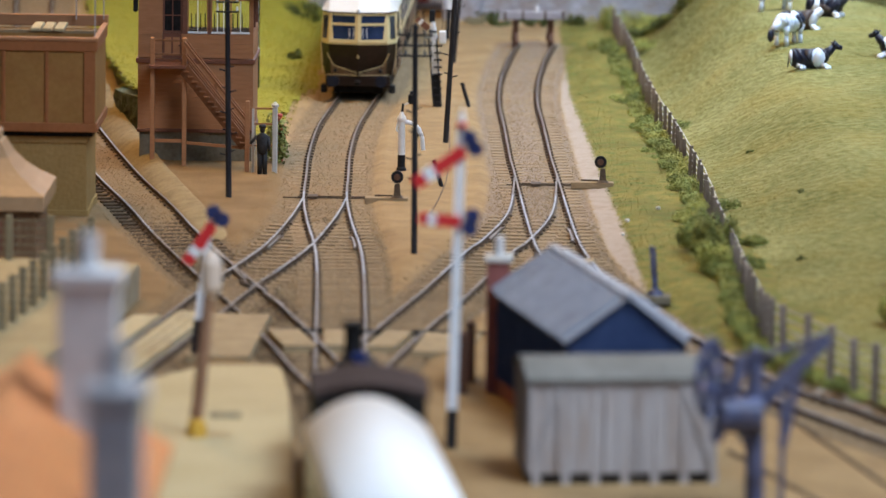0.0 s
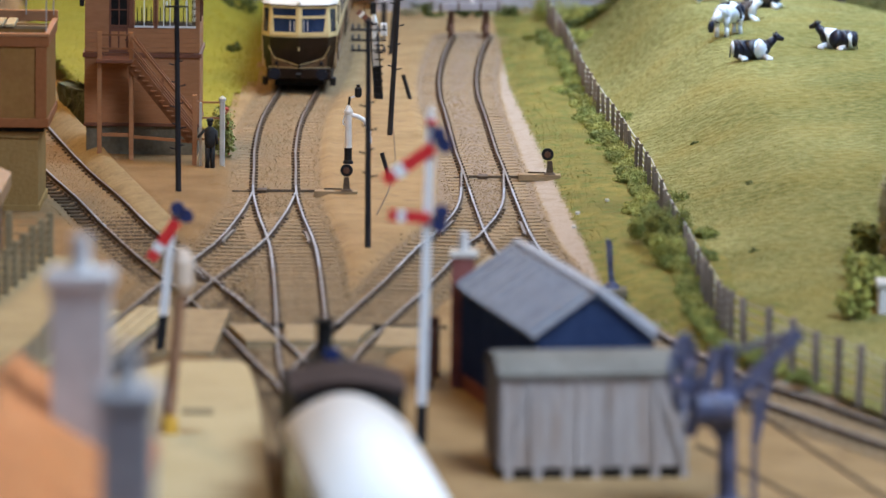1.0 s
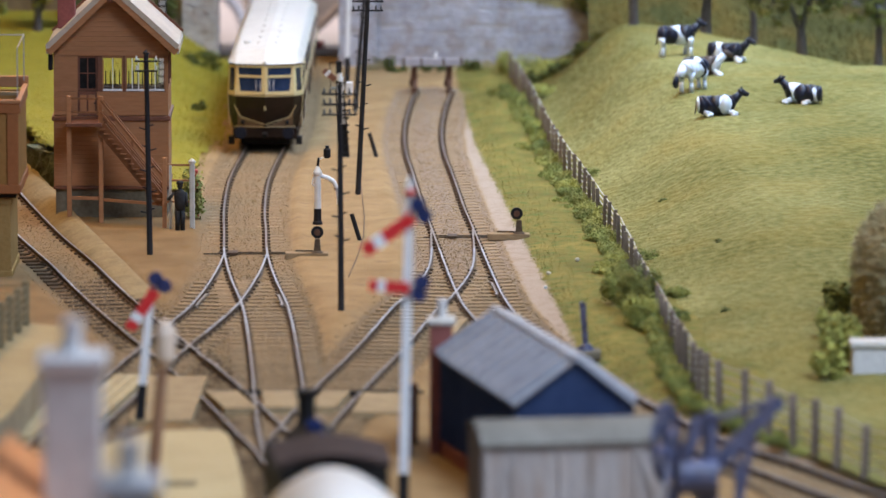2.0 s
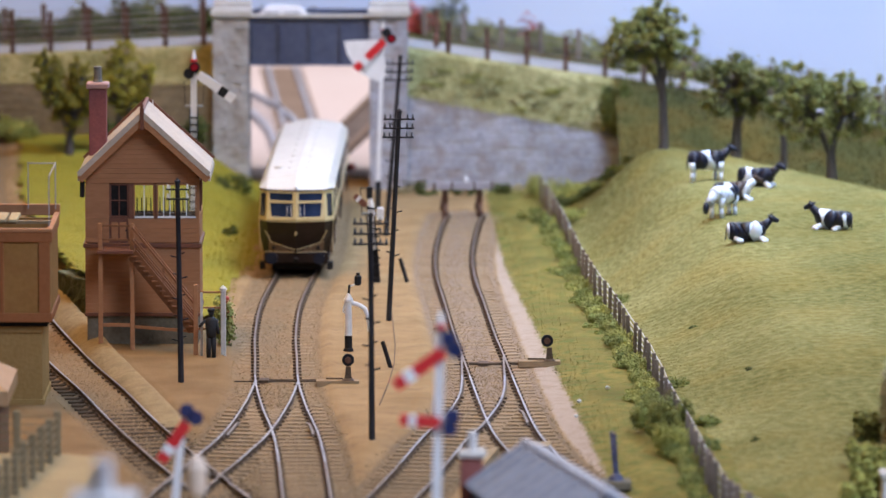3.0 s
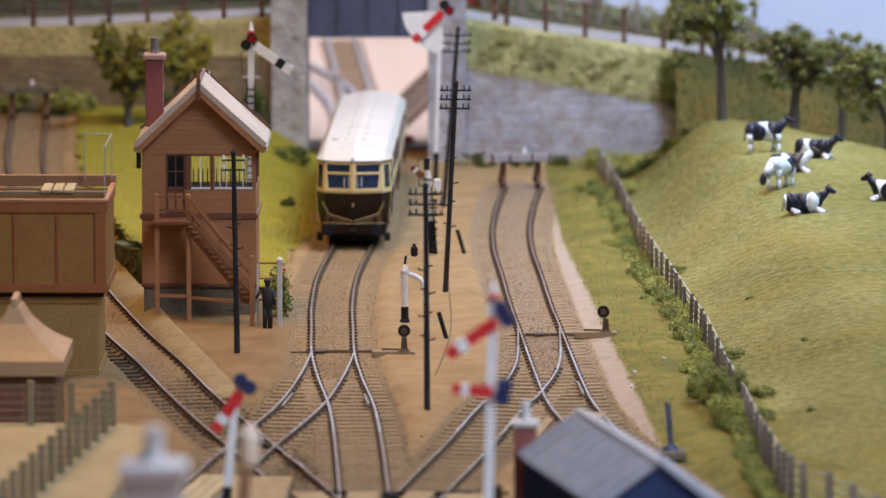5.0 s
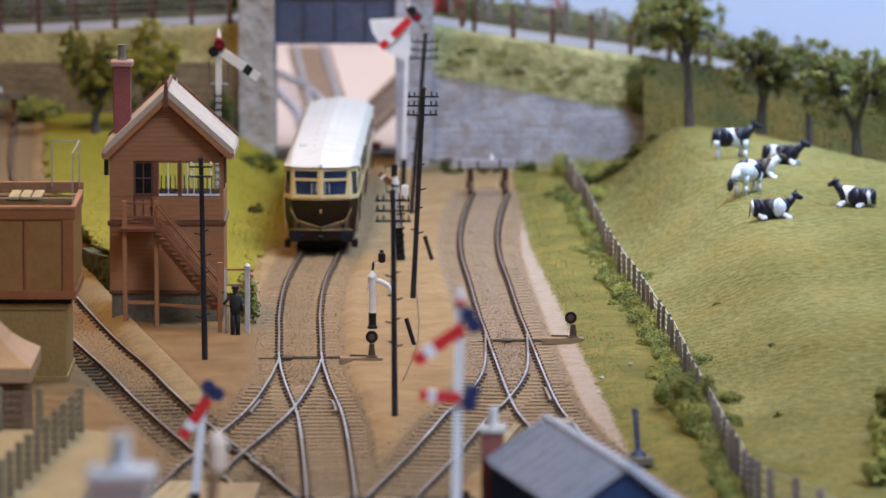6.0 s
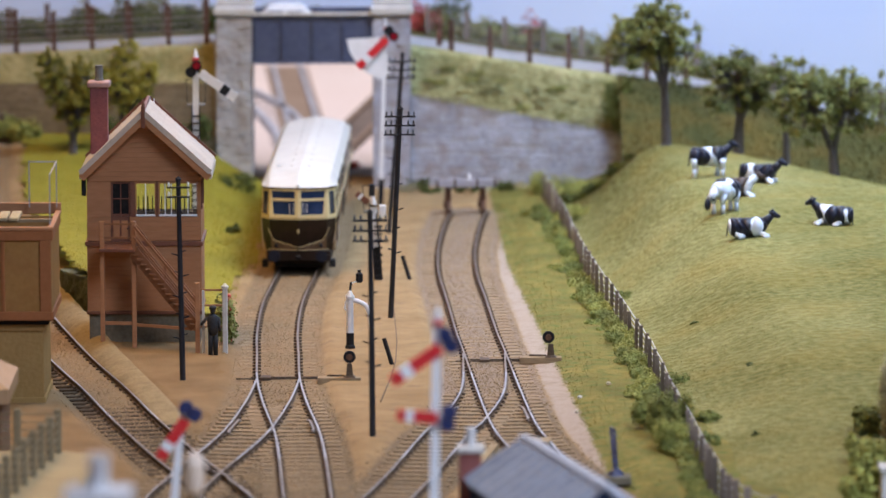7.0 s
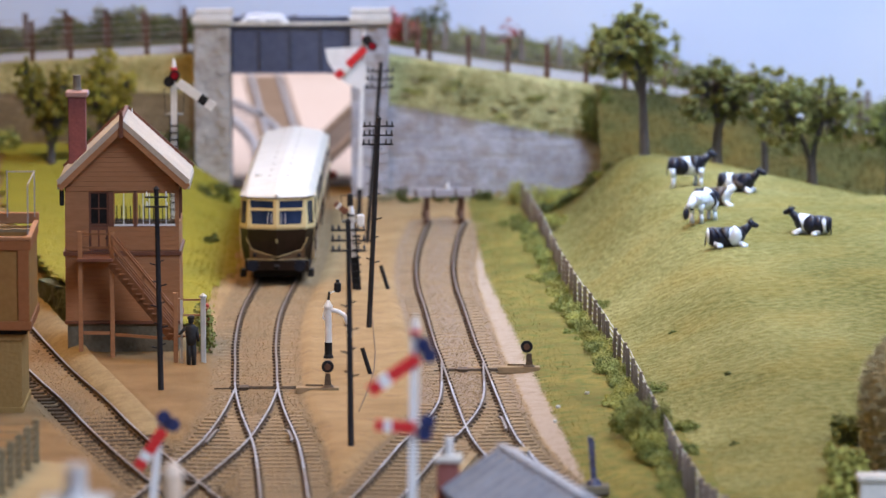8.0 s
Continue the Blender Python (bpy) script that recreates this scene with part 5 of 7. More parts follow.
def semaphore(loc, h, lean, label, arms, base_black=11, ladder=None, red_cap=True, width=2.2):
    th = thing("semaphore_signal", label, "signal", loc, group="semaphore signals")
    hw = width / 2
    bm = B()
    loft(bm, [[(lean * z / h + sx * w, sy * w, z) for sx, sy in ((-1, -1), (1, -1), (1, 1), (-1, 1))] for z, w in ((base_black, hw), (h - 6, hw * 0.75))])
    part("post", bm, M_WHITE, th, "white square post")
    bm = B()
    loft(bm, [[(lean * z / h + sx * w, sy * w, z) for sx, sy in ((-1, -1), (1, -1), (1, 1), (-1, 1))] for z, w in ((-2, hw * 1.12), (base_black, hw * 1.04))])
    part("post_foot", bm, M_BLACK, th, "black post foot")
    part("post_band", bxs(lean - hw, lean + hw, -hw, hw, h - 7.2, h - 6.4), M_BLACK, th)
    part("finial", lathe(B(), ((hw * 0.9, h - 6.2), (hw * 0.9, h - 4.4)), (lean, 0, 0), 10), M_RED if red_cap else M_WHITE, th, "red and white finial")
    part("finial_spike", lathe(B(), ((hw * 0.7, h - 4.4), (hw * 0.55, h - 2.5), (0.15, h)), (lean, 0, 0), 10), M_WHITE, th)
    for pivot, ang, length, w, main, band, lab in arms:
        signal_arm(th, pivot, ang, length, w, main, band, lab)
    if ladder:
        z0, z1 = ladder
        ld = part("ladder", B(), M_BLACK, th, "black iron ladder")
        for sx in (-1.7, 1.7):
            part("ladder_rail", bar(B(), (sx, -4.5, z0), (lean + sx, -2.0, z1), 0.5, 0.5), M_BLACK, ld)
        for k in range(int((z1 - z0) / 3.2)):
            z = z0 + 1.5 + k * 3.2
            part("rung", bar(B(), (-1.9, -4.6 + 2.5 * k * 3.2 / (z1 - z0), z), (1.9, -4.6 + 2.5 * k * 3.2 / (z1 - z0), z), 0.7, 0.7), M_BLACK, ld)
        part("platform", bxs(lean - 4.2, lean + 4.2, -1.0, 5, z1, z1 + 0.7), M_VANROOF, th, "small grey platform")
        for sx in (-4.0, 4.0):
            part("hoop", bar(B(), (lean + sx, 2.5, z1), (lean + sx * 1.15, 2.5, z1 + 12), 0.3, 0.3), M_BLACK, th)
        part("hoop", bar(B(), (lean - 4.6, 2.5, z1 + 12), (lean + 4.6, 2.5, z1 + 12), 0.3, 0.3), M_BLACK, th)
    return th


pi = math.pi
semaphore((62.2, -421, 0), 108, 2.1, "tall white post signal with two red arms", [((3.8, 95.5), pi + 0.62, 20.0, 4.0, M_RED, M_WHITE, "red arm with white stripe"), ((3.0, 72), pi - 0.08, 14.0, 3.6, M_RED, M_WHITE, "lower red arm")], 12, width=3.2)
semaphore((-27.5, -280, 6), 47.5, 4.5, "short white post signal with a drooping red arm on the platform", [((6.0, 43.5), pi + 0.98, 17.0, 3.8, M_RED, M_WHITE, "red arm with white stripe")], 10, width=3.0)
semaphore((-46.0, 440, 2), 100.5, 0.3, "tall white post signal with white arm seen from behind", [((1.5, 90), -0.62, 21.0, 4.2, M_WHITE, M_BLACK, "white arm with black stripe")], 16, ladder=(20, 74), width=3.4)
sr = semaphore((36.5, 667, 0), 94, 2.8, "white post signal with a red arm on a white sighting board", [((4.2, 84.5), pi + 0.78, 21.0, 3.8, M_RED, M_WHITE, "red arm with white stripe")], 14)
bm = B()
pts = [(-16.5, 83.5), (1.0, 84.5), (4.8, 70), (4.6, 66), (0, 63.5), (-5.5, 66), (-11, 71), (-15, 77)]
a = [bm.verts.new((x, -0.9, z)) for x, z in pts]
b = [bm.verts.new((x, -0.3, z)) for x, z in pts]
bm.faces.new(a)
bm.faces.new(list(reversed(b)))
for i in range(len(pts)):
    bm.faces.new([a[i], b[i], b[(i + 1) % len(pts)], a[(i + 1) % len(pts)]])
part("sighting_board", bm, M_WHITE, sr, "white painted sighting board")
small = semaphore((37.7, 413, 0), 40, -2.5, "small white shunting signal with a ladder seen from behind", [((-3.6, 34), pi - 0.7, 8.0, 2.6, M_TRIMBROWN, M_WHITE, "short brown arm")], 14, ladder=(0, 30), red_cap=False, width=3.4)
part("lamp", bxs(-4.2, -1.6, -1, 1.6, 37.5, 43, 0.3), M_BLACK, small, "black lamp")
part("bracket", bxs(0.4, 3.4, -1.5, 1.5, 28, 33.5, 0.3), M_WHITE, small)


# ---------------------------------------------------------------- ground signals, water crane, buffer stops, stub
def ground_signal(loc, label, face):
    th = thing("ground_signal", label, "ground signal", loc, group="ground signals")
    part("timber", bxs(-13, 4.5, -2.2, 1.6, -2.2, 0.5, 0.2), M_SLEEPER, th, "long brown timber base")
    part("timber", bxs(-13, 4.5, 2.4, 4.6, -2.2, 0.3, 0.2), M_SLEEPER, th)
    part("stand", loft(B(), [[(sx * w, sy * w, z) for sx, sy in ((-1, -1), (1, -1), (1, 1), (-1, 1))] for z, w in ((0.5, 2.4), (1.4, 1.4), (6, 1.0))]), M_CHAIR, th)
    d = B()
    rod(d, (face, -1.6, 9), (face, -0.8, 9), 2.5, n=18)
    part("disc", d, M_BLACK, th, "dark round disc")
    part("disc_boss", rod(B(), (face, -2.2, 9), (face, -1.6, 9), 1.3, n=12), M_POSTRED, th)
    part("lamp", bxs(face - 1.5, face + 1.5, -0.8, 2.2, 6.5, 11, 0.4), M_BLACK, th)
    part("crank", bar(B(), (-2, 1.0, 1.0), (-9, 1.5, 1.0), 0.6, 0.6), M_CHAIR, th)
    return th


ground_signal((28.5, 119, 0), "dark disc ground signal on a brown timber base", 0)
ground_signal((111.5, 170, 0.3), "dark disc ground signal beside the siding turnout", -1)

wc = thing("water_crane", "slim white water crane with a black foot and lamp", "water crane", (27.6, 205, 0))
part("foot", lathe(B(), ((2.3, -1.5), (2.0, 0.4), (1.6, 0.9), (1.6, 6)), n=14), M_BLACK, wc, "black foot")
part("column", lathe(B(), ((1.55, 6), (1.35, 20), (1.9, 20.5), (1.9, 21.5), (1.0, 23), (0.5, 24)), n=14), M_WHITE, wc, "white column")
part("rod", rod(B(), (0, 0, 23), (0.5, 0, 27.5), 0.5, n=8), M_BLACK, wc)
part("lamp_arm", bar(B(), (0.4, 0, 26.8), (3.4, 0, 28.0), 0.5, 0.5), M_WHITE, wc)
part("lamp", lathe(B(), ((0.9, 27.3), (1.5, 28), (1.5, 31), (0.6, 31.8), (0.9, 32.6)), (4.0, 0, 0), 10), M_BLACK, wc, "black lamp")
bm = B()
hose = [(0.8, 0, 20), (4.0, 0, 19.2), (6.8, 0, 17.5), (8.5, 0, 13.5), (9.0, 0, 8)]
for p, q in zip(hose, hose[1:]):
    rod(bm, p, q, 0.95, 0.95, 10)
part("spout", bm, M_WHITE, wc, "curved white spout")
bm = B()
pipe = [(-0.6, 0, 22), (-1.8, 0, 18.5), (-2.2, 0, 16.5), (-1.4, 0, 15.5)]
for p, q in zip(pipe, pipe[1:]):
    rod(bm, p, q, 0.4, 0.4, 8)
part("pipe", bm, M_WHITE, wc)


def buffer_stop(loc, rz, label, timber):
    th = thing("buffer_stop", label, "buffer stop", loc, rz, group="buffer stops")
    for s in (-8.6, 8.6):
        part("post", bxs(s - 1.3, s + 1.3, -1.5, 1.5, -2, 12.5, 0.25), M_POSTRED, th, "brown upright")
        part("strut", bar(B(), (s, 1, 11), (s, 15, 0), 1.6, 1.6), M_POSTRED, th)
        part("shoe", bar(B(), (s, -7, 0.2), (s, -1, 4.5), 1.8, 1.6), M_POSTRED, th)
    beam = part("beam", bxs(-15.2, 15.2, -3.6, -1.4, 11.8, 15.6, 0.25), timber, th, "weathered timber beam")
    for s in (-14.2, -5.5, 5.5, 14.2):
        part("strap", bxs(s - 0.5, s + 0.5, -3.75, -1.3, 11.7, 15.7), M_CHAIR, beam)
    part("lamp", lathe(B(), ((0.9, 15.6), (1.0, 16.4), (0.5, 18.6)), (1.5, -2.5, 0), 8), M_WHITE, th, "small white lamp")
    return th


buffer_stop((78.5, 653, 0), 6, "buffer stop with brown uprights and a pale grey beam", M_BEAM)
buffer_stop((-169.2, 733, float(rise(733))), 4, "buffer stop with a dark brown beam among bushes", M_PLINTH)

st = thing("lever_stand", "dark iron point lever on a grey-brown base", "point lever", (130, -123.5, 0))
part("base", bxs(-5.5, 5.5, -5, 5, -1.5, 1.6, 0.4), M_PLINTH, st, "worn grey-brown base")
part("quadrant", lathe(B(), ((3.2, 1.6), (2.4, 3.0), (1.0, 4.2)), n=10), M_CRANE, st)
part("lever", bar(B(), (-0.4, 0, 3), (-1.8, 0, 19.5), 1.5, 1.2), M_CRANE, st, "grey iron lever")
part("lever", bar(B(), (0.5, 0.6, 3), (-0.6, 0.4, 19.0), 0.8, 0.8), M_CRANE, st)
for x, y in ((133.5, 95), (121, 60), (136, -186), (119, 24)):
    bm = B()
    ball(bm, (0, 0, 0.2), 1.1, 0.9, 0.7, 0, 7)
    for v in bm.verts:
        v.co *= R.uniform(0.8, 1.15)
    single("stone", bm, M_CAP, "small pale stone lying on the verge", "stone", (x, y, 1.2), R.uniform(0, 90), group="small stones")


# ---------------------------------------------------------------- railcar
def railcar():
    th = thing("railcar", "chocolate and cream diesel railcar with a white roof", "railcar", (1.0, 430, 0.1), -0.95)
    L, hw, P = 252.0, 17.2, 0.78

    # each end narrows to a blunt prow; the outline in plan
    def plan(inset=0.0, nose=0.0):
        w = hw - inset
        return [(-w, 8), (-w * P, 1.2 + nose), (0, -2.2 + nose), (w * P, 1.2 + nose), (w, 8), (w, L - 8), (w * P, L - 1), (0, L + 1.6), (-w * P, L - 1), (-w, L - 8)]

    def prow(x, w=hw):
        x = abs(x)
        return -2.2 + 3.4 * x / (w * P) if x < w * P else 1.2 + 6.8 * (x - w * P) / (w * (1 - P))

    def shell(bm, levels):
        loft(bm, [[(x, y, z) for x, y in plan(i, n)] for z, i, n in levels])
        return bm
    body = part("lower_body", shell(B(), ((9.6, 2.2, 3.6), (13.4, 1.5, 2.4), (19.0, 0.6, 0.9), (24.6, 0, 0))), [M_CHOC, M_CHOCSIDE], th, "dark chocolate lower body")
    # flanks take a lighter copy: dusty brown with its tan reflection in the colour
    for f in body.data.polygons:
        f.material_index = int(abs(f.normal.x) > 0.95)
    part("waist_line", shell(B(), ((24.6, -0.12, -0.12), (25.2, -0.12, -0.12))), M_GOLD, th, "thin gold waist line")
    part("upper_body", shell(B(), ((25.2, 0, 0), (38.6, 0.7, 1.4))), M_CREAM, th, "cream upper body")
    part("gutter", shell(B(), ((38.6, 0.25, 0.9), (39.2, 0.1, 0.7))), M_CHOC, th, "dark gutter line")

    # roof of flat sheets: steep side strips, two broad top sheets meeting at a low ridge, and sloping ends
    xs = (-17.2, -14.6, -13.4, -7.0, 0.0, 7.0, 13.4, 14.6, 17.2)
    full = (39.2, 42.9, 43.5, 44.6, 45.7, 44.6, 43.5, 42.9, 39.2)
    steps = ((0.0, 0.0), (1.0, 0.16), (7.0, 0.55), (15.0, 0.9), (24.0, 1.0))
    bm = B()
    rows = []
    for sign in (0, 1):
        for d, k in (steps if sign == 0 else reversed(steps)):
            ys = [prow(x) + 0.6 + d if sign == 0 else L - prow(x) - 0.6 - d for x in xs]
            rows.append([bm.verts.new((x, y, 39.2 + (z - 39.2) * k)) for x, y, z in zip(xs, ys, full)])
    for a, b in zip(rows, rows[1:]):
        for i in range(len(xs) - 1):
            bm.faces.new([a[i], a[i + 1], b[i + 1], b[i]])
    under = [r[0] for r in rows] + rows[-1][1:-1] + [r[-1] for r in reversed(rows)] + list(reversed(rows[0][1:-1]))
    bm.faces.new(under)
    roof = part("roof", bm, M_ROOFWHITE, th, "white sheeted roof with a low ridge")
    for k in range(9):
        for s in (-4.0, 4.0):
            part("ventilator", ball(B(), (s, 34 + k * 23, 45.1), 0.8, 1.3, 0.55, 0, 8), M_ROOFWHITE, roof)
    part("roof_hatch", bxs(-11.2, -7.8, 40, 46, 43.8, 45.0, 0.25), M_CAP, roof, "small grey roof hatch")
    part("destination_lamp", bxs(-0.9, 0.9, -1.6, 1.6, 38.9, 40.9, 0.3), M_CAP, roof)
    part("roof_seam", bar(B(), (0, 0.2, 40.2), (0, 20, 45.5), 0.55, 0.5), M_ROOFWHITE, roof)

    # front windows lie on the two faces of the prow
    def on_face(side, u, z):
        """A point on the prow: u runs from the middle (0) outwards (1)."""
        k = (z - 25.2) / 13.4
        w, n = hw - 0.7 * k, 1.4 * k
        return Vector((side * w * P * u, -2.2 + n + 3.4 * u, z))

    def corner(side, u, z):
        """A point on the slanting corner panel between prow and side."""
        k = (z - 25.2) / 13.4
        w, n = hw - 0.7 * k, 1.4 * k
        return Vector((side * w * (P + (1 - P) * u), 1.2 + n + (6.8 - n) * u, z))

    def panel(q, out, o, material, name, parent):
        bm = B()
        lo, hi = [bm.verts.new(p - o * 0.3) for p in q], [bm.verts.new(p + o * out) for p in q]
        for f in (list(reversed(lo)), hi, *([lo[i], lo[(i + 1) % 4], hi[(i + 1) % 4], hi[i]] for i in range(4))):
            bm.faces.new(f)
        return part(name, bm, material, parent)

    for side in (-1, 1):
        o = Vector((side * 0.24, -0.97, 0))
        face = lambda u0, u1, z0, z1, out, mat, nm, par, u2=None: panel([on_face(side, u0, z0), on_face(side, u1, z0), on_face(side, u2 or u1, z1), on_face(side, u0, z1)], out, o, mat, nm, par)
        w = face(0.10, 0.84, 26.9, 33.2, 0.12, M_FRONTPANE, "front_window", th, 0.92)
        w["label"] = "dark glossy front window"
        for u0, u1, z0, z1 in ((0.0, 0.10, 26.0, 38.4), (0.10, 0.98, 33.2, 34.3), (0.10, 0.98, 25.6, 26.9), (0.10, 0.98, 37.7, 38.5)):
            face(u0, u1, z0, z1, 0.4, M_CREAM, "window_bar", w)
        panel([on_face(side, 0.84, 26.9), on_face(side, 1.0, 26.9), on_face(side, 1.0, 37.7), on_face(side, 0.95, 37.7)], 0.4, o, M_CREAM, "window_bar", w)
        face(0.10, 0.90, 34.3, 37.7, 0.12, M_FRONTPANE, "top_light", th, 0.94)
        for k in (0.16, 0.30):
            p, q = on_face(side, k, 27.6), on_face(side, 0.23, 32.2)
            q.x += side * (0.9 if k > 0.2 else -0.9)
            part("wiper", bar(B(), (p.x, p.y - 0.4, p.z), (q.x, q.y - 0.4, q.z), 0.22, 0.3), M_WHITE, w)
        co = Vector((side * 0.87, -0.48, 0))
        panel([corner(side, 0.25, 26.8), corner(side, 0.85, 26.8), corner(side, 0.85, 37.2), corner(side, 0.25, 37.2)], 0.12, co, M_PANE, "quarter_light", th)
        # nose: the dark prow tapers to a point, with gold lining and dusty brown cheeks below it
        nose = lambda u, z: Vector((side * (hw - (24.6 - z) * 0.13) * P * u, -2.2 + 3.4 * u + (24.6 - z) * 0.215, z))
        cheek = panel([nose(0.06, 10.4), nose(1.04, 10.4), nose(1.02, 16.0), nose(0.5, 12.6)], 0.18, o, M_CHOCSIDE, "nose_cheek", th)
        cheek["label"] = "dusty brown nose cheek"
        for p, q in ((nose(0.02, 11.6), nose(0.9, 14.8)), (nose(0.9, 14.8), nose(1.08, 20.5)), (nose(0.02, 10.4), nose(1.16, 10.4))):
            part("lining", bar(B(), p + o * 0.4, q + o * 0.4, 0.3, 0.36), M_GOLD, th)
        c0, c1 = corner(side, 0.9, 24.4), Vector((side * 15.9, 7.6, 10.4))
        part("lining", bar(B(), c0 + co * 0.3, c1 + co * 0.5, 0.3, 0.36), M_GOLD, th)
        part("buffer", rod(B(), (side * 10.8, -4.5, 8.4), (side * 10.8, 1, 8.4), 1.5, 1.3, 12), M_UNDER, th, "black buffer")
        part("buffer_head", rod(B(), (side * 10.8, -5.4, 8.4), (side * 10.8, -4.5, 8.4), 2.7, n=16), M_BUFFER, th)
        part("marker_lamp", ball(B(), (side * 10.2, 1.6, 12.4), 0.95, 0.95, 0.95, 0, 8), M_BLACK, th)
    part("badge", bxs(-0.4, 0.4, -1.75, -0.6, 18.4, 20.2, 0.2), M_GOLD, th)
    # side windows, doors and vents
    for s in (-1, 1):
        for y, w in ((14, 3.0), (27, 4.0), (52, 10), (68, 10), (84, 10), (100, 10), (118, 3.5), (134, 9), (150, 10), (166, 10), (182, 10), (198, 10), (222, 4), (236, 3)):
            x = s * (hw - 0.1)
            f = part("side_window", bxs(min(x, x - s * 0.9), max(x, x - s * 0.9), y, y + w, 26.8, 33.2, 0.1), M_PANE, th)
            f["label"] = "dark side window"
            if w > 5:
                for k in range(4):
                    part("vent", bxs(min(x, x - s * 1.2), max(x, x - s * 1.2), y + 0.6 + k * (w - 1) / 4, y + 0.6 + k * (w - 1) / 4 + 1.4, 34.4, 36.8), M_PANE, f)
        for y in (22, 112, 216):
            x = s * (hw + 0.05)
            d = part("door", bxs(min(x, x - s * 0.6), max(x, x - s * 0.6), y, y + 0.35, 12, 37), M_BLACK, th)
            part("handle", bxs(min(x, x + s * 0.5), max(x, x + s * 0.5), y + 1.2, y + 1.7, 21, 25), M_BLACK, d)
        for y in (30, 60):
            part("skirt_panel", bxs(min(s * (hw - 1.2), s * (hw - 2.4)), max(s * (hw - 1.2), s * (hw - 2.4)), y, y + 22, 6.5, 11.5, 0.2), M_CHOCSIDE, th)
    # underframe
    part("solebar", bxs(-14.0, 14.0, 6, L - 4, 7.2, 10.2), M_UNDER, th)
    part("bufferbeam", bxs(-14.6, 14.6, 1.6, 4, 5.4, 10.0, 0.2), M_CHOC, th, "dark brown buffer beam")
    for s in (-1, 1):
        part("step_board", bxs(s * 15.4 - 1.3, s * 15.4 + 1.3, 3, 9, 2.2, 5.6, 0.2), M_UNDER, th)
    part("coupling", bar(B(), (0, -3.5, 7.0), (0, 3, 7.6), 2.2, 1.4), M_UNDER, th)
    for yb in (34, L - 34):
        bg = part("bogie", bxs(-12.5, 12.5, yb - 18, yb + 18, 3.0, 7.2, 0.4), M_UNDER, th, "black bogie")
        for s in (-1, 1):
            part("side_frame", bxs(s * 13.2 - 1.2, s * 13.2 + 1.2, yb - 20, yb + 20, 3.2, 7.4, 0.4), M_UNDER, bg)
            for yw in (yb - 15, yb + 15):
                w = B()
                rod(w, (s * 7.6, yw, 6.6), (s * 9.9, yw, 6.6), 6.4, 6.4, 22)
                rod(w, (s * 9.9, yw, 6.6), (s * 10.4, yw, 6.6), 4.6, 4.4, 18)
                part("wheel", w, M_UNDER, bg)
    part("fuel_tank", bxs(-13, 13, 90, 160, 2.5, 7.0, 0.6), M_UNDER, th)
    part("guard", bxs(-11, 11, 8, 10, 1.5, 7, 0.3), M_UNDER, th)
    return th


railcar()


# ---------------------------------------------------------------- lamp hut, grounded van, yard crane
def sheared_box(bm, o, u, v, z0, z1):
    o, u, v = Vector((*o, 0)), Vector((*u, 0)), Vector((*v, 0))
    q = [o, o + u, o + u + v, o + v]
    a = [bm.verts.new(p + Vector((0, 0, z0))) for p in q]
    b = [bm.verts.new(p + Vector((0, 0, z1))) for p in q]
    for f in (list(reversed(a)), b, *([a[i], a[(i + 1) % 4], b[(i + 1) % 4], b[i]] for i in range(4))):
        bm.faces.new(f)
    return bm


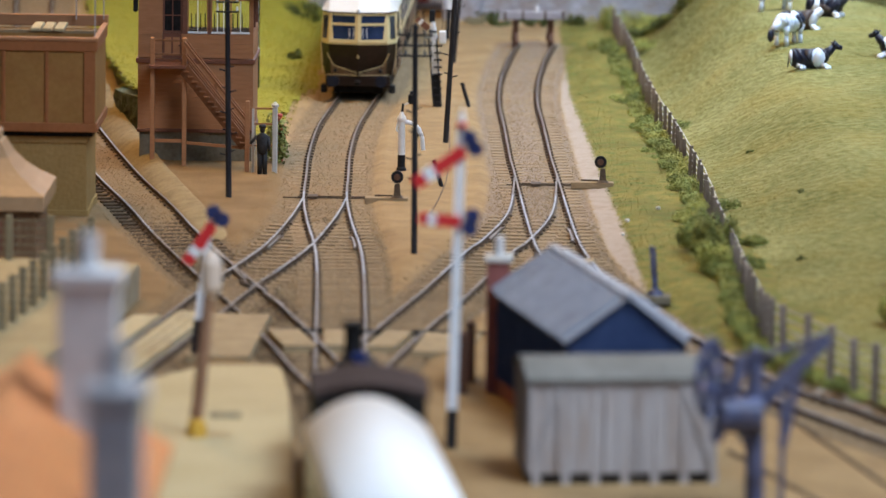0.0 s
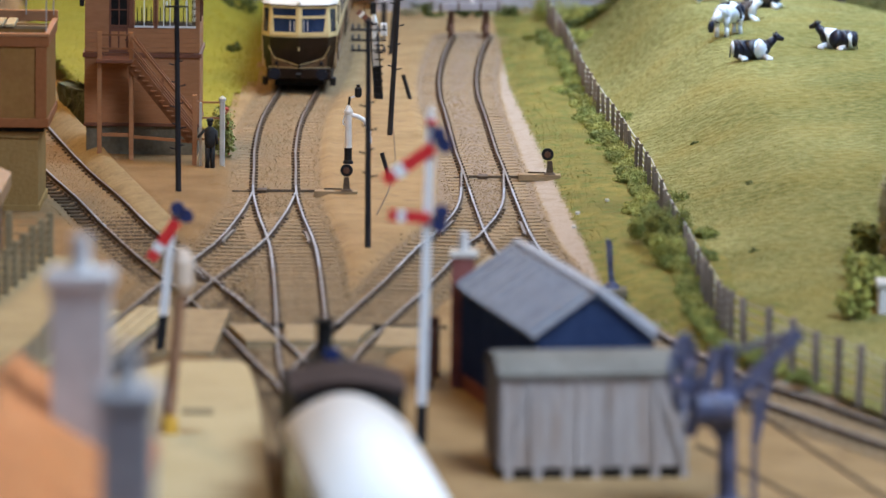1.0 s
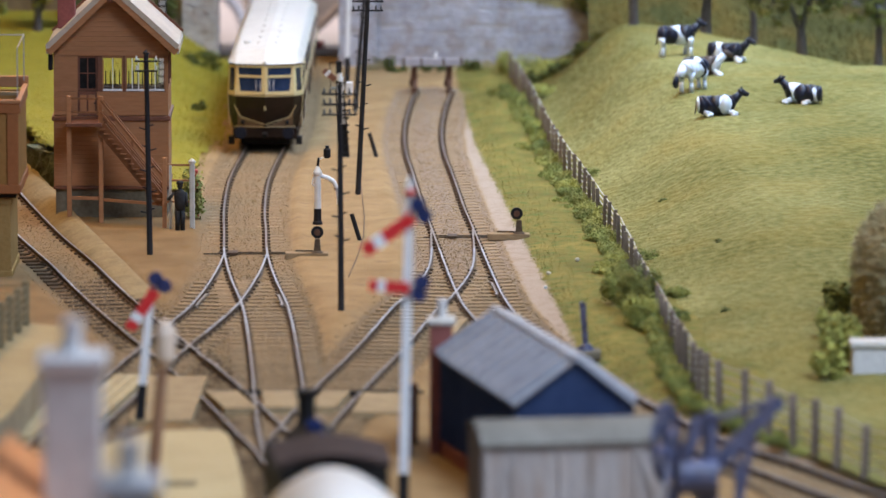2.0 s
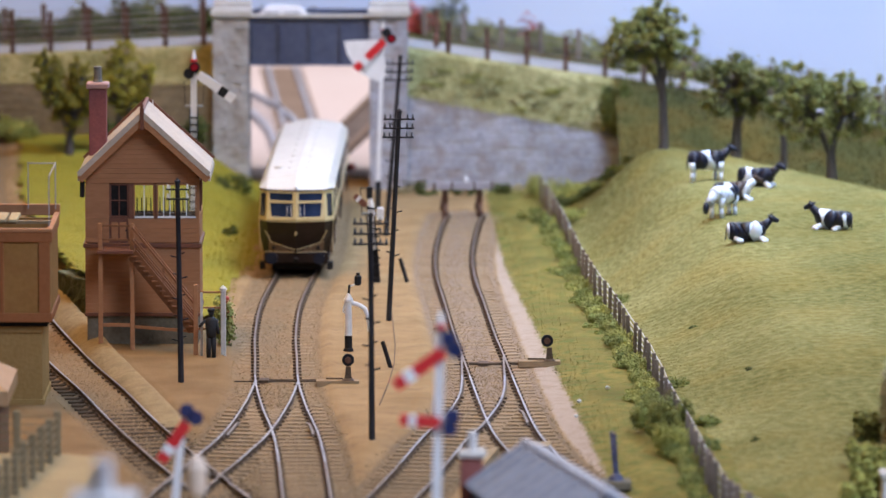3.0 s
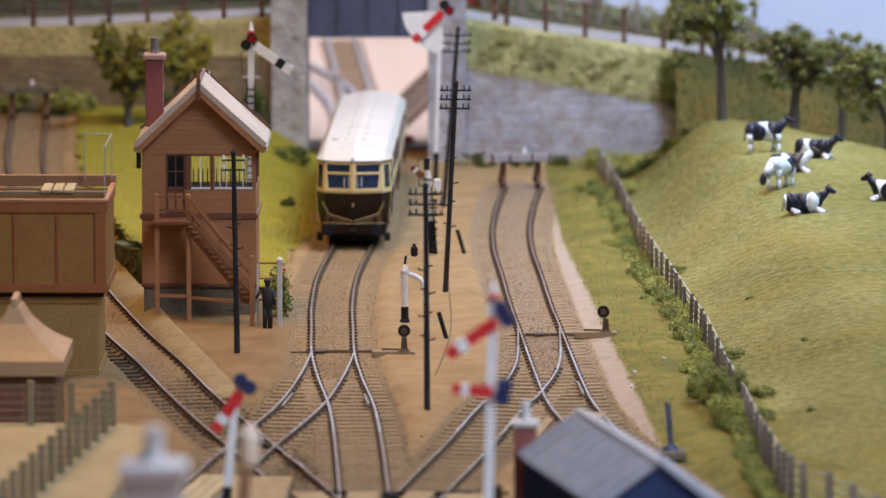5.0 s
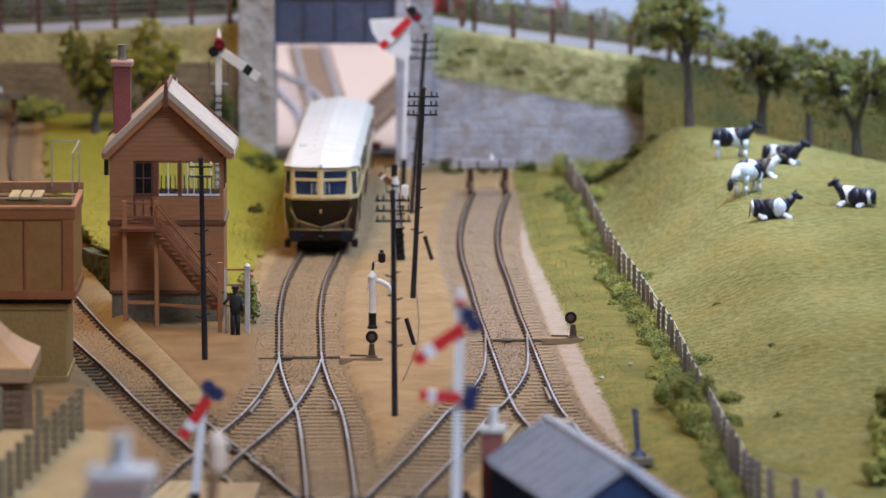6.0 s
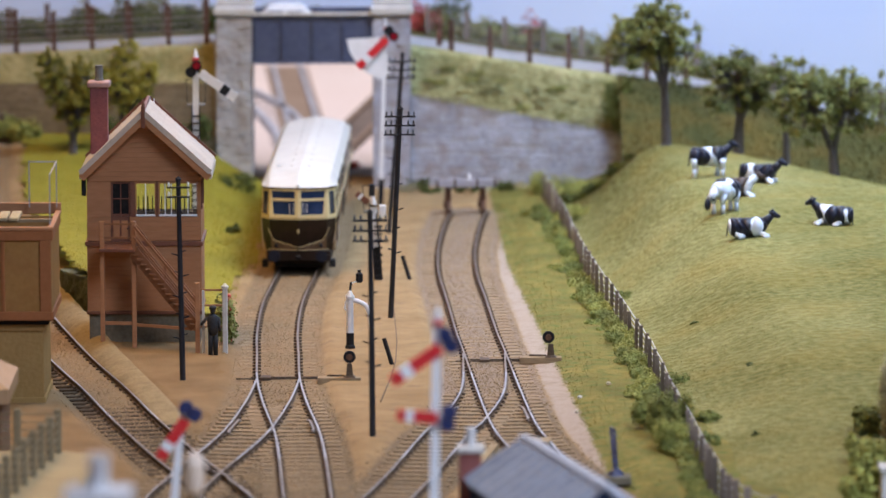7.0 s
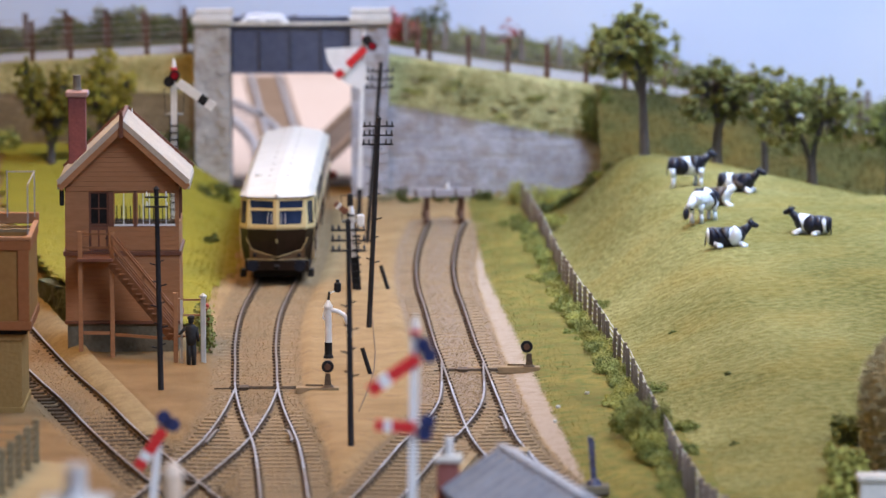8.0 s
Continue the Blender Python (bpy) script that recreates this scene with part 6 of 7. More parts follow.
def lamp_hut():
    th = thing("lamp_hut", "dark blue corrugated hut with a grey ribbed roof", "hut", (98.5, -413.5, 0))
    u, v = Vector((37.6, -3.2, 0)), Vector((-24.0, 96.0, 0))
    part("brick_base", sheared_box(B(), (-0.8, -0.4), (39, -3.3), (-24.2, 97.4), -2, 4.5), M_BRICKRED, th, "red brick footing")
    bm = B()
    z0, z1, za = 4.5, 33.0, 47.3
    pts = []
    for k in (0.0, 1.0):
        o = v * k
        pts.append([o + Vector((0, 0, z0)), o + u + Vector((0, 0, z0)), o + u + Vector((0, 0, z1)), o + u * 0.5 + Vector((0, 0, za)), o + Vector((0, 0, z1))])
    loft(bm, [[tuple(p) for p in s] for s in pts])
    wall = part("wall", bm, M_HUTBLUE, th, "dark blue sheet wall")
    for k in range(1, 14):
        p = u * (k / 14.0)
        t = 1 - abs(k / 14.0 - 0.5) * 2
        part("rib", bar(B(), (p.x + 0.1, p.y - 0.25, 4.6), (p.x + 0.1, p.y - 0.25, z1 + (za - z1) * t - 0.6), 0.8, 0.6), M_HUTBLUE, wall)
    for k in range(1, 30):
        p = v * (k / 30.0)
        part("rib", bar(B(), (p.x - 0.2, p.y, 4.6), (p.x - 0.2, p.y, z1 - 0.4), 0.6, 0.8), M_HUTBLUE, wall)
    for side in (0, 1):
        bm = B()
        n = 2
        rows = []
        for i in range(n + 1):
            k = -0.02 + 1.04 * i / n
            lift = 0.0
            e = (v * k) + (u * -0.03 if side == 0 else u * 1.03) + Vector((0, 0, z1 - 0.6))
            r = (v * k) + u * 0.5 + Vector((0, 0, za + 0.6))
            rows.append(((e + Vector((0, 0, lift + 0.6))), (r + Vector((0, 0, lift + 0.6))), (r + Vector((0, 0, lift - 0.1))), (e + Vector((0, 0, lift - 0.1)))))
        loft(bm, [[tuple(p) for p in s] for s in rows])
        sheet = part("roof_sheet", bm, M_HUTROOF, th, "grey ribbed roof sheet", smooth=False)
        for k in range(10):
            c = v * ((k + 0.45) / 9.9)
            e = c + (u * -0.025 if side == 0 else u * 1.025) + Vector((0, 0, z1 + 0.3))
            r = c + u * (0.47 if side == 0 else 0.53) + Vector((0, 0, z1 + 0.3 + (za - z1) * 0.94))
            part("roof_rib", bar(B(), tuple(e), tuple(r), 6.8, 5.0), M_HUTROOF, sheet)
    part("ridge_cap", bar(B(), tuple(u * 0.5 - v * 0.02 + Vector((0, 0, za + 1.6))), tuple(u * 0.5 + v * 1.02 + Vector((0, 0, za + 1.6))), 2.6, 0.9), M_HUTROOF, th)
    ch = part("chimney", bxs(-26.8, -19.6, 93, 100, -2, 43.5), M_BRICKRED, th, "red brick chimney")
    for k in range(21):
        for j in range(2):
            part("brick", bxs(-26.7 + j * 3.6, -23.4 + j * 3.6, 92.7, 94, -1 + k * 2.1, 0.8 + k * 2.1), M_BRICKRED, ch)
            part("brick", bxs(-27.1, -25.8, 93.1 + j * 3.5, 96.4 + j * 3.5, -1 + k * 2.1, 0.8 + k * 2.1), M_BRICKRED, ch)
    part("chimney_cap", bxs(-27.9, -18.6, 91.8, 101.2, 43.5, 45.4, 0.3), M_CAP, ch)
    part("chimney_pot", lathe(B(), ((1.8, 45.4), (1.6, 51.5), (1.0, 51.7)), (-23.2, 96.5, 0), 12), M_CHIMSTONE, ch)
    return th


lamp_hut()


def grounded_van():
    th = thing("van_body", "grounded grey planked van body with a curved roof", "van body", (87.3, -480, 0), 8.0)
    L, D = 58.0, 27.5
    body = part("body", bxs(0, L, 0, D, 2.6, 31.0), M_VANGREY, th, "grey planked body")
    for k in range(15):
        part("plank", bxs(0.3 + k * L / 15, (k + 1) * L / 15 - 0.15, -0.35, 0.4, 3, 30.8), M_VANGREY, body)
    for k in range(8):
        part("plank", bxs(-0.35, 0.4, 0.2 + k * D / 8, (k + 1) * D / 8 - 0.15, 3, 33.5), M_VANGREY, body)
    for x in (0.4, 9.5, 24.0, 34.0, 48.0, L - 0.4):
        part("upright", bxs(x - 0.6, x + 0.6, -1.0, -0.3, 2.6, 31, 0.1), M_VANGREY, th)
    for xa, xb in ((9.5, 1.0), (48, 57)):
        part("diagonal", bar(B(), (xa, -0.9, 30), (xb, -0.9, 4), 0.5, 0.9), M_VANGREY, th, "rust-streaked diagonal brace")
    for y in (0.6, D * 0.35, D * 0.65, D - 0.6):
        part("upright", bxs(-1.0, -0.3, y - 0.6, y + 0.6, 2.6, 34, 0.1), M_VANGREY, th)
    # sole bar in black: the shadow in the gaps below is put into its colour
    part("solebar", bxs(0.5, L - 0.5, 0.8, D - 0.8, -1.2, 2.6), M_UNDER, th, "dark sole bar")
    for k in range(7):
        part("packing", bxs(1 + k * 9.2, 3.6 + k * 9.2, -0.7, 4, -2, 2.7), M_VANGREY, th)
    n = 12
    prof = [(-1.6 + (D + 3.2) * i / n, 31.0 + 6.6 * math.sin(math.pi * (0.06 + 0.88 * i / n)) ** 0.8 - 1.2) for i in range(n + 1)]
    sec = lambda x: [(x, y, z + 0.9) for y, z in prof] + [(x, y, z) for y, z in reversed(prof)]
    part("roof", loft(B(), [sec(-1.4), sec(L + 1.4)]), M_VANROOF, th, "brownish grey curved roof")
    ends = [(0, y, z - 0.2) for y, z in prof[1:-1]]
    for x in (0.2, L - 0.9):
        bm = B()
        a = [bm.verts.new((x, y, z)) for _, y, z in ends] + [bm.verts.new((x, D - 0.3, 30.5)), bm.verts.new((x, 0.3, 30.5))]
        b = [bm.verts.new((p.co.x + 0.7, p.co.y, p.co.z)) for p in a]
        bm.faces.new(a)
        bm.faces.new(list(reversed(b)))
        for i in range(len(a)):
            bm.faces.new([a[i], b[i], b[(i + 1) % len(a)], a[(i + 1) % len(a)]])
        part("end_panel", bm, M_VANGREY, th)
    return th


grounded_van()

cr = thing("yard_crane", "blue-grey iron hand crane with a gear wheel and raised jib", "crane", (155.5, -520, 0))
part("base", lathe(B(), ((6, -1.5), (6, 1.2), (3.5, 2.4)), n=16), M_CRANE, cr)
part("mast", rod(B(), (0, 0, 0), (-0.6, 0, 48), 3.0, 2.4, 12), M_CRANE, cr, "blue-grey mast")
part("mast_head", ball(B(), (-0.6, 0, 48.5), 2.4, 2.4, 1.8, 0, 10), M_CRANE, cr)
w = B()
loft(w, [[(-14.0 + (4.2 + 0.7 * k) * math.cos(2 * pi * i / 24), y + 6.0 * math.cos(2 * pi * i / 24), 41 + (11.5 + k) * math.sin(2 * pi * i / 24)) for k, y in ((-1.9, -4.2), (1.0, -4.2), (1.0, -1.8), (-1.9, -1.8))] for i in range(25)], caps=False)
gw = part("gear_wheel", w, M_CRANE, cr, "spoked gear wheel")
for i in range(6):
    part("spoke", bar(B(), (-14.0, -3, 41), (-14.0 + 3.6 * math.cos(pi * i / 3 + 0.3), -3 + 5.2 * math.cos(pi * i / 3 + 0.3), 41 + 11 * math.sin(pi * i / 3 + 0.3)), 1.8, 1.8), M_CRANE, gw)
part("drum", rod(B(), (-10, -2, 30), (2, -2, 30), 5.5, 5.5, 14), M_CRANE, cr)
part("side_frame", bar(B(), (-12, -2, 22), (-4, -1, 48), 3.4, 3.6), M_CRANE, cr)
part("side_frame", bar(B(), (-13, 0, 38), (-1, 0, 20), 3.4, 3.4), M_CRANE, cr)
part("jib", bar(B(), (1, 0, 33), (21, 0, 54), 4.2, 4.2), M_CRANE, cr, "raised jib")
part("jib_tie", bar(B(), (0, 0, 47), (21, 0, 54), 1.8, 1.8), M_CRANE, cr)
part("jib_brace", bar(B(), (8, 0, 20), (13, 0, 46), 2.6, 2.6), M_CRANE, cr)
part("chain", bar(B(), (8, 0, 0), (8, 0, 40), 1.6, 1.6), M_CRANE, cr)
part("handle", bar(B(), (-14, -5, 34), (-14, -10, 28), 1.0, 1.0), M_CRANE, cr)

# a thin cable lying on the sand between the lines
single("ground_cable", strand(B(), [(x, y, -0.45) for x, y in ((44.6, 345), (46, 285), (47.2, 222), (47, 170), (45.2, 122), (41.6, 62))], 0.38), M_RAILSIDE, "thin brown cable lying on the sandy ground", "cable")
# point rods along the right-hand yard
for p, q in (((168, -345), (206, -510)), ((150, -420), (182, -520))):
    single("point_rod", bar(B(), (*p, -0.2), (*q, -0.2), 1.0, 0.8), M_CHAIR, "long dark point rod lying on the sand", "point rod", group="point rods")
for x, y in ((66, -300), (64, -322)):
    pt = thing("timber_fence_post", "dark creosoted timber fence post", "fence post", (x, y, 0), group="timber fence posts")
    part("post", bxs(-1.6, 1.6, -1.4, 1.4, -2, 20, 0.3), M_POSTRED, pt)
    part("rail", bar(B(), (0, 0, 14), (-1.5, 20, 14), 0.9, 1.6), M_POSTRED, pt)
    part("rail", bar(B(), (0, 0, 7), (-1.5, 20, 7), 0.9, 1.6), M_POSTRED, pt)


# ---------------------------------------------------------------- water tower and pagoda hut
def water_tower():
    th = thing("water_tower", "brown panelled water tank on a tan stone tower", "water tower", (-92.5, 63, 0))
    W, D = 66.0, 46.0
    base = part("tower_base", bxs(-W, 0, 0, D, -2, 31), M_TANKBASE, th, "tan sandstone tower")
    part("plinth_course", bxs(-W - 0.6, 0.7, -0.8, D + 0.6, -2, 1.5, 0.2), M_TANKBASE, base)
    part("top_course", bxs(-W - 0.5, 0.6, -0.6, D + 0.5, 28.2, 31, 0.2), M_TANKBASE, base)
    part("bearer", bxs(-W - 2, 2.4, -2, D + 2, 31, 33.2, 0.3), M_UNDER, th, "dark bearer course")
    tank = part("tank", B(), M_TANK, th, "brown tank")
    part("tank_front", bxs(-W - 3, 3.6, -3.4, -1.8, 33.2, 68), M_TANK, tank)
    part("tank_back", bxs(-W - 3, 3.6, D + 1.8, D + 3.4, 33.2, 68), M_TANK, tank)
    part("tank_side", bxs(2.0, 3.6, -1.8, D + 1.8, 33.2, 68), M_TANK, tank)
    part("tank_side", bxs(-W - 3, -W - 1.4, -1.8, D + 1.8, 33.2, 68), M_TANK, tank)
    part("water", bxs(-W - 1.4, 2.0, -1.8, D + 1.8, 62, 63), M_PANE, tank, "dark still water")
    for z0, z1 in ((33.0, 36.6), (65.0, 69.0)):
        part("frame_rail", bxs(-W - 3.6, 4.2, -4.2, -3.4, z0, z1, 0.2), M_TANKRIM, tank)
        part("frame_rail", bxs(3.6, 4.3, -3.4, D + 3.4, z0, z1, 0.2), M_TANKRIM, tank)
    for x in (-W - 1.6, -50, -32.5, -15.5, 1.3):
        wdt = 2.2 if x > -5 or x < -W + 2 else 0.7
        part("frame_stile", bxs(x - wdt, x + wdt, -4.1, -3.3, 36.6, 65.0, 0.15), M_TANKRIM, tank)
    for z0, z1, y0, y1, x0, x1 in ((69, 77.5, -4.6, -2.2, -W - 4, 4.6), (69, 77.5, D + 2.2, D + 4.6, -W - 4, 4.6), (69, 77.5, -2.2, D + 2.2, 2.4, 4.6), (69, 77.5, -2.2, D + 2.2, -W - 4, -W - 1.8)):
        part("rim", bxs(x0, x1, y0, y1, z0, 73.5 if y0 > 0 else 70.5, 0.25), M_TIMBER, tank, "pinkish brown rim plate")
    part("plank", bxs(-W, 3, 14, 17, 70.0, 71.2), M_SLEEPER, th)
    for k in range(3):
        part("hatch_board", bxs(-23 + k * 4.6, -19.2 + k * 4.6, 8, 30, 71.3, 72.6, 0.2), M_PATHB, th, "pale tan hatch board")
    for p, q in (((-8, D, 72), (-8, D, 91)), ((3, D, 72), (3, D, 91)), ((-8, D, 90.5), (3, D, 90.5)), ((3, D, 90.5), (3, 2, 90.5)), ((3, 2, 70), (3, 2, 90.5))):
        part("rail", bar(B(), p, q, 0.5, 0.5), M_VANGREY, th)
    return th


water_tower()


def pagoda():
    th = thing("pagoda_hut", "small platform hut with a flared peach-coloured pagoda roof", "hut", (-115, -70, 0))
    n = 4
    sec = []
    for r, ry, z in ((19.5, 27, 24.5), (19.6, 27.1, 30.0), (14.5, 22, 33.0), (9.5, 17, 37.0), (5.2, 12, 42.0), (2.2, 9.5, 47.5)):
        sec.append([(sx * r, sy * ry, z) for sx, sy in ((-1, -1), (1, -1), (1, 1), (-1, 1))])
    part("roof", loft(B(), sec), M_PAGODA, th, "peach flared sheet roof")
    part("ridge", bxs(-1.3, 1.3, -9.5, 9.5, 47.0, 51, 0.5), M_PAGODA, th)
    body = part("wall", bxs(-16.5, 16.5, -24, 24, -2, 25), M_PAGODAWALL, th, "brown hut wall")
    for k in range(12):
        part("rib", bxs(-16 + k * 2.8, -15 + k * 2.8, -24.5, -24, -1.5, 24.5), M_PAGODAWALL, body)
    part("door", bxs(-6, 4, -24.8, -24.2, -1, 21, 0.2), M_TRIMBROWN, th)
    return th


pagoda()


def platform_fence():
    th = thing("platform_fence", "grey concrete post and wire fence on the platform", "fence")
    pts = [(-75 - 0.118 * (17.0 * k), -133 - 17.0 * k) for k in range(14)]
    pts2 = [(-75 - 15 * k, -132) for k in range(1, 7)]
    for x, y in pts + pts2:
        part("post", bxs(x - 1.3, x + 1.3, y - 1.3, y + 1.3, 11, 28.5, 0.25), M_CONCRETE, th)
    for z in (14.5, 17.5, 20.5, 23.5, 26.5):
        part("wire", bar(B(), (pts[0][0], pts[0][1], z), (pts[-1][0], pts[-1][1], z), 0.45, 0.5), M_CONCRETE, th)
        part("wire", bar(B(), (pts[0][0], -132, z), (pts2[-1][0], -132, z), 0.4, 0.4), M_CONCRETE, th)
    return th


platform_fence()

lp = thing("platform_lamp", "rusty platform lamp column with a pale globe and yellow foot", "lamp", (-17, -445, 6.3))
part("foot", lathe(B(), ((3.2, 0), (3.0, 3), (2.0, 6)), n=12), M_YELLOW, lp, "yellow foot")
part("column", rod(B(), (0, 0, 6), (3.6, 0, 46), 2.1, 1.8, 10), M_LAMPPOST, lp, "rusty brown column")
part("globe", lathe(B(), ((1.6, 44), (3.2, 47), (3.4, 55), (2.2, 58), (0.6, 59)), (4.2, 0, 0), 12), M_LAMPGLASS, lp, "pale peach lamp globe")
part("seat", bxs(4, 14, -3, 2, 6.5, 7.5, 0.3), M_CONCRETE, lp)

# ---------------------------------------------------------------- station building, loco and coach in front
sb = thing("station_building", "station building with an orange-brown roof and grey stone chimneys", "building", (-44, -800, 0))
part("wall", bxs(-48, 32, -290, 62, -2, 48), M_CHIMSTONE, sb, "grey stone wall")
for s, e in ((-1, 56), (1, 38)):
    bm = B()
    loft(bm, [[(0, y, 80), (s * e, y, 80 - e * 0.625), (s * e, y, 78 - e * 0.625), (0, y, 77)] for y in (-300, 70)])
    sl = part("roof_slope", bm, M_ORANGE, sb, "orange-brown tiled slope")
    for k in range(13):
        t = (k + 0.5) / 13
        part("tile_course", bar(B(), (s * e * t, -300, 80.4 - 0.625 * e * t), (s * e * t, 70, 80.4 - 0.625 * e * t), 3.0, 0.6), M_ORANGE, sl)
part("ridge", rod(B(), (0, -300, 80), (0, 70, 80), 1.6, n=8), M_ORANGE, sb)
for x, y, z0, zt, w in ((19.2, 25, 50, 107, 15), (43.8, -208, -2, 118.5, 11.4)):
    c = part("chimney", bxs(x - w / 2, x + w / 2, y - 6, y + 6, z0, zt, 0.4), M_CHIMSTONE, sb, "grey stone chimney stack")
    part("cap", bxs(x - w / 2 - 1.3, x + w / 2 + 1.3, y - 7.3, y + 7.3, zt, zt + 4, 0.5), M_CHIMSTONE, c)
    part("pot", lathe(B(), ((3.2, 0), (2.6, 2), (2.5, 8), (2.9, 9), (1.6, 9.2)), (x, y, zt + 4), 12), M_CHIMSTONE, c)

lc = thing("tank_locomotive", "small dark tank locomotive with a brown cab roof", "locomotive", (38.6, -525, 0), 4.0)
n = 14
arc = [(-17.2 + 34.4 * i / n, 42 + 4.4 * math.sin(math.pi * (0.08 + 0.84 * i / n)) - 1.4) for i in range(n + 1)]
sec = lambda y: [(x, y, z + 1.2) for x, z in arc] + [(x, y, z) for x, z in reversed(arc)]
part("cab_roof", loft(B(), [sec(-46), sec(-12)]), M_LOCO, lc, "brown curved cab roof")
part("cab", bxs(-16, 16, -47, -12, 14, 42), M_UNDER, lc)
part("side_tank", bxs(-15.5, -6, -6, 62, 14, 31, 0.8), M_UNDER, lc)
part("side_tank", bxs(6, 15.5, -6, 62, 14, 31, 0.8), M_UNDER, lc)
part("boiler", rod(B(), (0, -6, 25), (0, 78, 25), 9.0, 9.0, 22), M_UNDER, lc)
part("dome", lathe(B(), ((4.5, 32), (4.2, 36), (2.6, 39.5), (0.5, 40.5)), (0, 22, 0), 14), M_NAVY, lc)
part("funnel", lathe(B(), ((3.6, 32), (2.8, 35), (2.7, 42), (3.6, 43), (3.4, 44), (1.8, 44.2)), (-1.5, 76, 0), 14), M_UNDER, lc, "black funnel")
part("frame", bxs(-14, 14, -50, 84, 8, 14), M_UNDER, lc)
part("smokebox_lamp", bxs(-2.5, 2.5, 60, 64, 33, 37, 0.4), M_NAVY, lc)
for s in (-1, 1):
    for yw in (-28, 8, 44):
        part("wheel", rod(B(), (s * 7.6, yw, 7.4), (s * 10, yw, 7.4), 7.3, 7.3, 20), M_UNDER, lc)
co = thing("coach", "coach with a plain white curved roof and pale green sides", "coach", (51.5, -690, 0), 6.5)
arc2 = [(-18.2 + 36.4 * i / n, 37.5 + 9.5 * math.sin(math.pi * i / n) ** 0.85) for i in range(n + 1)]
sec2 = lambda y: [(x, y, z) for x, z in arc2] + [(x, y, z - 1) for x, z in reversed(arc2)]
part("roof", loft(B(), [sec2(-95), sec2(95)]), M_COACHROOF, co, "plain white curved roof", smooth=True)
M_GREENSIDE = surface("pale_green_side", (0.36, 0.36, 0.22), (0.44, 0.44, 0.28), 0.5, 40, 400, 0.05)
part("body", bxs(-17, 17, -94, 94, 10, 37.6, 0.4), M_GREENSIDE, co, "pale green side")
for s in (-1, 1):
    for k in range(7):
        part("window", bxs(min(s * 17.1, s * 16.5), max(s * 17.1, s * 16.5), -84 + k * 25, -70 + k * 25, 24, 34, 0.15), M_PANE, co)
    for yw in (-70, -45, 45, 70):
        part("wheel", rod(B(), (s * 7.6, yw, 6.4), (s * 10, yw, 6.4), 6.3, 6.3, 18), M_UNDER, co)
part("underframe", bxs(-13, 13, -92, 92, 6, 10), M_UNDER, co)

# ---------------------------------------------------------------- fences
def post_fence():
    th = thing("field_fence", "weathered grey timber post and wire fence along the field", "fence")
    p = np.array(FENCE, float)
    c, d = curve_pts([tuple(q) for q in p], 1.0)
    s = np.concatenate([[0], np.cumsum(np.hypot(*np.diff(c, axis=0).T))])
    tops = []
    rr = random.Random(3)
    u = 2.0
    while u < s[-1] - 2:
        x, y = np.interp(u, s, c[:, 0]), np.interp(u, s, c[:, 1])
        z = 0.8
        lx, ly = rr.uniform(-0.7, 0.7), rr.uniform(-0.7, 0.7)
        wd = float(np.interp(y, [-260, -80], [1.25, 0.78]))
        h = rr.uniform(0.93, 1.07) * float(np.interp(y, [-260, -80], [17.5, 12.5]))
        bm = B()
        loft(bm, [[(x + sx * wd + lx * t, y + sy * wd + ly * t, z - 2 + (h + 2) * t) for sx, sy in ((-1, -1), (1, -1), (1, 1), (-1, 1))] for t in (0, 1)])
        part("post", bm, M_POST, th)
        tops.append((x, y, z, h))
        u += 20.5 + rr.uniform(-2, 2)
    for k in range(5):
        bm = strand(B(), [(x + 0.9, y, z + h * (0.14 + 0.19 * k)) for x, y, z, h in tops], 0.36)
        part("wire", bm, M_WIRE, th, "pale fence wire")
    return th


post_fence()


def road_fence(x0, x1, y, h, material, label, pitch=20.0, off=0.0):
    th = thing("road_fence", label, "fence", group="road fences")
    xs = np.arange(x0 + off, x1, pitch)
    rr = random.Random(int(y + x0))
    pts = []
    for x in xs:
        z = float(road_z(x))
        l = rr.uniform(-0.6, 0.6)
        hh = h * rr.uniform(0.92, 1.08)
        bm = B()
        loft(bm, [[(x + sx * 1.25 + l * t, y + sy * 1.1, z - 3 + (hh + 3) * t) for sx, sy in ((-1, -1), (1, -1), (1, 1), (-1, 1))] for t in (0, 1)])
        part("post", bm, material, th)
        pts.append((x, z))
    for k in range(5):
        bm = strand(B(), [(a, y - 1.2, za + h * (0.15 + 0.17 * k)) for a, za in pts], 0.24)
        part("wire", bm, M_WIRE, th)


road_fence(-290, -49, 777, 21, M_POSTRED, "brown post and wire fence beside the road", 19.5, 3)
road_fence(-290, -49, 830, 19, M_POSTRED, "brown post and wire fence behind the road", 20.5, 9)
road_fence(62, 330, 777, 16.5, M_POSTRED, "short brown post and wire fence beside the road", 20.0, 10)
road_fence(58, 330, 830, 16.5, M_POST, "grey post and wire fence behind the road", 20.0, 2)

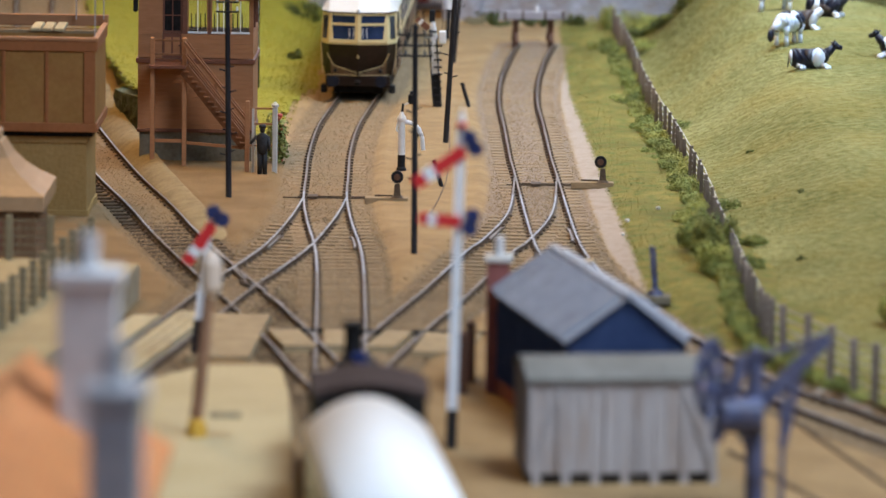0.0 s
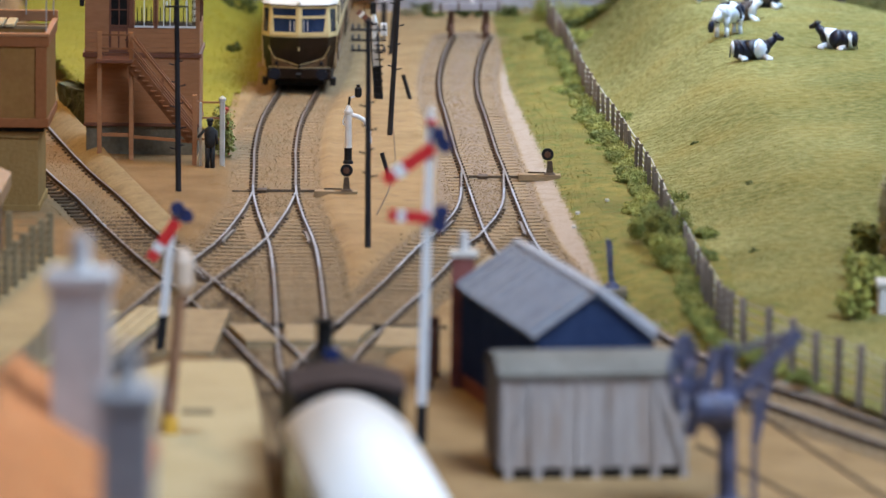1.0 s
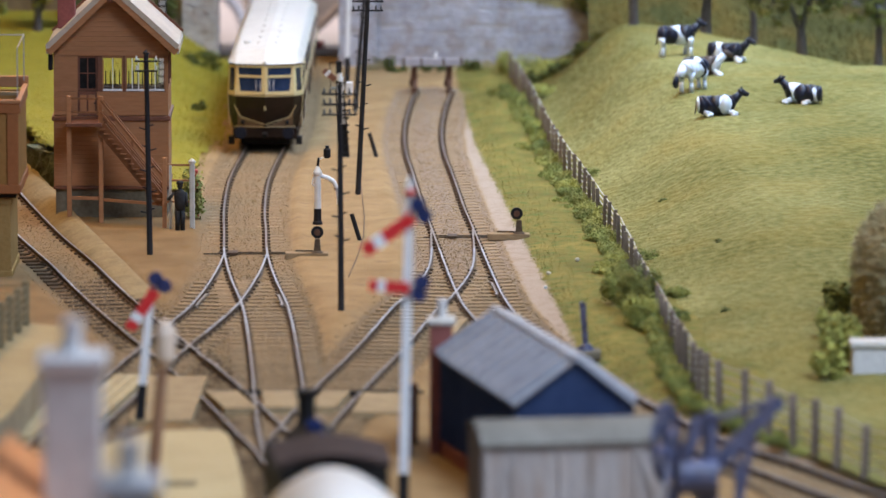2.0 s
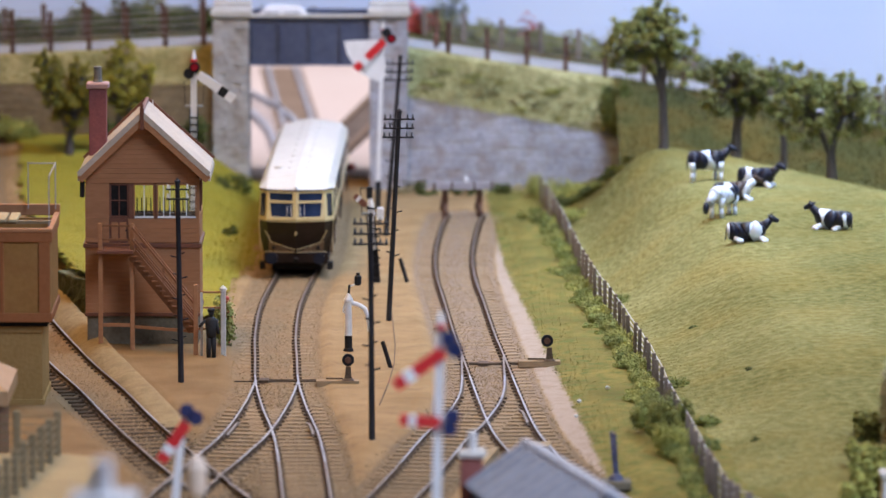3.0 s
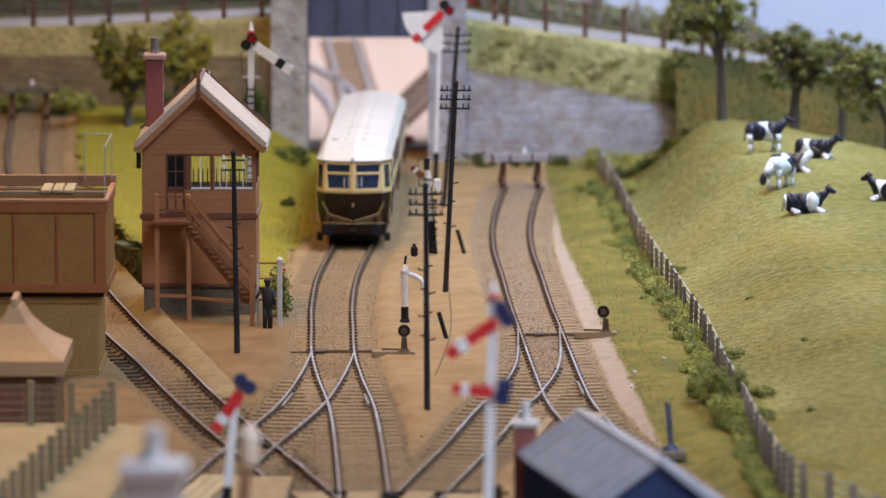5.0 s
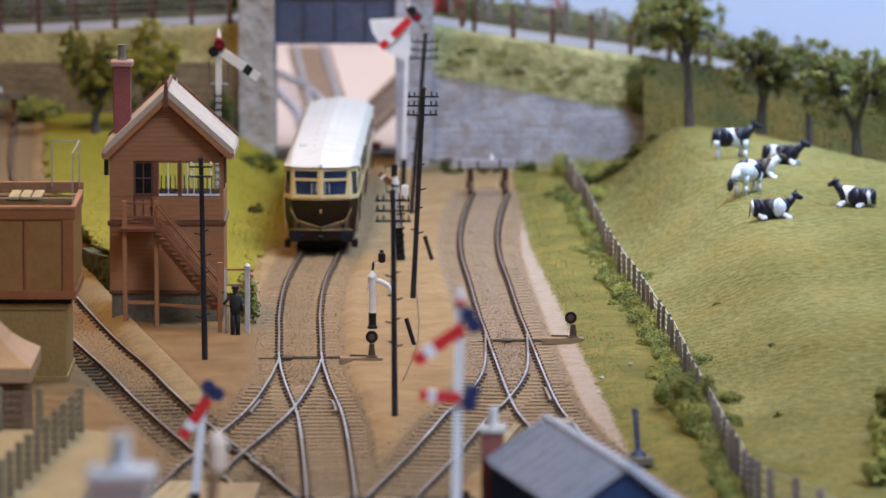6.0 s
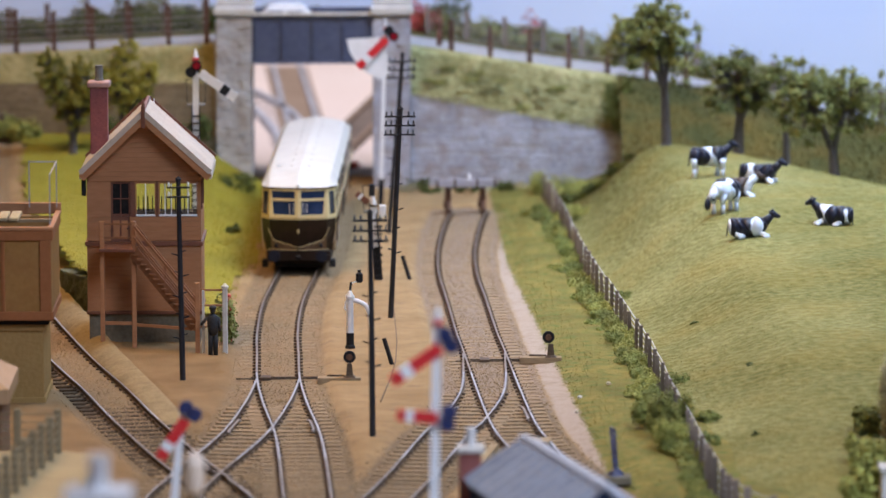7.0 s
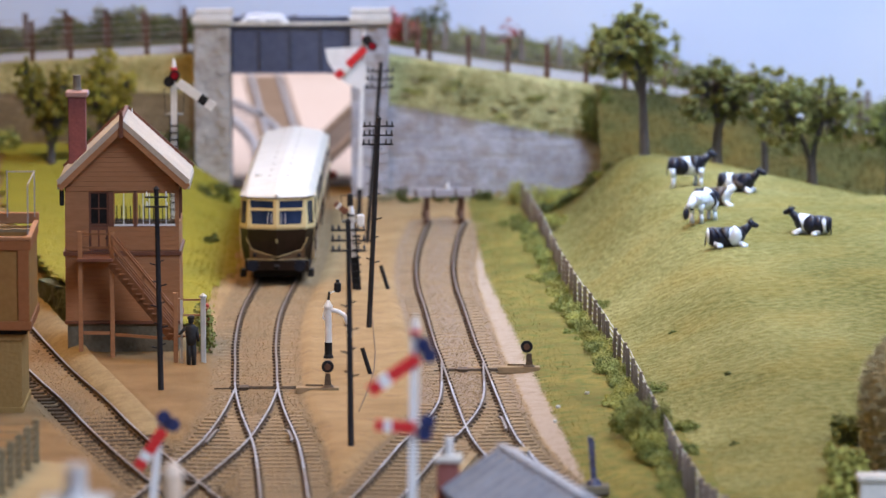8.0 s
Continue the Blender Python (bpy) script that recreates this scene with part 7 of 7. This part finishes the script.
# toy car on the bridge
car = thing("toy_car", "small white saloon car on the bridge", "car", (-13, 768, 72.5))
part("body", loft(B(), [[(x, sy * w, z) for sy, z in ((-1, 3), (1, 3), (1, 9.5), (-1, 9.5))] for x, w in ((-24, 9.5), (-22, 10.5), (22, 10.5), (24, 9))]), M_WHITE, car)
part("cabin", loft(B(), [[(sx * a + 1.0, sy * b, z) for sx, sy in ((-1, -1), (1, -1), (1, 1), (-1, 1))] for a, b, z in ((15, 10, 9.5), (12.5, 9, 14), (8.5, 7.6, 18.2), (4, 6, 18.8))]), M_WHITE, car, "white rounded cabin")
for x in (-9, 1.2):
    part("window", bxs(x, x + 8.5, -9.6, -8.2, 11.2, 16.2, 0.4), M_PANE, car)
for sx in (-13, 13):
    for sy in (-9.5, 9.5):
        part("wheel", rod(B(), (sx, sy - 1, 3.4), (sx, sy + 1, 3.4), 3.4, n=16), M_UNDER, car)

# ---------------------------------------------------------------- trees, bushes, hedges, haystack
def tree(loc, trunk, lobes, leafcount, leafsize, leaf, label, seed, r0=2.6):
    """A tapered trunk that forks into limbs, each lobe of the crown a spray of leafy clumps."""
    th = thing("tree", label, "tree", loc, group="trees")
    rr = random.Random(seed)
    g = np.random.RandomState(seed)
    bm = B()
    h = trunk
    lean = rr.uniform(-1, 1)
    rod(bm, (0, 0, -4), (0.3, 0, 1), r0 * 1.6, r0 * 1.05, 9)
    rod(bm, (0.3, 0, 1), (lean, 0, h), r0 * 1.05, r0 * 0.78, 9)
    blobs = []
    for cx, cy, cz, rx, ry, rz in lobes:
        k0 = (cx * 0.35 + lean, cy * 0.35, h + (cz - h) * 0.4)
        mid = (cx * 0.8, cy * 0.8, cz - rz * 0.25)
        rod(bm, (lean, 0, h - 1.5), k0, r0 * 0.66, r0 * 0.5, 7)
        rod(bm, k0, mid, r0 * 0.5, r0 * 0.3, 7)
        n = int(22 + rx * 1.5)
        for k in range(n):
            a = 2.4 * k + rr.uniform(-0.5, 0.5)
            e = 1 - 2 * (k + 0.5) / n
            q = math.sqrt(1 - e * e)
            f = rr.uniform(0.35, 1.08)
            tip = (cx + rx * q * math.cos(a) * f, cy + ry * q * math.sin(a) * f, cz + rz * e * f)
            rod(bm, mid, tip, r0 * 0.2, r0 * 0.06, 5)
            b = rr.uniform(0.09, 0.19)
            blobs.append((*tip, rx * b * 1.25, ry * b * 1.25, rz * b * rr.uniform(0.6, 0.95)))
            if rr.random() < 0.6:
                t2 = tuple(tip[i] + rr.uniform(-1, 1) * (rx, ry, rz)[i] * 0.3 for i in range(3))
                rod(bm, tip, t2, r0 * 0.06, r0 * 0.03, 4)
                blobs.append((*t2, rx * 0.12, ry * 0.12, rz * 0.12))
    part("trunk", bm, M_BARK, th, "dark bark trunk and limbs")
    part("crown", foliage(blobs, int(leafcount * 2.4), leafsize * 0.72, g, True), leaf, th, "uneven leafy crown")
    return th


def hz(x, y):
    return float(hill(np.array([x]), np.array([y]))[0])


tree((175.5, 606, hz(175.5, 606) + 0.3), 29, [(3, 0, 50, 13, 12, 19), (-15, 0, 52, 15, 11, 16), (-6, 0, 61, 13, 10, 11)], 13500, 0.86, M_LEAF, "tall model tree with a slim dark trunk and open crown", 1, 2.3)
tree((209.5, 590, hz(209.5, 590) + 0.3), 16, [(-2, 0, 35, 16, 12, 15), (8, 0, 30, 9, 8, 11)], 9600, 0.86, M_LEAF, "rounded model tree with a forked trunk", 2, 2.6)
tree((254.2, 562, hz(254.2, 562) + 0.3), 15, [(-13, 0, 38, 15, 12, 17), (8, 0, 39, 13, 11, 18)], 12600, 0.86, M_LEAF, "leafy model tree on the field crest", 3, 2.6)
tree((236, 640, 20), 24, [(-2, 0, 44, 11, 10, 14)], 3600, 0.78, M_LEAFMID, "slender model tree standing behind the crest", 4, 1.8)
tree((297, 640, 10), 22, [(-3, 0, 38, 14, 12, 13)], 3900, 0.78, M_LEAFMID, "small model tree at the field edge", 5, 2.0)
tree((-118, 700, 22), 10, [(-9, 0, 38, 9, 9, 13), (-1, 0, 26, 12, 10, 14), (6, 0, 42, 8, 8, 9), (-13, 0, 48, 6, 7, 6), (9, 0, 30, 8, 8, 10)], 12500, 0.9, M_LEAFOLIVE, "dense olive green bushy tree before the wall", 6, 2.2)
tree((-92, 704, 22), 12, [(-4, 0, 36, 10, 9, 14), (7, 0, 28, 10, 8, 13), (0, 0, 50, 8, 7, 9), (12, 0, 40, 6, 6, 8)], 10500, 0.9, M_LEAFOLIVE, "uneven yellow-green tree leaning on the wall", 7, 2.0)


def bush(loc, rx, ry, rz, count, leaf, label, seed, size=1.2):
    rr = random.Random(seed)
    g = np.random.RandomState(seed)
    blobs = [(rr.uniform(-0.7, 0.7) * rx, rr.uniform(-0.6, 0.6) * ry, rz * rr.uniform(0.2, 0.75), rx * rr.uniform(0.3, 0.5), ry * rr.uniform(0.3, 0.5), rz * rr.uniform(0.3, 0.45)) for _ in range(8)]
    me = foliage(blobs, count, size, g)
    me.materials.append(leaf)
    ob = new("bush", me)
    ob.matrix_world = pose(loc[0] * MM, loc[1] * MM, loc[2] * MM)
    return tagged(ob, label, "bush", group="bushes")


rr = random.Random(17)
for k in range(84):
    y = 640 - k * 9.2 + rr.uniform(-8, 8)
    w = abs(rr.gauss(0, 4.5)) + 1.5
    x = float(along(FENCE, y)) - w
    s = rr.uniform(0.6, 1.15) * (1.15 if w < 7 else 0.75)
    bush((x, y, 0.2), 5.0 * s, 8.0 * s, (5.0 if w < 6 else 3.4) * s, int(1500 * s), M_LEAFBUSH if rr.random() < 0.6 else M_LEAFMID, "low yellow-green bush at the foot of the fence", 100 + k, 0.36)
for x, y, sx, sz, n in ((151, -36, 7, 17, 1500), (146, -12, 7, 12, 900), (160, -26, 6, 16, 900), (153, -4, 7, 15, 900), (151, 34, 6, 11, 700), (153, -64, 7, 13, 700), (168, -48, 6, 5, 500), (160, 100, 6, 5, 400), (168, 6, 8, 4, 400), (146, 330, 5, 4, 300), (134, 600, 8, 6, 500), (119, 705, 8, 14, 800), (131, 705, 10, 9, 700)):
    bush((x, y, hz(x, y) if x > float(along(FENCE, y)) else 0.5), sx, sx * 1.2, sz, n * 4, M_LEAFBUSH if rr.random() < 0.5 else M_LEAFMID, "fuller green bush beside the fence", int(x * 7 + y), 0.42)
bush((156.5, 748, 24), 8, 5, 30, 5200, M_LEAFMID, "upright dark green bush at the wall end", 330, 0.8)
for k, (x, y) in enumerate(((-152, 746), (-182, 748), (-140, 742), (-196, 744), (-96, 742), (-60, 742), (-75, 738))):
    bush((x, y, float(rise(y)) - 1), 13, 9, 12, 900, M_LEAFBUSH if k < 4 else M_LEAFDARK, "yellowish bush at the foot of the wall", 340 + k, 1.2)
for k in range(14):
    x = 48 + k * 6.5
    bush((x, 735 + 8 * math.sin(k * 2.1), -1.5), 6, 5, 4.5 + 2.5 * math.sin(k * 1.7), 320, M_LEAFDARK if k % 3 else M_STRAW, "low dark tuft at the foot of the stone wall", 500 + k, 0.8)
for k in range(30):
    x = rr.uniform(56, 152)
    y = rr.uniform(757, 768)
    lo = wall_top_right(x) - 0.5
    z = lo + (float(road_z(x)) - lo) * float(smooth01((y - 755) / 22)) ** 0.8
    s = rr.uniform(0.6, 1.3)
    bush((x, y, z - 1), 5 * s, 4 * s, 2.2 * s, int(260 * s), (M_BANK, M_STRAW, M_LEAFBUSH)[k % 3], "dry tussock on the bank above the wall", 600 + k, 0.6)
for k in range(11):
    x, y = 127 + k * 3.2, 668 - 3.5 * k
    bush((x, y, hz(x, y) - 0.6), 4.5, 6, 4.4 + 1.2 * math.sin(k * 1.9), 500, M_LEAFDARK if k % 3 else M_LEAFMID, "dark green growth along the field edge", 700 + k, 0.6)
bush((-26, 222, -0.5), 6, 6, 22, 1100, M_LEAF, "green bush beside the signal box", 350, 1.0)
bush((-32, 520, 7), 3.2, 4, 3.5, 300, M_LEAFDARK, "small dark tuft on the lime slope", 351, 0.8)
for x, y in ((-38, 690), (-52, 700), (-66, 705), (-34, 716)):
    bush((x, y, 3), 11, 8, 9, 600, M_LEAFDARK, "low dark green growth by the abutment", int(400 - x), 1.0)
for x, y in ((173.5, 213), (190, 90), (205, 330), (186, -40)):
    bush((x, y, hz(x, y) - 0.6), 2.2, 2.2, 1.8, 90, M_LEAFDARK, "tiny dark tuft in the field", int(x + y), 0.6)


# dense leafy growth along the inner side of the field fence
rh = random.Random(77)
for k in range(58):
    y = 330 - k * 11.5 + rh.uniform(-4, 4)
    x = float(along(FENCE, y)) - rh.uniform(2.5, 7.5)
    s = rh.uniform(0.75, 1.25)
    bush((x, y, 0.3), 4.6 * s, 7.5 * s, 4.2 * s, int(1300 * s), (M_LEAFBUSH, M_LEAFMID, M_LEAFMID)[k % 3], "low leafy green growth along the fence", 1300 + k, 0.36)


def hedge(x0, x1, y, h, leaf, seed, count, label):
    g = np.random.RandomState(seed)
    blobs = []
    for x in np.arange(x0, x1, 5.0):
        hh = h * g.uniform(0.5, 1.15)
        blobs.append((x, y + g.uniform(-3, 3), float(road_z(x)) + 2 + hh * 0.45, 6, 5, hh * 0.6))
    me = foliage(blobs, count, 1.4, g)
    me.materials.append(leaf)
    tagged(new("hedge", me), label, "hedge", kind="stuff")


hedge(-290, -45, 842, 12, M_LEAFDARK, 51, 9000, "dark green hedge behind the road")
hedge(-120, -60, 846, 16, M_LEAF, 52, 2600, "taller green hedge clumps behind the road")
hedge(50, 330, 842, 11, M_LEAF, 53, 9000, "mixed green hedge behind the road")
hedge(52, 66, 838, 20, M_LEAFRED, 54, 500, "red flowering shrub beside the bridge")
hedge(62, 78, 843, 21, M_LEAFDARK, 55, 900, "dark shrub beside the bridge")
hedge(112, 120, 846, 16, M_LEAFRED, 56, 160, "red blossom over the hedge")
hedge(-290, 330, 860, 8, M_LEAFDARK, 57, 7000, "distant low hedge line")


def haystack():
    g = np.random.RandomState(77)
    th = thing("haystack", "tall straw haystack in the field corner", "haystack", (247, -105, 3))
    core = loft(B(), [[(rx * math.cos(a), ry * math.sin(a), z) for a in [2 * math.pi * i / 14 for i in range(14)]] for rx, ry, z in ((15, 34, -3), (16, 36, 20), (15, 34, 36), (9, 22, 46), (2, 8, 52))])
    part("core", core, M_STRAW, th)
    n = 5200
    a, z = g.uniform(0, 6.283, n), g.uniform(0, 50, n)
    k = np.interp(z, [0, 20, 36, 46, 52], [1.0, 1.05, 1.0, 0.62, 0.15])
    p = np.stack([15.4 * k * np.cos(a), 35 * k * np.sin(a), z], 1)
    d = np.stack([g.normal(0, 1, n), g.normal(0, 1, n), g.normal(0, 0.35, n)], 1)
    d = d / np.linalg.norm(d, axis=1)[:, None] * g.uniform(1.5, 4.0, n)[:, None]
    w = np.cross(d, g.normal(size=(n, 3)))
    w = w / np.linalg.norm(w, axis=1)[:, None] * 0.2
    v = np.stack([p - d - w, p - d + w, p + d + w, p + d - w], 1).reshape(-1, 3)
    me = bpy.data.meshes.new("straw")
    me.from_pydata((v * MM).tolist(), [], np.arange(n * 4).reshape(-1, 4).tolist())
    part("straw", me, M_STRAW, th, "loose straw stalks")


haystack()
tr = thing("stone_trough", "small pale blue-grey stone trough beside the haystack", "trough", (229, -180, hz(229, -180)))
part("block", bxs(-5.5, 8, -5, 5, -1.5, 9.5, 0.4), M_CHIMSTONE, tr)
part("slab", bxs(-6.3, 8.8, -5.8, 5.8, 9.5, 11.6, 0.4), M_CAP, tr, "pale stone slab")
for x, y, s in ((219, -165, 1.0), (214, -190, 0.9), (221, -120, 0.8), (226, -60, 0.9), (222, -145, 1.1)):
    bush((x, y, hz(x, y)), 7 * s, 9 * s, 13 * s, int(1100 * s), M_LEAFBUSH, "leafy green bush beside the haystack", int(x + 2 * y + 900), 1.1)


# ---------------------------------------------------------------- model cows
# white tinted blue: the cool light on the cows is put into the paint
M_COWWHITE = surface("cow_white", (0.70, 0.77, 0.91), (0.78, 0.83, 0.93), 0.5, 90, 500, 0.0)


def cow_paint(seed):
    """White hide with large black patches."""
    m = bpy.data.materials.new("cow_hide")
    m.use_nodes = True
    t = m.node_tree
    n, l = t.nodes, t.links
    s = n["Principled BSDF"]
    s.inputs["Roughness"].default_value = 0.45
    co = n.new("ShaderNodeTexCoord")
    mp = n.new("ShaderNodeMapping")
    mp.inputs["Location"].default_value = (seed * 0.37, seed * 0.21, seed * 0.11)
    x = n.new("ShaderNodeTexNoise")
    x.inputs["Scale"].default_value, x.inputs["Detail"].default_value = 110.0, 1.0
    l.new(co.outputs["Object"], mp.inputs["Vector"])
    l.new(mp.outputs["Vector"], x.inputs["Vector"])
    r = n.new("ShaderNodeMapRange")
    r.inputs["From Min"].default_value, r.inputs["From Max"].default_value = 0.50, 0.53
    l.new(x.outputs["Fac"], r.inputs["Value"])
    mx = n.new("ShaderNodeMix")
    mx.data_type = "RGBA"
    mx.inputs[6].default_value, mx.inputs[7].default_value = (0.010, 0.011, 0.02, 1), (0.72, 0.79, 0.92, 1)
    l.new(r.outputs["Result"], mx.inputs["Factor"])
    l.new(mx.outputs[2], s.inputs["Base Color"])
    return m


def model_cow(loc, rz, lying, label, seed, graze=False, bands=(1, 1, 2, 1, 1, 1), dark=None):
    """A plain small cow shape in one mesh, its hide in broad bands: 0 patchy, 1 dark, 2 white."""
    bm = B()
    zb = 5.2 if lying else 11.0
    wob = lambda x, i: x + (1.5 * math.sin(2 * pi * i / 12 * 2 + seed * 1.7 + x) + 0.9 * math.cos(2 * pi * i / 12 + seed) if abs(x) < 7 else 0)
    ring = lambda x, ry, rz_, z: [(wob(x, i), ry * math.cos(2 * pi * i / 12), z + rz_ * math.sin(2 * pi * i / 12)) for i in range(12)]
    rings = [ring(-10.6, 1.2, 1.6, zb + 0.8), ring(-9.6, 3.6, 4.0, zb + 0.5), ring(-6.2, 4.5, 4.9, zb), ring(-1.5, 4.5, 4.8, zb - 0.2), ring(2.6, 4.7, 5.1, zb - 0.1), ring(6.6, 4.0, 4.7, zb + 0.5), ring(9.6, 2.3, 2.9, zb + 1.4)]
    for a, b, m in zip(rings, rings[1:], bands):
        loft(bm, [a, b], m)
    if graze:
        rod(bm, (8, 0, zb + 1), (13, -1, zb - 3.2), 2.6, 1.7, 9, 2)
        ball(bm, (14.5, -1, zb - 5.5), 2.2, 1.6, 3.1, 1, 9)
        hx, hzz = 13.5, zb - 3.2
    else:
        rod(bm, (7.6, 0, zb + 1.6), (12.3, 0, zb + 5.4), 2.8, 1.7, 9, bands[5])
        ball(bm, (13.0, 0, zb + 6.2), 2.1, 1.8, 1.9, 1, 9)
        rod(bm, (13.2, 0, zb + 6.0), (16.6, 0, zb + 4.9), 1.6, 1.05, 9, 1)
        hx, hzz = 12.4, zb + 7.3
    for s in (-1, 1):
        rod(bm, (hx, s * 1.2, hzz), (hx - 0.6, s * 3.2, hzz + 0.2), 0.6, 0.25, 6, 1)
        rod(bm, (hx + 0.3, s * 0.8, hzz + 0.4), (hx + 0.7, s * 1.5, hzz + 1.9), 0.3, 0.1, 5, 1)
    if lying:
        for x, s in ((6, -1), (5, 1), (-7, -1), (-6, 1)):
            rod(bm, (x, s * 2.8, 2.4), (x + 4.2, s * 4.4, 1.1), 1.5, 0.9, 7, 2)
            rod(bm, (x + 4.2, s * 4.4, 1.1), (x + 1.0, s * 5.0, 0.8), 0.9, 0.8, 7, 2)
    else:
        for x, s in ((7, -1), (5.2, 1), (-8.6, -1), (-7, 1)):
            rod(bm, (x, s * 2.4, zb - 1), (x + 0.4, s * 2.4, 5), 2.0, 1.15, 8, 2)
            rod(bm, (x + 0.4, s * 2.4, 5), (x, s * 2.4, 0), 1.1, 1.25, 8, 2)
    rod(bm, (-10.4, 0, zb + 2), (-11.2, 0.5, zb - 5 if not lying else 1.0), 0.4, 0.3, 6, 1)
    bmesh.ops.scale(bm, vec=(0.85, 0.9, 0.9), verts=bm.verts)
    return single("model_cow", bm, [cow_paint(seed), dark or M_COWDARK, M_COWWHITE], label, "model cow", loc, rz, group="model cows", smooth=True)


M_COWDARK = surface("cow_dark", (0.008, 0.010, 0.022), (0.022, 0.024, 0.045), 0.35, 90, 500, 0.0)
M_COWBROWN = surface("cow_brown", (0.05, 0.032, 0.025), (0.09, 0.06, 0.045), 0.45, 90, 500, 0.0)
COWS = [
    (201, 320, 8, True, False, (2, 1, 1, 0, 2, 1), None, "black and white model cow lying with raised head"),
    (191, 485, 8, False, False, (1, 1, 1, 2, 0, 1), None, "black model cow with a white saddle standing on the crest"),
    (240.5, 346, 150, True, False, (1, 0, 1, 1, 2, 1), None, "black and white model cow lying turned away"),
    (194, 386, 232, False, True, (1, 1, 0, 2, 2, 2), None, "black and white model cow grazing"),
    (213, 464, -20, True, False, (1, 1, 2, 1, 1, 1), None, "dark model cow lying behind the others"),
    (200, 428, 10, True, False, (1, 0, 2, 1, 1, 2), M_COWBROWN, "brown and white model cow lying beside the black one"),
]
for k, (x, y, rz, lying, gz, bands, dark, lab) in enumerate(COWS):
    model_cow((x, y, hz(x, y) - 0.3), rz, lying, lab, k + 1, gz, bands, dark)
